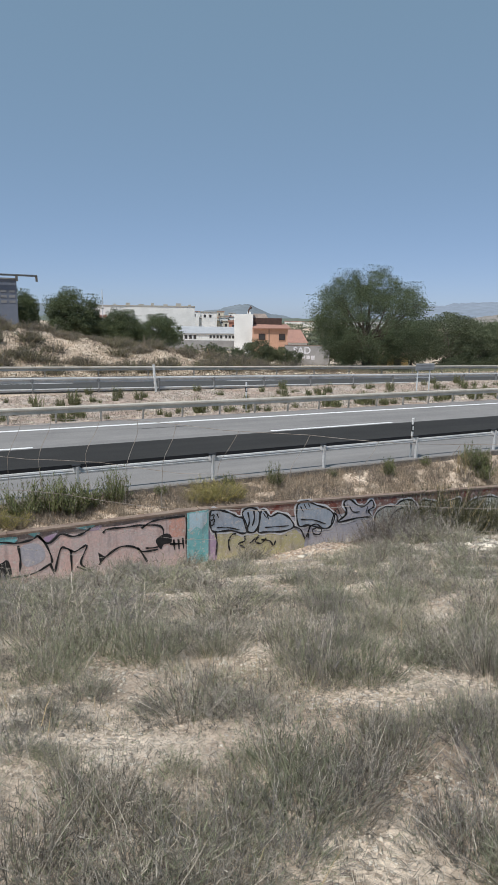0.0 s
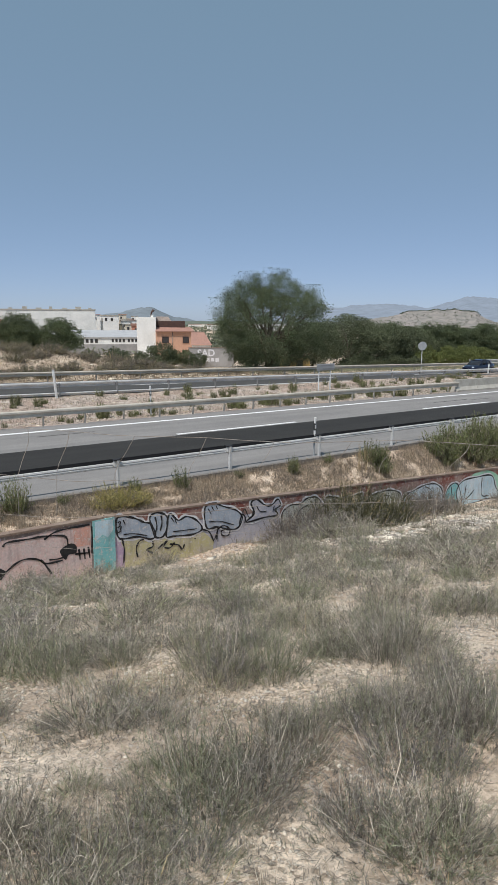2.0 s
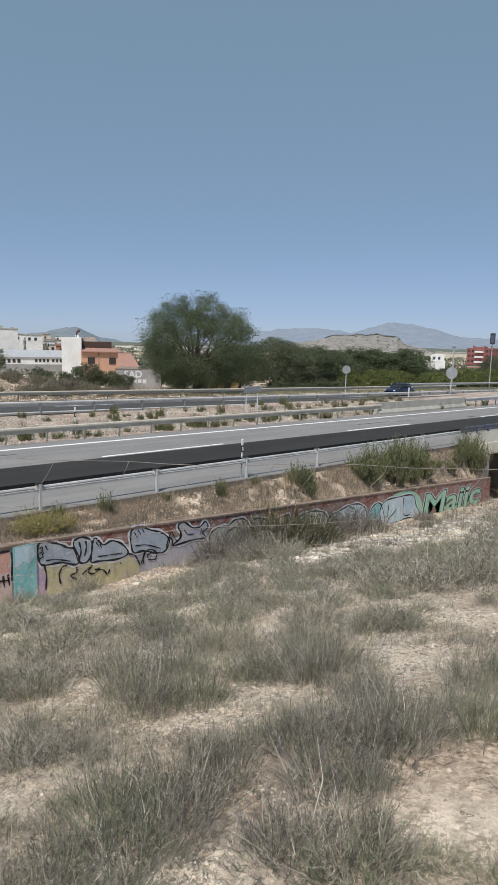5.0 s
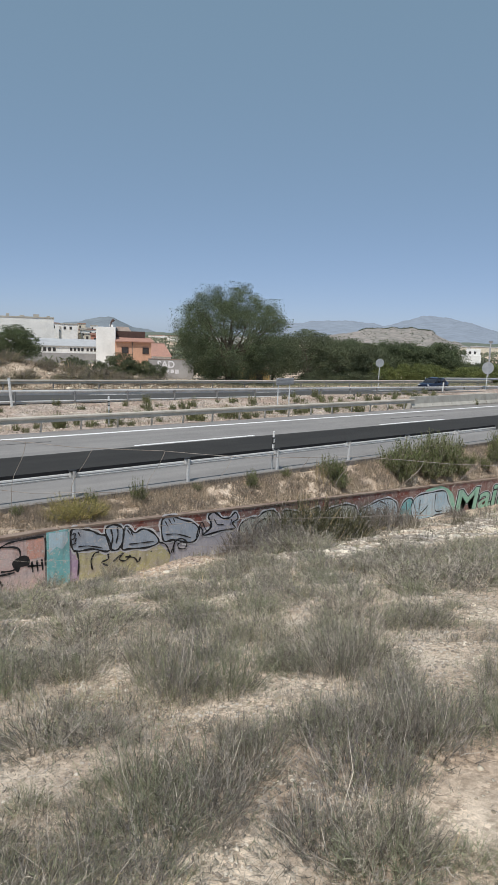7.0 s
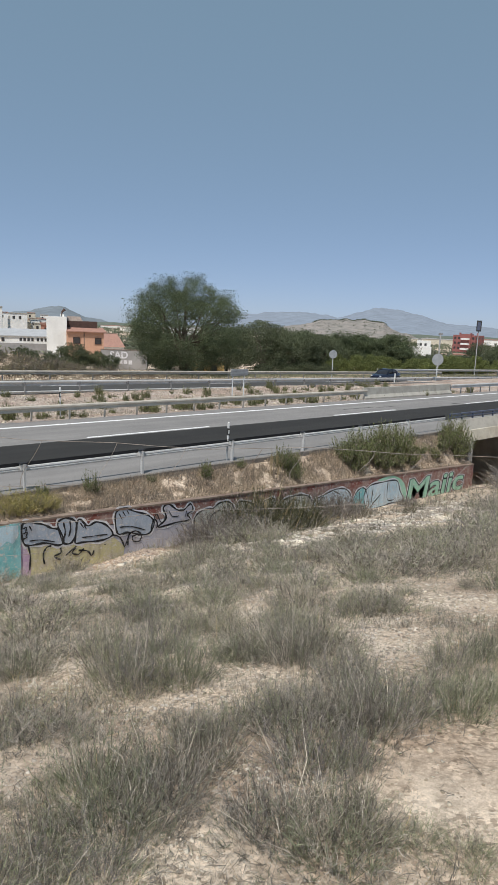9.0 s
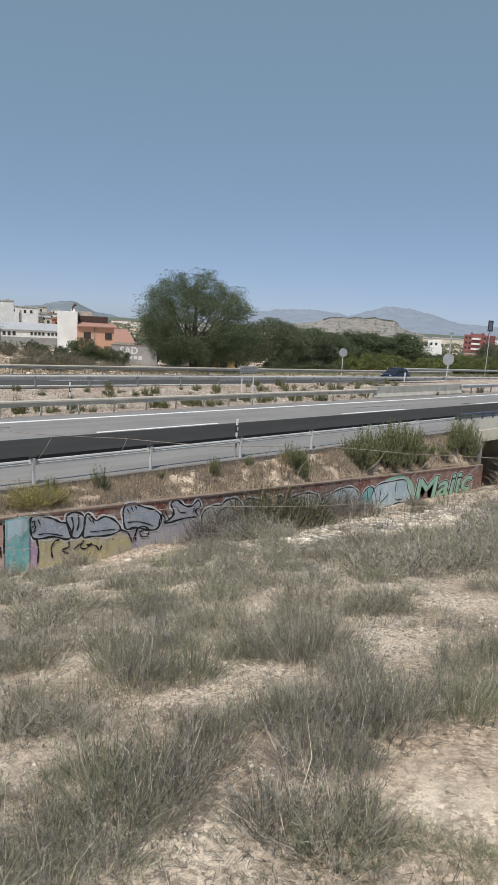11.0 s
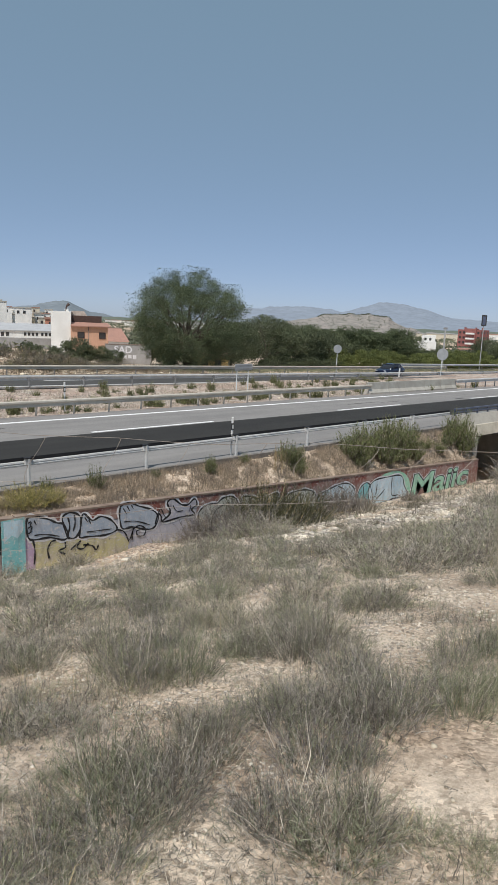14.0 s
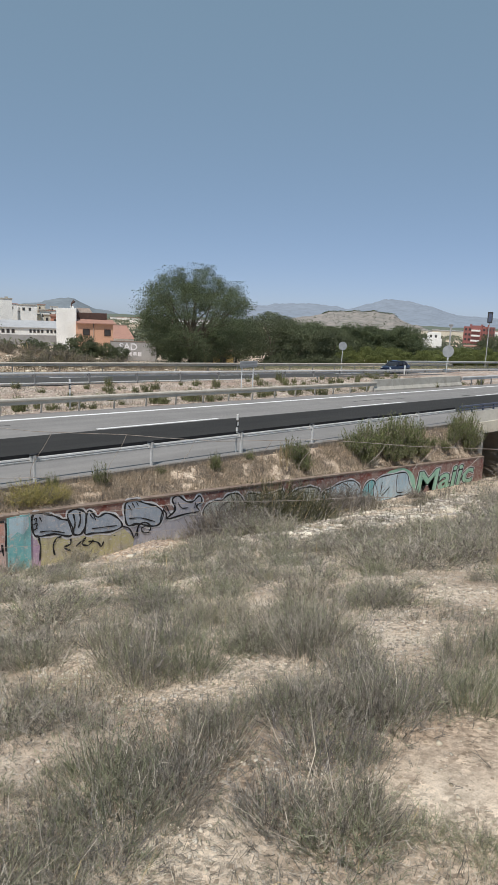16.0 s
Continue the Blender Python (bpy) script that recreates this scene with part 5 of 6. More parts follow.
grass("straw_stalks", "thin straw stalks among the bushes on the bank", GRASS_STRAW,
      [(90, 0.9, 3.6, 0.26, 3, 0.0025, 0.42), (220, 3.4, 8, 0.32, 3, 0.0036, 0.42), (600, 7.5, 20, 0.34, 4, 0.006, 0.42)], 103)
grass("short_grass", "short sparse grey grass over the whole bank", BUSH_GREY,
      [(1500, 0.9, 3.6, 0.06, 7, 0.002, 0.33), (3600, 3.4, 8, 0.075, 7, 0.0028, 0.40), (5200, 7.5, 18, 0.11, 8, 0.0045, 0.42)], 106)
grass("dry_twigs", "tangled dark grey twigs of dead plants on the bank", TWIG,
      [(900, 0.9, 3.6, 0.10, 9, 0.0022, 0.40), (2200, 3.4, 8, 0.13, 10, 0.0028, 0.41), (3800, 7.5, 18, 0.15, 10, 0.0040, 0.42), (2200, 17, 38, 0.34, 10, 0.01, 0.42)], 105)
for name, mat, n, seed, tone in (("litter", BUSH_GREY, 26000, 111, "grey broken stems lying on the bare earth"), ("litter", TWIG, 26000, 104, "broken dark stems lying on the bare earth"), ("litter", TWIG_PALE, 16000, 109, "bleached straw bits lying on the earth")):
    rng = np.random.default_rng(seed)
    d, a = 0.9 + 15 * rng.random(n) ** 1.3, np.radians(rng.uniform(2, 70, n))
    x, y = d * np.sin(a), d * np.cos(a)
    ok = (y < 14.8) & (rng.random(n) > (0.96 * (x > 2.2) * (y < 1.9) + 0.6 * (y > 8)) * bareness(x, y))
    x, y, d = x[ok], y[ok], d[ok]
    n = len(x)
    v, t = blades(rng, np.stack([x, y, ground_z(x, y) + 0.004 + 0.01 * rng.random(n)], 1), rng.uniform(0, 6.3, n), 1.3 + 0.25 * rng.random(n), 0.015 + 0.08 * rng.random(n) ** 2, 0.0012 + 0.0006 * d, rng.normal(size=n) * 0.12)
    tagged(new(name, fast_mesh(name, v, t, [mat])), tone, "litter", kind="stuff")

# dead sticks lying on the bare sand
for n, (s, u, turn, long) in enumerate([(2.62, 1.62, 20, 0.09), (2.95, 1.18, 65, 0.15), (3.05, 1.55, -35, 0.11), (2.42, 1.55, -75, 0.09), (3.3, 1.45, 10, 0.13), (2.7, 1.2, 120, 0.06)]):
    stick = thing("stick", "thin dark dead twig lying on the sand", "twig", "dead twigs on the sand", m=pose(s, u, gz(s, u) + 0.006, 0, 0, turn))
    tube_part("stem", [(0, 0, 0), (long * 0.5, 0.012, 0.012), (long, -0.006, 0.01)], [0.0022, 0.0018, 0.001], TWIG, stick, 5)
    tube_part("side_twig", [(long * 0.45, 0.012, 0.012), (long * 0.75, 0.05, 0.03)], [0.002, 0.001], TWIG, stick, 4)

# dark bushes at the foot of the wall and yellow herbs on the verge
scrub_dead = [dome_bush(210 + n, 330, 30, 0.0025, [BUSH_DARK, SHRUB_DRY, TWIG, TWIG_PALE], [0.42, 0.12, 0.42, 0.04], 2, 10, 0.55) for n in range(2)]
scrub_olive = [dome_bush(214 + n, 350, 32, 0.0028, [DARK_SCRUB, SHRUB_OLIVE, BUSH_DARK, GRASS_STRAW], [0.66, 0.18, 0.13, 0.03], 3, 12, 0.55) for n in range(2)]
for n, (s, u, r, h, dead) in enumerate([(11.9, 13.9, 0.6, 0.55, 1), (12.6, 13.95, 0.9, 1.0, 1), (13.3, 13.75, 0.95, 1.2, 1), (13.0, 13.2, 0.75, 0.7, 1), (14.2, 13.9, 1.0, 1.5, 0), (15.1, 13.75, 1.05, 1.55, 0), (16.0, 13.7, 1.0, 1.4, 0), (14.6, 13.2, 0.9, 0.9, 0), (15.6, 13.2, 0.85, 0.85, 0),
                                        (18.6, 14.1, 0.9, 1.2, 1), (19.4, 13.9, 0.8, 1.0, 1), (20.6, 14.2, 0.5, 0.45, 0), (17.0, 13.5, 0.6, 0.45, 1), (24.0, 14.1, 0.5, 0.5, 1), (29.5, 11.5, 1.3, 0.8, 1), (31.5, 12.0, 1.4, 0.9, 1), (33.0, 13.2, 1.3, 0.9, 1)]):
    ob = thing("dry_bush", "dusky purple-grey dry bush at the foot of the painted wall" if dead else "dark olive dense bush in front of the painted wall", "bush", "bushes below the wall",
               m=pose(s, u, gz(s, u) - 0.02, 0, 0, 83 * n) @ Matrix.Diagonal((r / 0.225, r / 0.225, h / 0.27, 1)))
    for me in (scrub_dead if dead else scrub_olive)[n % 2]:
        put(me.name.split(".")[0], me, ob)
herb = dome_bush(220, 340, 30, 0.0030, [YELLOW_HERB, SHRUB_OLIVE, SHRUB_DRY, GRASS_STRAW], [0.70, 0.16, 0.11, 0.03], 2, 6, 0.7)
for n, (s, u, r, h) in enumerate([(7.55, 15.75, 0.62, 0.52), (8.05, 15.7, 0.45, 0.4), (7.1, 15.7, 0.4, 0.35), (1.6, 15.8, 0.5, 0.4), (2.2, 15.6, 0.45, 0.35)]):
    ob = thing("herb", "rounded yellow-green flowering herb on the verge", "herb", "yellow herbs on the verge", m=pose(s, u, gz(s, u) - 0.02, 0, 0, 83 * n) @ Matrix.Diagonal((r / 0.225, r / 0.225, h / 0.27, 1)))
    for me in herb:
        put(me.name.split(".")[0], me, ob)

# dry bushes on the far bank
mound = [dome_bush(230 + n, 150, 16, 0.0066, [SHRUB_DRY, SHRUB_OLIVE, TWIG, GRASS_STRAW], [0.40, 0.26, 0.32, 0.02] if n else [0.2, 0.6, 0.18, 0.02], 2, 4, 0.8) for n in range(3)]
rng = np.random.default_rng(7)
for n in range(190):
    s, u = 3 + 37 * rng.random() ** 1.5, 52.8 + 15 * rng.random() ** 1.2
    r = 0.5 + 0.9 * rng.random() ** 1.3
    ob = thing("bank_bush", "rounded grey dry bush on the far bank", "bush", "dry bushes on the far bank", m=pose(s, u, gz(s, u) - 0.1, 0, 0, 30 * n) @ Matrix.Diagonal((r / 0.225, r / 0.225, r * (0.75 + 0.3 * rng.random()) / 0.27, 1)))
    for me in mound[n % 3]:
        put(me.name.split(".")[0], me, ob)

rng = np.random.default_rng(145)
for n in range(24):
    s, u = rng.uniform(11, 24), rng.uniform(7.6, 13.4)
    k = 0.6 + 0.7 * rng.random()
    shrub(scrub[n % 3], s, u, "small brown dry tuft among the rubble", (k * 0.42, k * 0.42, k * 0.6), 47 * n, "dry_tuft", "dry tufts among the rubble")

# dry grass on the verge
rng = np.random.default_rng(140)
n = 40000
s, u = rng.uniform(-1, 32, n), rng.uniform(15.24, 16.45, n)
keep = 0.5 * value_noise(s * 1.1, u * 2, 33) + 0.5 * value_noise(s * 4, u * 6, 34) > 0.34
s, u = s[keep], u[keep]
n = len(s)
own = np.repeat(np.arange(n), 4)
x, y = s[own] + rng.normal(size=4 * n) * 0.05, u[own] + rng.normal(size=4 * n) * 0.04
v, t = blades(rng, np.stack([x, y, ground_z(x, y) - 0.02], 1), rng.uniform(0, 6.3, 4 * n), np.abs(rng.normal(size=4 * n)) * 0.4, 0.07 + 0.22 * rng.random(4 * n) ** 2, 0.004 + 0.005 * rng.random(4 * n), rng.normal(size=4 * n) * 0.4)
VERGE_GRASS = plant("verge_dry_grass", (0.20, 0.165, 0.13), (0.49, 0.42, 0.34), 0.85, 0.25, 1.2)
tagged(new("verge_grass", fast_mesh("verge_grass", v, t, [VERGE_GRASS])), "short straw-coloured dry grass on the verge", "grass", kind="stuff")


def sward(name, label, mat, n, s0, s1, u0, u1, height, width, seed, keep):
    """Thin grass over a stretch of land."""
    rng = np.random.default_rng(seed)
    s, u = rng.uniform(s0, s1, n), rng.uniform(u0, u1, n)
    ok = value_noise(s * 0.7, u * 0.9, seed) * 0.6 + value_noise(s * 2.3, u * 2.3, seed + 1) * 0.4 > keep
    s, u = s[ok], u[ok]
    n = len(s)
    v, t = blades(rng, np.stack([s, u, ground_z(s, u) - 0.02], 1), rng.uniform(0, 6.3, n), np.abs(rng.normal(size=n)) * 0.6, height * (0.3 + 0.9 * rng.random(n) ** 2), width * (0.6 + 0.8 * rng.random(n)), rng.normal(size=n) * 0.5)
    return tagged(new(name, fast_mesh(name, v, t, [mat])), label, "grass", kind="stuff")


BANK_GRASS = plant("brown_bank_grass", (0.15, 0.122, 0.095), (0.34, 0.285, 0.22), 0.85, 0.2, 0.35)
sward("bank_grass", "brown dry grass and thyme on the far bank", BANK_GRASS, 80000, 2, 44, 50.8, 70, 0.30, 0.03, 201, 0.22)
sward("bank_grass", "dry grass on the flat beyond the far guard rail", GRASS_OLIVE, 40000, 40, 120, 50.8, 64, 0.45, 0.05, 203, 0.35)
sward("median_grass", "thin grey weeds in the stony median", GRASS_GREY, 80000, 2, 62, 29.3, 39.8, 0.2, 0.018, 205, 0.40)
reed = shoots(150, 60, 0.7, 1.25, 0.012, 0.28, [GRASS_STRAW], 0.2)
for n, (s, u, k) in enumerate([(14.6, 14.6, 1.0), (15.3, 14.5, 1.15), (16.0, 14.5, 0.95), (17.0, 15.7, 0.8)]):
    shrub(reed, s, u, "tall pale dry stalks in front of the wall", (k, k, k * 1.35), 100 * n, "dry_reed", "tall dry stalks")


# ---- stones ----
def stones(name, label, mat, s, u, size, seed):
    rng = np.random.default_rng(seed)
    bm = bmesh.new()
    bmesh.ops.create_icosphere(bm, subdivisions=1, radius=1)
    bv = np.array([v.co[:] for v in bm.verts])
    bf = np.array([[v.index for v in f.verts] for f in bm.faces])
    bm.free()
    n = len(s)
    jit = 1 + 0.33 * rng.normal(size=(n, len(bv), 1))
    v = bv[None] * jit * (size[:, None, None] * np.stack([1 + 0.5 * rng.random(n), 1 + 0.3 * rng.random(n), 0.35 + 0.3 * rng.random(n)], 1)[:, None, :])
    a = rng.uniform(0, 6.3, n)
    ca, sa = np.cos(a)[:, None], np.sin(a)[:, None]
    x, y = v[..., 0] * ca - v[..., 1] * sa, v[..., 0] * sa + v[..., 1] * ca
    v = np.stack([x + s[:, None], y + u[:, None], v[..., 2] + (ground_z(s, u) + size * 0.15)[:, None]], -1).reshape(-1, 3)
    t = (bf[None] + (np.arange(n) * len(bv))[:, None, None]).reshape(-1, 3)
    return tagged(new(name, fast_mesh(name, v, t, [mat])), label, "stones", kind="stuff")


STONE = plant("limestone", (0.34, 0.28, 0.21), (0.66, 0.60, 0.50), 0.9, 0.0, 1.0)
STONE_WHITE = plant("white_limestone", (0.25, 0.21, 0.175), (0.74, 0.68, 0.60), 0.9, 0.0, 1.0)
rng = np.random.default_rng(160)
n = 16000
d, a = 0.8 + 17 * rng.random(n) ** 1.2, np.radians(rng.uniform(2, 70, n))
stones("stones", "scattered pale limestone chips on the bank", STONE, d * np.sin(a), np.minimum(d * np.cos(a), 14.7), (0.0016 + 0.006 * rng.random(n) ** 6) * (0.8 + d * 0.16), 1)
n = 13000
s = rng.uniform(10.5, 26, n) + rng.normal(size=n)
u = 9.9 + 0.06 * (s - 12) + rng.normal(size=n) * 1.25
keep = 0.5 * value_noise(s * 0.9, u * 1.1, 61) + 0.5 * value_noise(s * 2.6, u * 2.6, 62) > 0.42
s, u, n = s[keep], u[keep], int(keep.sum())
stones("rubble", "pale broken limestone rubble below the wall", STONE_WHITE, s, np.minimum(u, 14.6), 0.022 + 0.085 * rng.random(n) ** 2.2, 2)
n = 60000
d, a = 1.3 + 15 * rng.random(n) ** 1.1, np.radians(rng.uniform(4, 68, n))
s, u = d * np.sin(a), d * np.cos(a)
keep = (u < 14.5) & (0.5 * value_noise(s * 1.3, u * 1.9, 63) + 0.5 * value_noise(s * 3.7, u * 4.1, 64) + 0.3 * bareness(s, u) > 0.5) & ~((s > 2.25) & (s < 3.9) & (u < 1.75))
s, u, d, n = s[keep], u[keep], d[keep], int(keep.sum())
stones("gravel", "pale limestone gravel between the tussocks", STONE_WHITE, s, u, (0.003 + 0.016 * rng.random(n) ** 4) * (0.42 + 0.10 * d), 8)
n = 800
STONE_ORANGE = plant("orange_limestone", (0.34, 0.25, 0.185), (0.64, 0.515, 0.405), 0.9, 0.0, 1.0)
stones("rubble", "pale orange rubble at the foot of the wall", STONE_ORANGE, 9.5 + rng.normal(size=n) * 0.8, np.minimum(13.35 + rng.normal(size=n) * 0.5, 14.7), 0.010 + 0.04 * rng.random(n) ** 3, 3)
n = 5000
stones("median_stones", "pale stones covering the median", STONE, rng.uniform(2, 60, n), rng.uniform(29.2, 39.8, n), 0.02 + 0.07 * rng.random(n) ** 3, 4)
n = 5000
stones("verge_stones", "pale stones on the verge above the wall", STONE_ORANGE, rng.uniform(0, 32, n), rng.uniform(15.3, 16.4, n), 0.010 + 0.035 * rng.random(n) ** 3, 5)
n = 1500
stones("bank_stones", "pale stones on the far bank", STONE, rng.uniform(4, 42, n), 51 + 12 * rng.random(n) ** 2, 0.04 + 0.16 * rng.random(n) ** 3, 6)
for x, y, r in ((3.02, 1.5, 0.022), (1.2, 1.62, 0.014), (2.62, 1.18, 0.014), (1.3, 1.15, 0.03)):
    stones("rock", "single pale limestone rock on the bare sand", STONE, np.array([x]), np.array([y]), np.array([r]), 7)

# ---- wire fence in front of the viewer ----
fence = thing("wire_fence", "sagging rusty wire stock fence with bent stays", "fence")
FX, FY, DX, DY, TOP = 2.88, 2.78, 0.695, -0.719, 3.945


def fence_point(t, k):
    drop = [0, 0.32, 0.58, 0.80, 1.02, 1.2, 1.36, 1.5][k] * np.interp(t, [-1.8, 0.8], [1.0, 0.56])
    sag = 0.012 * math.sin(t * 2.1 + k) + 0.01 * math.sin(t * 5.3 + 2 * k)
    return FX + DX * t + 0.02 * math.sin(3 * t + k), FY + DY * t, TOP - drop + sag


for k in range(8):
    ts = np.arange(-9, 3.3, 0.3)
    if k in (1,):
        ts = ts[ts < -0.9]
    tube_part("wire", [fence_point(t, k) for t in ts], 0.0017 if k < 3 else 0.001, WIRE, fence, 4)
tube_part("wire", [fence_point(t, 1) for t in np.arange(1.35, 3.3, 0.3)], 0.002, WIRE, fence, 4)
rng = np.random.default_rng(9)
t = -7.0
while t < 3.0:
    a, b = fence_point(t, 0), fence_point(t - 0.10 - 0.05 * rng.random(), 1)
    bow = rng.uniform(-0.035, 0.035)
    line = []
    for j in range(7):
        f, w = j / 6, math.sin(j / 6 * 2 * math.pi + bow * 20) * 0.012 + math.sin(j / 6 * math.pi) * bow
        line.append((a[0] + (b[0] - a[0]) * f + DX * w, a[1] + (b[1] - a[1]) * f + DY * w, a[2] + (b[2] - a[2]) * f))
    if t < -1.4 or rng.random() < 0.2:
        line += [fence_point(t - 0.12, 2)]
    tube_part("stay", line, 0.0018, WIRE, fence, 4)
    t += 0.24 + 0.34 * rng.random()


# ---- signs and marker posts ----
def marker_post(s, u, z, height, lean, label):
    ob = thing("marker_post", label, "marker post", "roadside marker posts", m=pose(s, u, z, 0, lean, 0))
    put("post", bm_mesh("post", box_bm(-0.045, 0.045, -0.028, 0.028, height * 0.5, height, 0.018), WHITE_PLASTIC), ob)
    put("stem", bm_mesh("stem", box_bm(-0.035, 0.035, -0.02, 0.02, -0.2, height * 0.5, 0.01), SIGN_BACK), ob)
    box("band", -0.049, 0.049, -0.032, 0.032, height * 0.66, height * 0.84, BLACK_BAND, ob)
    box("reflector", -0.03, 0.03, -0.036, -0.03, height * 0.70, height * 0.80, WHITE_PLASTIC, ob)


marker_post(15.98, 17.0, road_z(16), 1.42, 1.5, "slim white marker post with a black band behind the guard rail")
marker_post(16.6, 30.3, road_z(16.6, -0.1), 1.5, 0, "white marker post with a black band in the median")
marker_post(75.5, 50.8, far_z(75), 1.1, 3, "white marker post on the far verge")


def bare_post(s, u, z, height, lean, label):
    ob = thing("stake", label, "post", m=pose(s, u, z, 0, lean, 0))
    put("stake_body", bm_mesh("stake_body", box_bm(-0.07, 0.07, -0.05, 0.05, -0.2, height, 0.015), WHITE_PLASTIC), ob)
    box("cap", -0.075, 0.075, -0.055, 0.055, height, height + 0.03, SIGN_BACK, ob)


bare_post(15.07, 39.7, far_z(15), 1.62, -5, "leaning white post beside the median guard rail")
bare_post(62.0, 39.4, far_z(62), 1.35, 3, "short white post beside the median guard rail")


def round_sign(s, u, z, height, r):
    ob = thing("road_sign", "back of a grey round road sign on a steel post", "road sign", "round road signs", m=pose(s, u, z, 0, 0, -38))
    tube_part("post", [(0, 0.06, -0.3), (0, 0.06, height + r)], 0.045, SIGN_BACK, ob, 8)
    bm = bmesh.new()
    bmesh.ops.create_cone(bm, cap_ends=True, segments=32, radius1=r, radius2=r, depth=0.03)
    bmesh.ops.rotate(bm, verts=bm.verts, cent=(0, 0, 0), matrix=Matrix.Rotation(radians(90), 3, "X"))
    bmesh.ops.translate(bm, verts=bm.verts, vec=(0, 0, height))
    put("disc", bm_mesh("disc", bm, SIGN_BACK), ob)
    for h in (-0.3, 0.3):
        box("clamp", -r * 0.7, r * 0.7, 0.015, 0.035, height + h * r - 0.03, height + h * r + 0.03, STEEL_DARK, ob)


round_sign(65.5, 50.8, far_z(65.5), 2.85, 0.52)
round_sign(70.9, 39.3, far_z(70.9, -0.1), 3.1, 0.70)
plate = thing("road_sign", "back of a grey rectangular road sign on two posts", "road sign", m=pose(34.9, 36, road_z(35, -0.25)))
for x in (-0.68, 0.53):
    tube_part("post", [(x, 0.04, -0.3), (x, 0.04, 2.06)], 0.045, SIGN_BACK, plate, 8)
put("panel", bm_mesh("panel", box_bm(-0.95, 0.92, -0.02, 0.01, 1.55, 2.05, 0.01), SIGN_BACK), plate)
for h in (1.68, 1.92):
    box("stiffener", -0.93, 0.9, -0.04, -0.02, h - 0.02, h + 0.02, STEEL_DARK, plate)

# ---- town ----
WHITE_WALL = worn("white_render", (0.80, 0.80, 0.77), (0.68, 0.68, 0.65), 0.9, scale=0.3, fine=6)
ORANGE_WALL = worn("orange_render", (0.56, 0.335, 0.23), (0.49, 0.29, 0.20), 0.9, scale=0.4, fine=6)
TERRACOTTA = worn("terracotta_tiles", (0.38, 0.215, 0.165), (0.30, 0.18, 0.145), 0.9, scale=1.2, fine=5)
# brick red muted in its base colour for the haze over the flats
BRICK_MUTED = worn("haze_muted_brick", (0.31, 0.125, 0.115), (0.26, 0.11, 0.10), 0.9, scale=0.3, fine=4)
GREY_ROOF = worn("grey_sheet_roof", (0.42, 0.43, 0.44), (0.34, 0.35, 0.36), 0.8, scale=0.5, fine=5)
DARK_WOOD = worn("dark_boarding", (0.09, 0.055, 0.045), (0.06, 0.04, 0.035), 0.85)
WINDOW = worn("dark_window", (0.05, 0.045, 0.045), (0.03, 0.03, 0.03), 0.3, spec=0.5)
YELLOW_WALL = worn("yellow_render", (0.62, 0.44, 0.18), (0.5, 0.36, 0.16), 0.9, scale=0.5)
HOARDING = worn("blue_grey_sheeting", (0.17, 0.19, 0.235), (0.14, 0.16, 0.20), 0.7, scale=0.6)
GREY_WALL = worn("grey_block_wall", (0.36, 0.35, 0.34), (0.27, 0.26, 0.25), 0.9, scale=0.6)


def facing(s, u, z):
    """A frame at s, u whose y axis points away from the viewer."""
    return pose(s, u, z, 0, 0, -math.degrees(math.atan2(s, u)))


def window(parent, x, z, w, h, mat=None, frame_mat=None):
    wn_ob = thing("window", "", "")
    wn_ob.parent = parent
    box("pane", x - w / 2, x + w / 2, -0.03, 0.06, z, z + h, mat or WINDOW, wn_ob)
    fm = frame_mat or DARK_WOOD
    box("frame", x - w / 2 - 0.12, x - w / 2, -0.1, 0.05, z - 0.1, z + h + 0.1, fm, wn_ob)
    box("frame", x + w / 2, x + w / 2 + 0.12, -0.1, 0.05, z - 0.1, z + h + 0.1, fm, wn_ob)
    box("lintel", x - w / 2, x + w / 2, -0.1, 0.05, z + h, z + h + 0.12, fm, wn_ob)
    box("sill", x - w / 2 - 0.15, x + w / 2 + 0.15, -0.14, 0.05, z - 0.12, z, fm, wn_ob)


# orange house with a white end block
house = thing("house", "orange rendered house with white end wall and dark roof terrace", "house", m=facing(77.0, 128.9, 0))
box("wall", -4.1, 4.1, 0, 8, -7, 1.75, ORANGE_WALL, house, 0.03)
box("wall", -8.3, -4.0, 0.6, 8, -7, 4.75, WHITE_WALL, house, 0.03, label="plain white end block")
v = [(-4.1, -0.5, 1.7), (4.6, -0.5, 1.7), (4.6, 8, 1.7), (-4.1, 8, 1.7), (-4.1, 3.0, 2.55), (3.9, 3.0, 2.45), (-4.1, 8, 2.55), (3.9, 8, 2.45)]
put("roof", poly_mesh("roof", v, [(0, 1, 5, 4), (1, 2, 7, 5), (4, 5, 7, 6), (0, 4, 6, 3), (3, 6, 7, 2), (0, 3, 2, 1)], TERRACOTTA), house)
box("eaves", -4.1, 4.7, -0.6, -0.35, 1.55, 1.75, TERRACOTTA, house)
box("terrace_parapet", -4.0, 2.6, 2.8, 7, 2.4, 3.9, DARK_WOOD, house)
v = [(-4.0, 3.0, 3.9), (-0.5, 3.0, 3.8), (-1.2, 3.2, 4.9), (-4.0, 3.2, 4.9), (-4.0, 6, 3.9), (-0.5, 6, 3.8), (-1.2, 5.8, 4.9), (-4.0, 5.8, 4.9)]
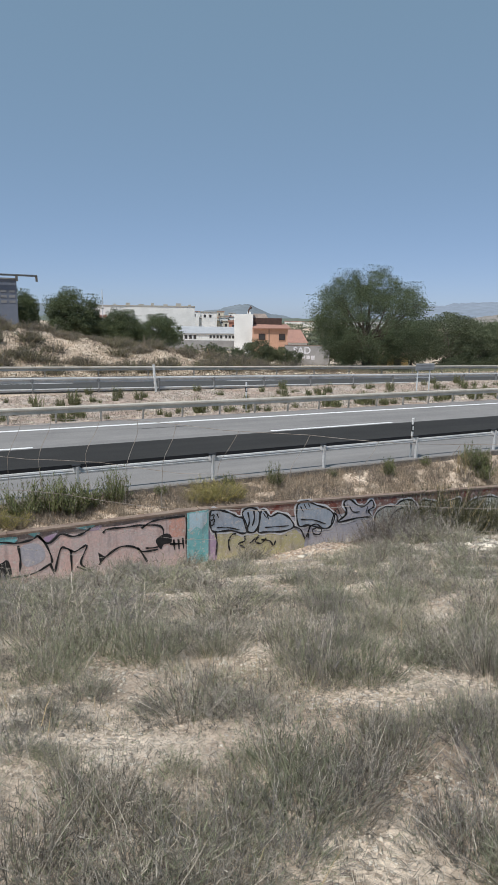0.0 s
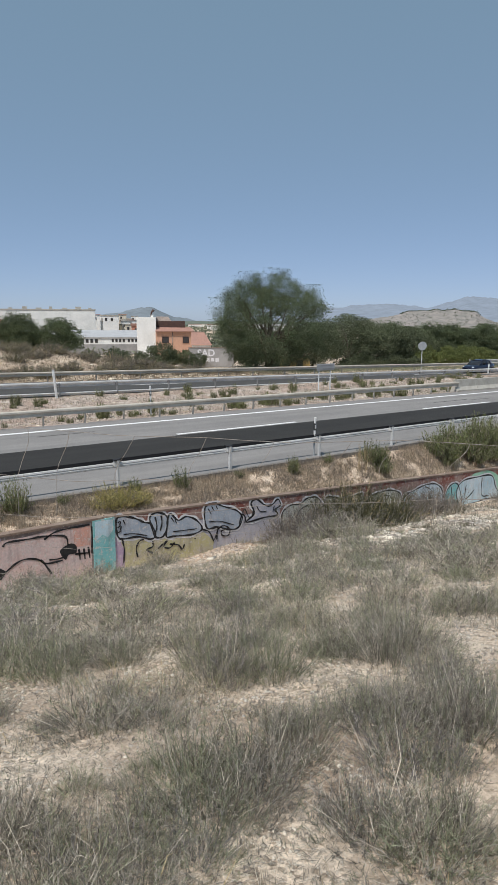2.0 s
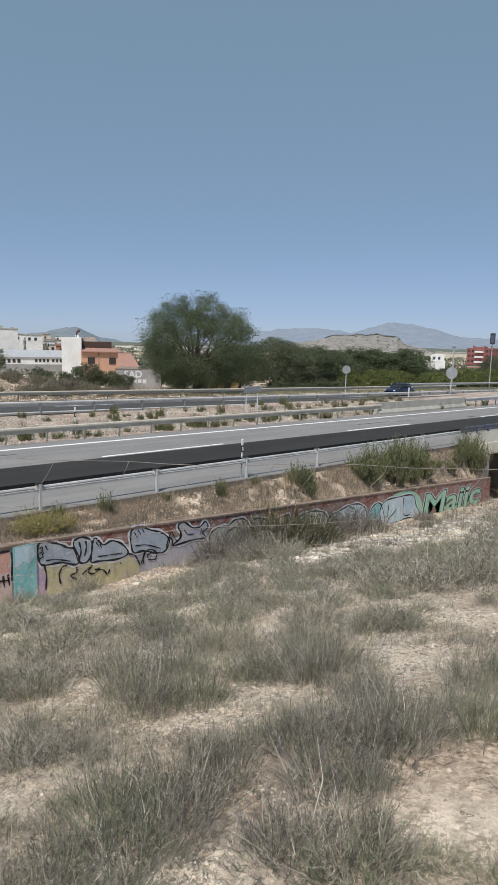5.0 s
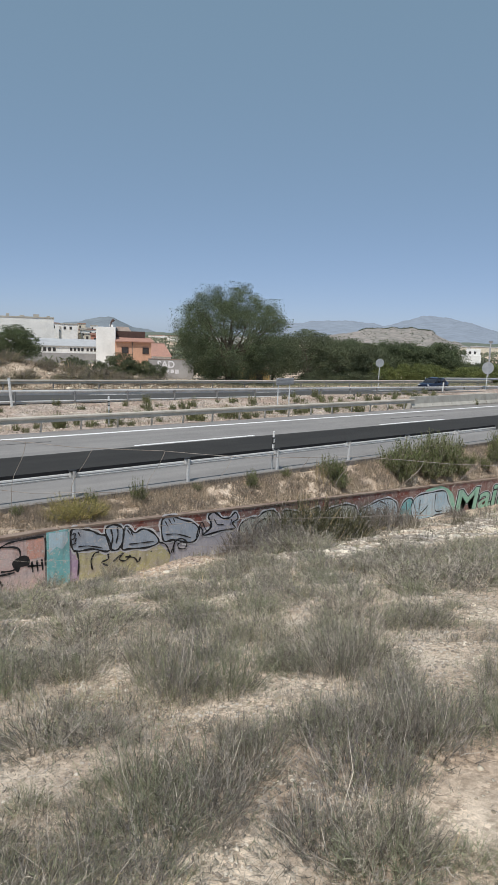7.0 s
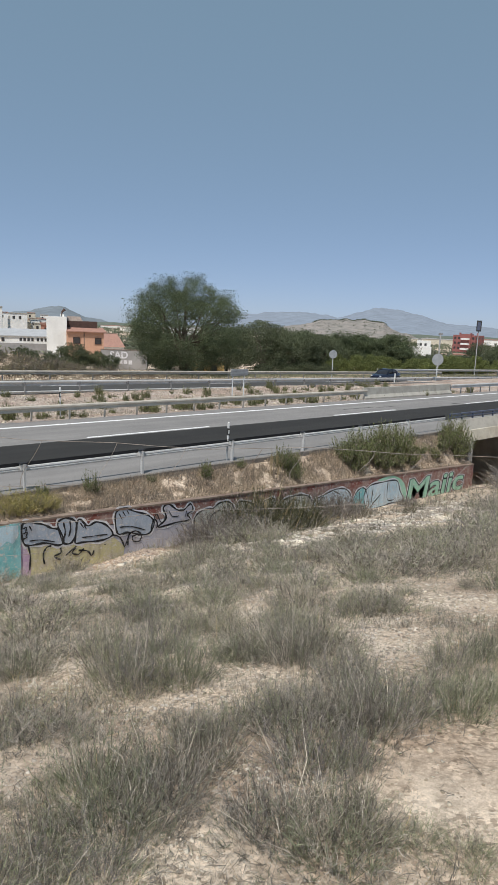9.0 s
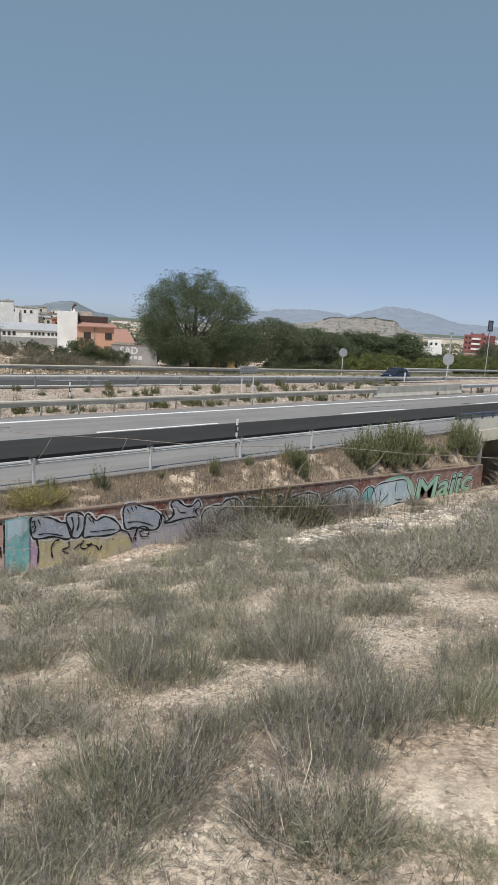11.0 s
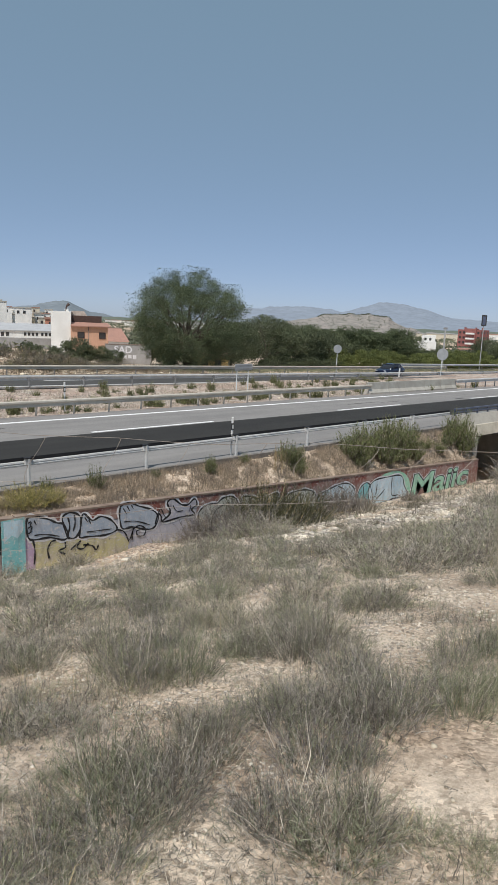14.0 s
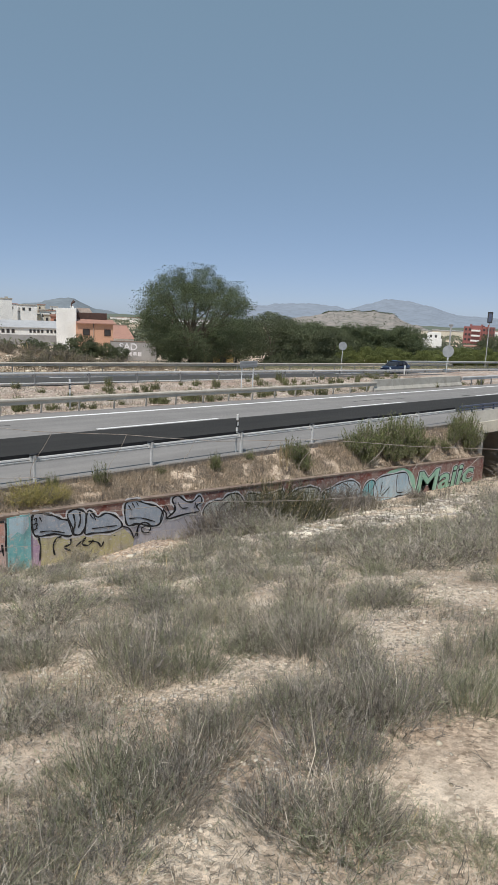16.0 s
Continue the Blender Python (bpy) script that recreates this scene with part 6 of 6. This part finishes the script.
put("awning", poly_mesh("awning", v, [(0, 1, 2, 3), (4, 7, 6, 5), (3, 2, 6, 7), (1, 5, 6, 2), (0, 3, 7, 4), (0, 4, 5, 1)], worn("faded_canvas", (0.45, 0.38, 0.33), (0.3, 0.25, 0.22))), house)
box("chimney", -5.4, -4.6, 3, 3.8, 4.7, 5.3, WHITE_WALL, house)
tube_part("aerial", [(-5.2, 2, 4.7), (-5.0, 2, 5.8), (-4.4, 2, 6.4)], [0.08, 0.2, 0.35], DARK_WOOD, house, 6)
window(house, -1.9, -0.9, 1.3, 1.2)
window(house, 2.7, -0.9, 1.2, 1.2)
tube_part("downpipe", [(-0.3, -0.1, -7), (-0.3, -0.1, 1.6)], 0.08, COPING, house, 6)

small = thing("house", "small house with a terracotta roof behind the trees", "house", m=facing(73.5, 114, 0))
box("wall", -1.0, 3.0, 0, 6, -7, -0.9, WHITE_WALL, small)
v = [(-1.1, -0.4, -0.9), (3.2, -0.4, -0.9), (3.2, 6, -0.9), (-1.1, 6, -0.9), (-1.1, 4, 1.7), (1.6, 4, 1.7)]
put("roof", poly_mesh("roof", v, [(0, 1, 5, 4), (1, 2, 5), (2, 3, 4, 5), (3, 0, 4), (0, 3, 2, 1)], TERRACOTTA), small)
box("ridge", -1.1, 1.6, 3.9, 4.1, 1.65, 1.8, COPING, small)

garden = thing("wall_garden", "grey block wall with white painted letters", "wall", kind="structure", m=facing(58.3, 87.3, 0))
box("wall_body", -3.0, 4.2, 0, 0.3, -5, -0.1, GREY_WALL, garden)
box("coping", -3.05, 4.25, -0.04, 0.34, -0.1, 0.02, COPING, garden)
lettering("letters", "SAD", 1.5, SPRAY_WHITE, 0.035, Matrix.Translation((-1.6, -0.01, -1.35)) @ turned, garden)
for n in range(5):
    box("paint_mark", -1.7 + 0.75 * n, -1.15 + 0.75 * n, -0.012, 0.0, -2.3 + 0.1 * (n % 2), -1.65, SPRAY_WHITE, garden)

# long low works building
works = thing("warehouse", "long low white industrial building with a grey roof", "warehouse", m=facing(75.2, 153.5, 0))
box("wall", -15, 9, 0, 14, -8, -0.25, WHITE_WALL, works)
v = [(-15, -0.2, -0.25), (9.2, -0.2, -0.25), (7.2, 7, 1.35), (-14, 7, 1.35), (-15, 14, -0.25), (9.2, 14, -0.25)]
put("roof", poly_mesh("roof", v, [(0, 1, 2, 3), (3, 2, 5, 4), (1, 5, 2), (0, 3, 4), (0, 4, 5, 1)], GREY_ROOF), works)
box("gutter", -15.1, 9.2, -0.3, -0.1, -0.4, -0.22, GREY_ROOF, works)
rng = np.random.default_rng(12)
for n in range(6):
    box("letter_bar", -11.5 + 1.15 * n, -10.8 + 1.15 * n, -0.06, 0, -1.7, -0.75, WINDOW, works)
for n in range(11):
    x = -1.6 + 0.92 * n + (0.35 if n > 3 else 0)
    box("letter_bar", x, x + 0.55, -0.06, 0, -1.5, -0.75, WINDOW, works)
box("plinth", -15.05, 9.05, -0.05, 0, -8, -2.05, GREY_WALL, works)

hall = thing("building", "large plain white windowless building with a flat roof", "building", m=facing(76, 196, 0))
box("wall", -22.5, 11.4, 0, 20, -8, 6.7, WHITE_WALL, hall, 0.05)
box("roof_edge", -22.6, 11.5, -0.1, 20.1, 6.7, 7.1, CONCRETE, hall)
box("vent", 2.0, 2.7, -0.1, 0.1, 3.3, 4.0, WINDOW, hall)
for n in range(7):
    x = -14 + 3.9 * n
    box("roof_unit", x, x + 0.9 + 0.4 * (n % 3), 1, 2.5, 7.1, 7.5 + 0.35 * (n % 2), CONCRETE, hall)
lower = thing("building", "low cream building with a tiled roof beside the hall", "building", m=facing(56, 196, 0))
box("wall", -9, 3, 0, 12, -8, 3.2, CONCRETE_PALE, lower)
box("roof", -9.3, 3.3, -0.4, 12.3, 3.2, 4.0, TERRACOTTA, lower)
tube_part("mast", [(2, -0.6, -2), (2, -0.6, 11.5)], 0.12, SIGN_BACK, lower, 6)

rng = np.random.default_rng(31)
for n in range(26):
    f = rng.random()
    dist = rng.uniform(330, 520)
    px = 344 + 72 * f
    a = 29.14 + math.degrees(math.atan((px - 441) / 1149))
    s, u = dist * math.sin(radians(a)), dist * math.cos(radians(a))
    town = thing("town_house", "small white town house in the distance", "house", "distant town houses", m=facing(s, u, 0))
    w, h = rng.uniform(4, 8), 4.714 + dist * rng.uniform(-0.012, 0.004)
    wall_mat = WHITE_WALL if rng.random() < 0.8 else CONCRETE_PALE
    box("wall", -w / 2, w / 2, 0, 8, -14, h, wall_mat, town)
    box("roof", -w / 2 - 0.2, w / 2 + 0.2, -0.3, 8, h, h + 0.35, TERRACOTTA if rng.random() < 0.35 else CONCRETE, town)
    for j in range(int(w // 3)):
        box("window", -w / 2 + 1 + 2.8 * j, -w / 2 + 2.1 + 2.8 * j, -0.1, 0.05, h - 2.6, h - 1.2, WINDOW, town)
brick_row = thing("terrace", "terracotta brick terrace in front of the town", "house", m=facing(150, 265, 0))
box("wall", -12, 9, 0, 8, -10, 1.0, worn("pale_brick", (0.48, 0.22, 0.15), (0.4, 0.2, 0.15), scale=0.4), brick_row)
box("roof", -12.3, 9.3, -0.4, 8.3, 1.0, 1.9, TERRACOTTA, brick_row)
for n in range(6):
    box("window", -10.5 + 3.2 * n, -9.2 + 3.2 * n, -0.1, 0.1, -1.6, -0.2, WINDOW, brick_row)

yellow = thing("house", "low yellow house behind the large tree", "house", m=facing(62.7, 71.4, 0))
box("wall", -2.2, 2.4, 0, 5, -6, -0.9, YELLOW_WALL, yellow)
box("roof", -2.4, 2.6, -0.3, 5.2, -0.9, -0.6, TERRACOTTA, yellow)
window(yellow, -1.0, -2.1, 0.7, 0.7)
window(yellow, 0.9, -2.1, 0.7, 0.7)

# large hoarding with a lamp arm, half hidden by the pines
board = thing("billboard", "blue-grey sheeted billboard with a projecting lamp arm", "billboard", m=facing(9.3, 74.5, 0))
box("panel", -7, 3.4, 0, 0.5, 3.0, 8.05, HOARDING, board)
box("top_edge", -7.1, 3.5, -0.1, 0.6, 8.05, 8.2, STEEL_DARK, board)
for n in range(3):
    for j in range(3):
        box("slot", 0.9 + 0.85 * n, 1.5 + 0.85 * n, -0.04, 0, 5.6 + 0.55 * j, 5.85 + 0.55 * j, STEEL_DARK, board)
tube_part("arm", [(-7, -0.4, 8.6), (5.5, -0.4, 8.45)], 0.11, STEEL_DARK, board, 6)
for x in (3.4, 5.4):
    tube_part("lamp", [(x, -0.4, 8.5), (x + 0.05, -0.4, 7.85)], 0.12, STEEL_DARK, board, 6)
for x in (-6, -1, 3):
    tube_part("leg", [(x, 0.25, 0), (x, 0.25, 3.1)], 0.15, STEEL_DARK, board, 6)

# buildings on the right side of the valley
flats = thing("apartment_block", "red brick apartment block with white balcony bands", "apartment block", m=facing(374.5, 190, 0) @ pose(0, 0, 0, 0, 0, -25))
box("wall", -8.5, 5.5, 0, 13, -16, 3.2, BRICK_MUTED, flats)
box("stair_tower", -3.0, 3.4, -1.2, 3, -16, 3.9, BRICK_MUTED, flats)
for n in range(5):
    box("balcony", -2.4, 2.8, -2.4, -1.2, -11.6 + 3.0 * n, -10.6 + 3.0 * n, WHITE_WALL, flats)
    for x in (-7.6, -5.2, 3.9):
        box("window", x, x + 1.3, -0.1, 0.1, -11.2 + 3.0 * n, -9.9 + 3.0 * n, WINDOW, flats)
    for y in (2, 6, 10):
        box("window", 5.45, 5.6, y, y + 1.4, -11.2 + 3.0 * n, -9.9 + 3.0 * n, WINDOW, flats)
for x in (-7, 0, 4.2):
    box("chimney", x, x + 0.9, 5, 6, 3.2, 4.6, BRICK_MUTED, flats)
villa = thing("building", "white low building with a taller block behind the pines", "building", m=facing(223.5, 132.7, 0))
box("wall", -8.5, 5, 0, 8, -14, -1.4, WHITE_WALL, villa)
box("tower", -0.5, 4.6, 1, 7, -14, 1.0, WHITE_WALL, villa)
v = [(-9, -0.3, -3.6), (-9, 8, -3.6), (-5, 8, -1.6), (-5, -0.3, -1.6), (-9, -0.3, -4), (-9, 8, -4), (-5, 8, -2.0), (-5, -0.3, -2.0)]
put("ramp_roof", poly_mesh("ramp_roof", v, [(0, 3, 2, 1), (4, 5, 6, 7), (0, 1, 5, 4), (1, 2, 6, 5), (2, 3, 7, 6), (3, 0, 4, 7)], WHITE_WALL), villa)
for n in range(2):
    box("window", 0.5 + 1.8 * n, 1.3 + 1.8 * n, 0.9, 1.05, -0.9, 0.1, WINDOW, villa)
yard = thing("building", "low stone-coloured building in the valley", "building", m=facing(236, 121, 0))
box("wall", -3, 3, 0, 8, -14, -3.9, CONCRETE_PALE, yard)
box("roof", -3.3, 3.3, -0.3, 8.3, -3.9, -3.5, TERRACOTTA, yard)
totem = thing("sign_tower", "dark sign panel on a tall slim pole", "sign", m=facing(107.9, 52.6, 0))
tube_part("pole", [(0, 0.2, -4), (0, 0.2, 5.2)], 0.07, STEEL_DARK, totem, 6)
put("panel", bm_mesh("panel", box_bm(-0.42, 0.42, 0, 0.3, 5.0, 6.85, 0.03), BLACK_BAND), totem)
box("face", -0.25, 0.25, -0.03, 0.0, 5.2, 6.6, BLUE_STEEL, totem)
lamp = thing("street_lamp", "slim grey street lamp pole with a short head", "street lamp", m=facing(105, 58.1, 0))
tube_part("pole", [(0, 0, -4), (0, 0, 4.2)], 0.13, STEEL_DARK, lamp, 6)
box("head", -0.35, 0.35, -0.1, 0.1, 4.15, 4.5, STEEL_DARK, lamp)

# pale sheds scattered over the valley floor
rng = np.random.default_rng(61)
for n in range(40):
    a = radians(rng.uniform(20, 66))
    dist = rng.uniform(600, 1700)
    s, u = dist * math.sin(a), dist * math.cos(a)
    z = gz(s, u)
    shed = thing("shed", "pale shed on the valley floor", "shed", "distant sheds", m=facing(s, u, z))
    w, h = rng.uniform(8, 40), rng.uniform(4, 9)
    box("wall", -w / 2, w / 2, 0, 15, -3, h, WHITE_WALL if n % 3 else CONCRETE_PALE, shed)
    box("roof", -w / 2 - 0.5, w / 2 + 0.5, -0.5, 15.5, h, h + 0.8, GREY_ROOF if n % 2 else TERRACOTTA, shed)


# ---- hills ----
def hill_mesh(bearings, tops, dist, depth, mat, seed, rough):
    """A ridge: heights above the eye at compass bearings, at one distance."""
    vs, n, rows = [], 160, 12
    for i in range(n + 1):
        b = bearings[0] + (bearings[-1] - bearings[0]) * i / n
        h = np.interp(b, bearings, tops)
        h += rough * (value_noise(b * 1.3, 0, seed) - 0.5) + 0.4 * rough * (value_noise(b * 5, 3, seed) - 0.5)
        for j in range(rows + 1):
            f = j / rows
            d = dist - depth * (1 - f)
            g = f ** 1.15
            vs.append((d * math.sin(radians(b)), d * math.cos(radians(b)), -32 + (h + 32) * g))
    fs = [(i * (rows + 1) + j, (i + 1) * (rows + 1) + j, (i + 1) * (rows + 1) + j + 1, i * (rows + 1) + j + 1) for i in range(n) for j in range(rows)]
    return poly_mesh("ridge", vs, fs, mat, False)


# distance haze is put into these two ridge colours, paler and bluer than rock
FAR_HAZED = worn("haze_blue_mountain", (0.235, 0.272, 0.322), (0.222, 0.258, 0.308), 1.0, scale=0.004, fine=0.02, spec=0.0)
MID_HAZED = worn("haze_toned_mountain", (0.20, 0.23, 0.255), (0.165, 0.192, 0.212), 1.0, scale=0.006, fine=0.03, spec=0.0)
BEIGE_ROCK = worn("beige_scrub_hill", (0.30, 0.27, 0.25), (0.20, 0.20, 0.18), 1.0, scale=0.05, fine=0.2, spec=0.0)
GREEN_PLAIN = worn("green_plain", (0.12, 0.15, 0.125), (0.16, 0.17, 0.14), 1.0, scale=0.01, fine=0.05, spec=0.0)
put("mountain", hill_mesh([36, 41, 45, 49, 52.5, 55.4, 57.5, 61, 66, 72], [8, 55, 74, 100, 66, 132, 126, 62, 26, 8], 4200, 1500, FAR_HAZED, 5, 14))
put("mountain", hill_mesh([-10, 10, 16, 22, 24.5, 26.5, 28.2, 28.8, 29.6, 30.8, 33], [20, 44, 30, 2, 14, 26, 52, 53, 36, 8, -12], 3000, 900, MID_HAZED, 9, 8))
HILL_B, HILL_T = [42, 46.6, 48.5, 50.5, 52, 54.4, 56.3, 57.2, 59.2, 62, 66], [-14, -3, 8, 14, 19, 21, 19, 6, -8, -12, -16]
put("hill", hill_mesh(HILL_B, HILL_T, 1300, 420, BEIGE_ROCK, 13, 5))
put("plain", hill_mesh([10, 24, 36, 50, 60, 70, 80], [-6, -6, -7, -8, -8, -9, -9], 2300, 900, GREEN_PLAIN, 17, 3))


def far_scrub(name, label, mat, places, size, per, seed):
    """Many small rough crowns of leaf sprays, one at each place."""
    rng = np.random.default_rng(seed)
    k = len(places)
    own = np.repeat(np.arange(k), per)
    p = rng.normal(size=(k * per, 3)) * np.array([0.42, 0.42, 0.22]) * size[own][:, None]
    p[:, 2] = np.abs(p[:, 2]) + 0.15 * size[own]
    v, t = leaves(rng, places[own] + p, 0.42 * size[own] * (0.6 + 0.8 * rng.random(k * per)), 0.0)
    return tagged(new(name, fast_mesh(name, v, t, [mat])), label, "scrub", kind="stuff")


# leaf green lightened towards grey, the far haze being part of the colour
HAZED_SCRUB = plant("haze_grey_scrub", (0.10, 0.118, 0.088), (0.185, 0.205, 0.15), 0.95, 0.0, 0.02)
rng = np.random.default_rng(71)
n = 9000
d, a = 170 * np.exp(rng.random(n) * 2.5), np.radians(rng.uniform(18, 74, n))
s, u = d * np.sin(a), d * np.cos(a)
keep = (u > 70) & (0.6 * value_noise(s * 0.012, u * 0.012, 72) + 0.4 * value_noise(s * 0.05, u * 0.05, 73) > 0.33)
s, u, d = s[keep], u[keep], d[keep]
far_scrub("valley_scrub", "grey-green trees and scrub over the valley floor", HAZED_SCRUB, np.stack([s, u, ground_z(s, u)], 1), 1.8 + 1.6 * rng.random(len(s)) + 0.0012 * d, 16, 74)


def on_ridge(b, f, bearings, tops, dist, depth, seed, rough):
    h = np.interp(b, bearings, tops) + rough * (value_noise(b * 1.3, 0 * b, seed) - 0.5) + 0.4 * rough * (value_noise(b * 5, 0 * b + 3, seed) - 0.5)
    d = dist - depth * (1 - f)
    return np.stack([d * np.sin(np.radians(b)), d * np.cos(np.radians(b)), -32 + (h + 32) * f ** 1.15], 1)


n = 2600
b, f = rng.uniform(43, 65, n), rng.random(n) ** 0.8 * 0.97
keep = value_noise(b * 2.1, f * 9, 75) * 0.6 + value_noise(b * 6, f * 22, 76) * 0.4 > 0.47
far_scrub("hill_scrub", "dark scrub dotted over the pale hill", HAZED_SCRUB, on_ridge(b[keep], f[keep], HILL_B, HILL_T, 1300, 420, 13, 5), 1.3 + 2.2 * rng.random(int(keep.sum())) ** 2, 12, 77)
b = rng.uniform(50.3, 56.6, 150)
far_scrub("ridge_trees", "dark row of trees along the crest of the pale hill", LEAF_DARK, on_ridge(b, 0.985 + 0 * b, HILL_B, HILL_T, 1300, 420, 13, 5), 2.6 + 1.5 * rng.random(150), 12, 78)
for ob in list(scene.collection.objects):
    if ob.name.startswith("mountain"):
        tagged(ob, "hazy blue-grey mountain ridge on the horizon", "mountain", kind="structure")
    if ob.name.split(".")[0] == "hill" or ob.name.startswith("plain"):
        tagged(ob, "pale scrub-covered rise across the valley", "hill", kind="structure")


# ---- car on the far carriageway ----
PAINT, pn, pl, pb = material("dark_blue_car_paint", 0.25, 0.3, 0.5)
pb.inputs["Base Color"].default_value = (0.012, 0.018, 0.045, 1)
pb.inputs["Coat Weight"].default_value = 0.6
GLASS_DARK = worn("tinted_glass", (0.02, 0.022, 0.025), (0.025, 0.025, 0.03), 0.08, spec=0.6, relief=0.0)
RUBBER = worn("tyre_rubber", (0.02, 0.02, 0.02), (0.03, 0.03, 0.03), 0.85)
ALLOY = worn("alloy", (0.5, 0.5, 0.5), (0.4, 0.4, 0.4), 0.35, 0.8)
LAMP_GLASS = worn("lamp_glass", (0.8, 0.8, 0.8), (0.7, 0.7, 0.7), 0.15, spec=0.6)


def loft(name, rings, mat):
    """A body through cross rings of (x, half width, list of heights with width factors)."""
    bm = bmesh.new()
    rows = []
    for x, prof in rings:
        ring = [bm.verts.new((x, -y, z)) for y, z in prof] + [bm.verts.new((x, y, z)) for y, z in reversed(prof)]
        rows.append(ring)
    for a, b in zip(rows[:-1], rows[1:]):
        for j in range(len(a)):
            k2 = (j + 1) % len(a)
            bm.faces.new((a[j], b[j], b[k2], a[k2]))
    bm.faces.new(rows[0][::-1])
    bm.faces.new(rows[-1])
    return bm_mesh(name, bm, mat, False)


car = thing("car", "dark blue hatchback car on the far carriageway", "car", m=pose(68.1, 44.6, far_z(68.1)))
body = []
for x, hw, z0, z1 in [(-2.1, 0.62, 0.40, 0.62), (-2.02, 0.78, 0.28, 0.74), (-1.5, 0.87, 0.2, 0.86), (-0.9, 0.89, 0.2, 0.94), (0.5, 0.9, 0.2, 0.98), (1.5, 0.88, 0.2, 1.0), (1.95, 0.82, 0.28, 0.98), (2.08, 0.7, 0.42, 0.85)]:
    body.append((x, [(hw * 0.86, z0), (hw, z0 + 0.16), (hw, z1 - 0.14), (hw * 0.9, z1 - 0.02), (hw * 0.6, z1)]))
put("body", loft("body", body, PAINT), car)
cab = []
for x, z0, z1, w in [(-1.15, 0.88, 0.92, 0.72), (-0.35, 0.9, 1.40, 0.66), (0.35, 0.92, 1.49, 0.64), (1.2, 0.94, 1.45, 0.64), (1.85, 0.95, 1.0, 0.70)]:
    cab.append((x, [(0.82, z0), (w + 0.04, z1 - 0.06), (w - 0.08, z1)]))
put("cabin_glass", loft("cabin_glass", cab, GLASS_DARK), car)
put("roof", loft("roof", [(-0.38, [(0.66, 1.395), (0.6, 1.42)]), (0.35, [(0.66, 1.485), (0.6, 1.51)]), (1.25, [(0.66, 1.44), (0.6, 1.47)])], PAINT), car)
for y in (-1, 1):
    for a, b, r in (((-0.95, 0.80 * y, 0.95), (-0.36, 0.69 * y, 1.40), 0.03), ((0.4, 0.845 * y, 0.95), (0.42, 0.70 * y, 1.46), 0.035), ((1.35, 0.83 * y, 0.97), (1.2, 0.69 * y, 1.42), 0.06)):
        tube_part("pillar", [a, b], r, PAINT, car, 5)
    box("mirror", -0.75, -0.58, 0.88 * y - 0.09, 0.88 * y + 0.09, 0.95, 1.07, PAINT, car, 0.03)
    box("headlight", -2.06, -1.86, 0.60 * y - 0.13, 0.60 * y + 0.13, 0.62, 0.74, LAMP_GLASS, car, 0.03)
    box("tail_light", 1.96, 2.06, 0.66 * y - 0.08, 0.66 * y + 0.08, 0.72, 0.92, BRICK_MUTED, car, 0.02)
    for x in (-1.32, 1.28):
        wheel = thing("wheel", "", "")
        wheel.parent = car
        wheel.matrix_basis = pose(x, 0.80 * y, 0.31, 90, 0, 0)
        for nm, r, d, mat in (("tyre", 0.31, 0.2, RUBBER), ("rim", 0.2, 0.212, ALLOY)):
            bm = bmesh.new()
            bmesh.ops.create_cone(bm, cap_ends=True, segments=24, radius1=r, radius2=r, depth=d)
            bmesh.ops.bevel(bm, geom=[e for e in bm.edges if abs(e.verts[0].co.z - e.verts[1].co.z) < 1e-4], offset=0.02, segments=1, affect="EDGES")
            put(nm, bm_mesh(nm, bm, mat), wheel)
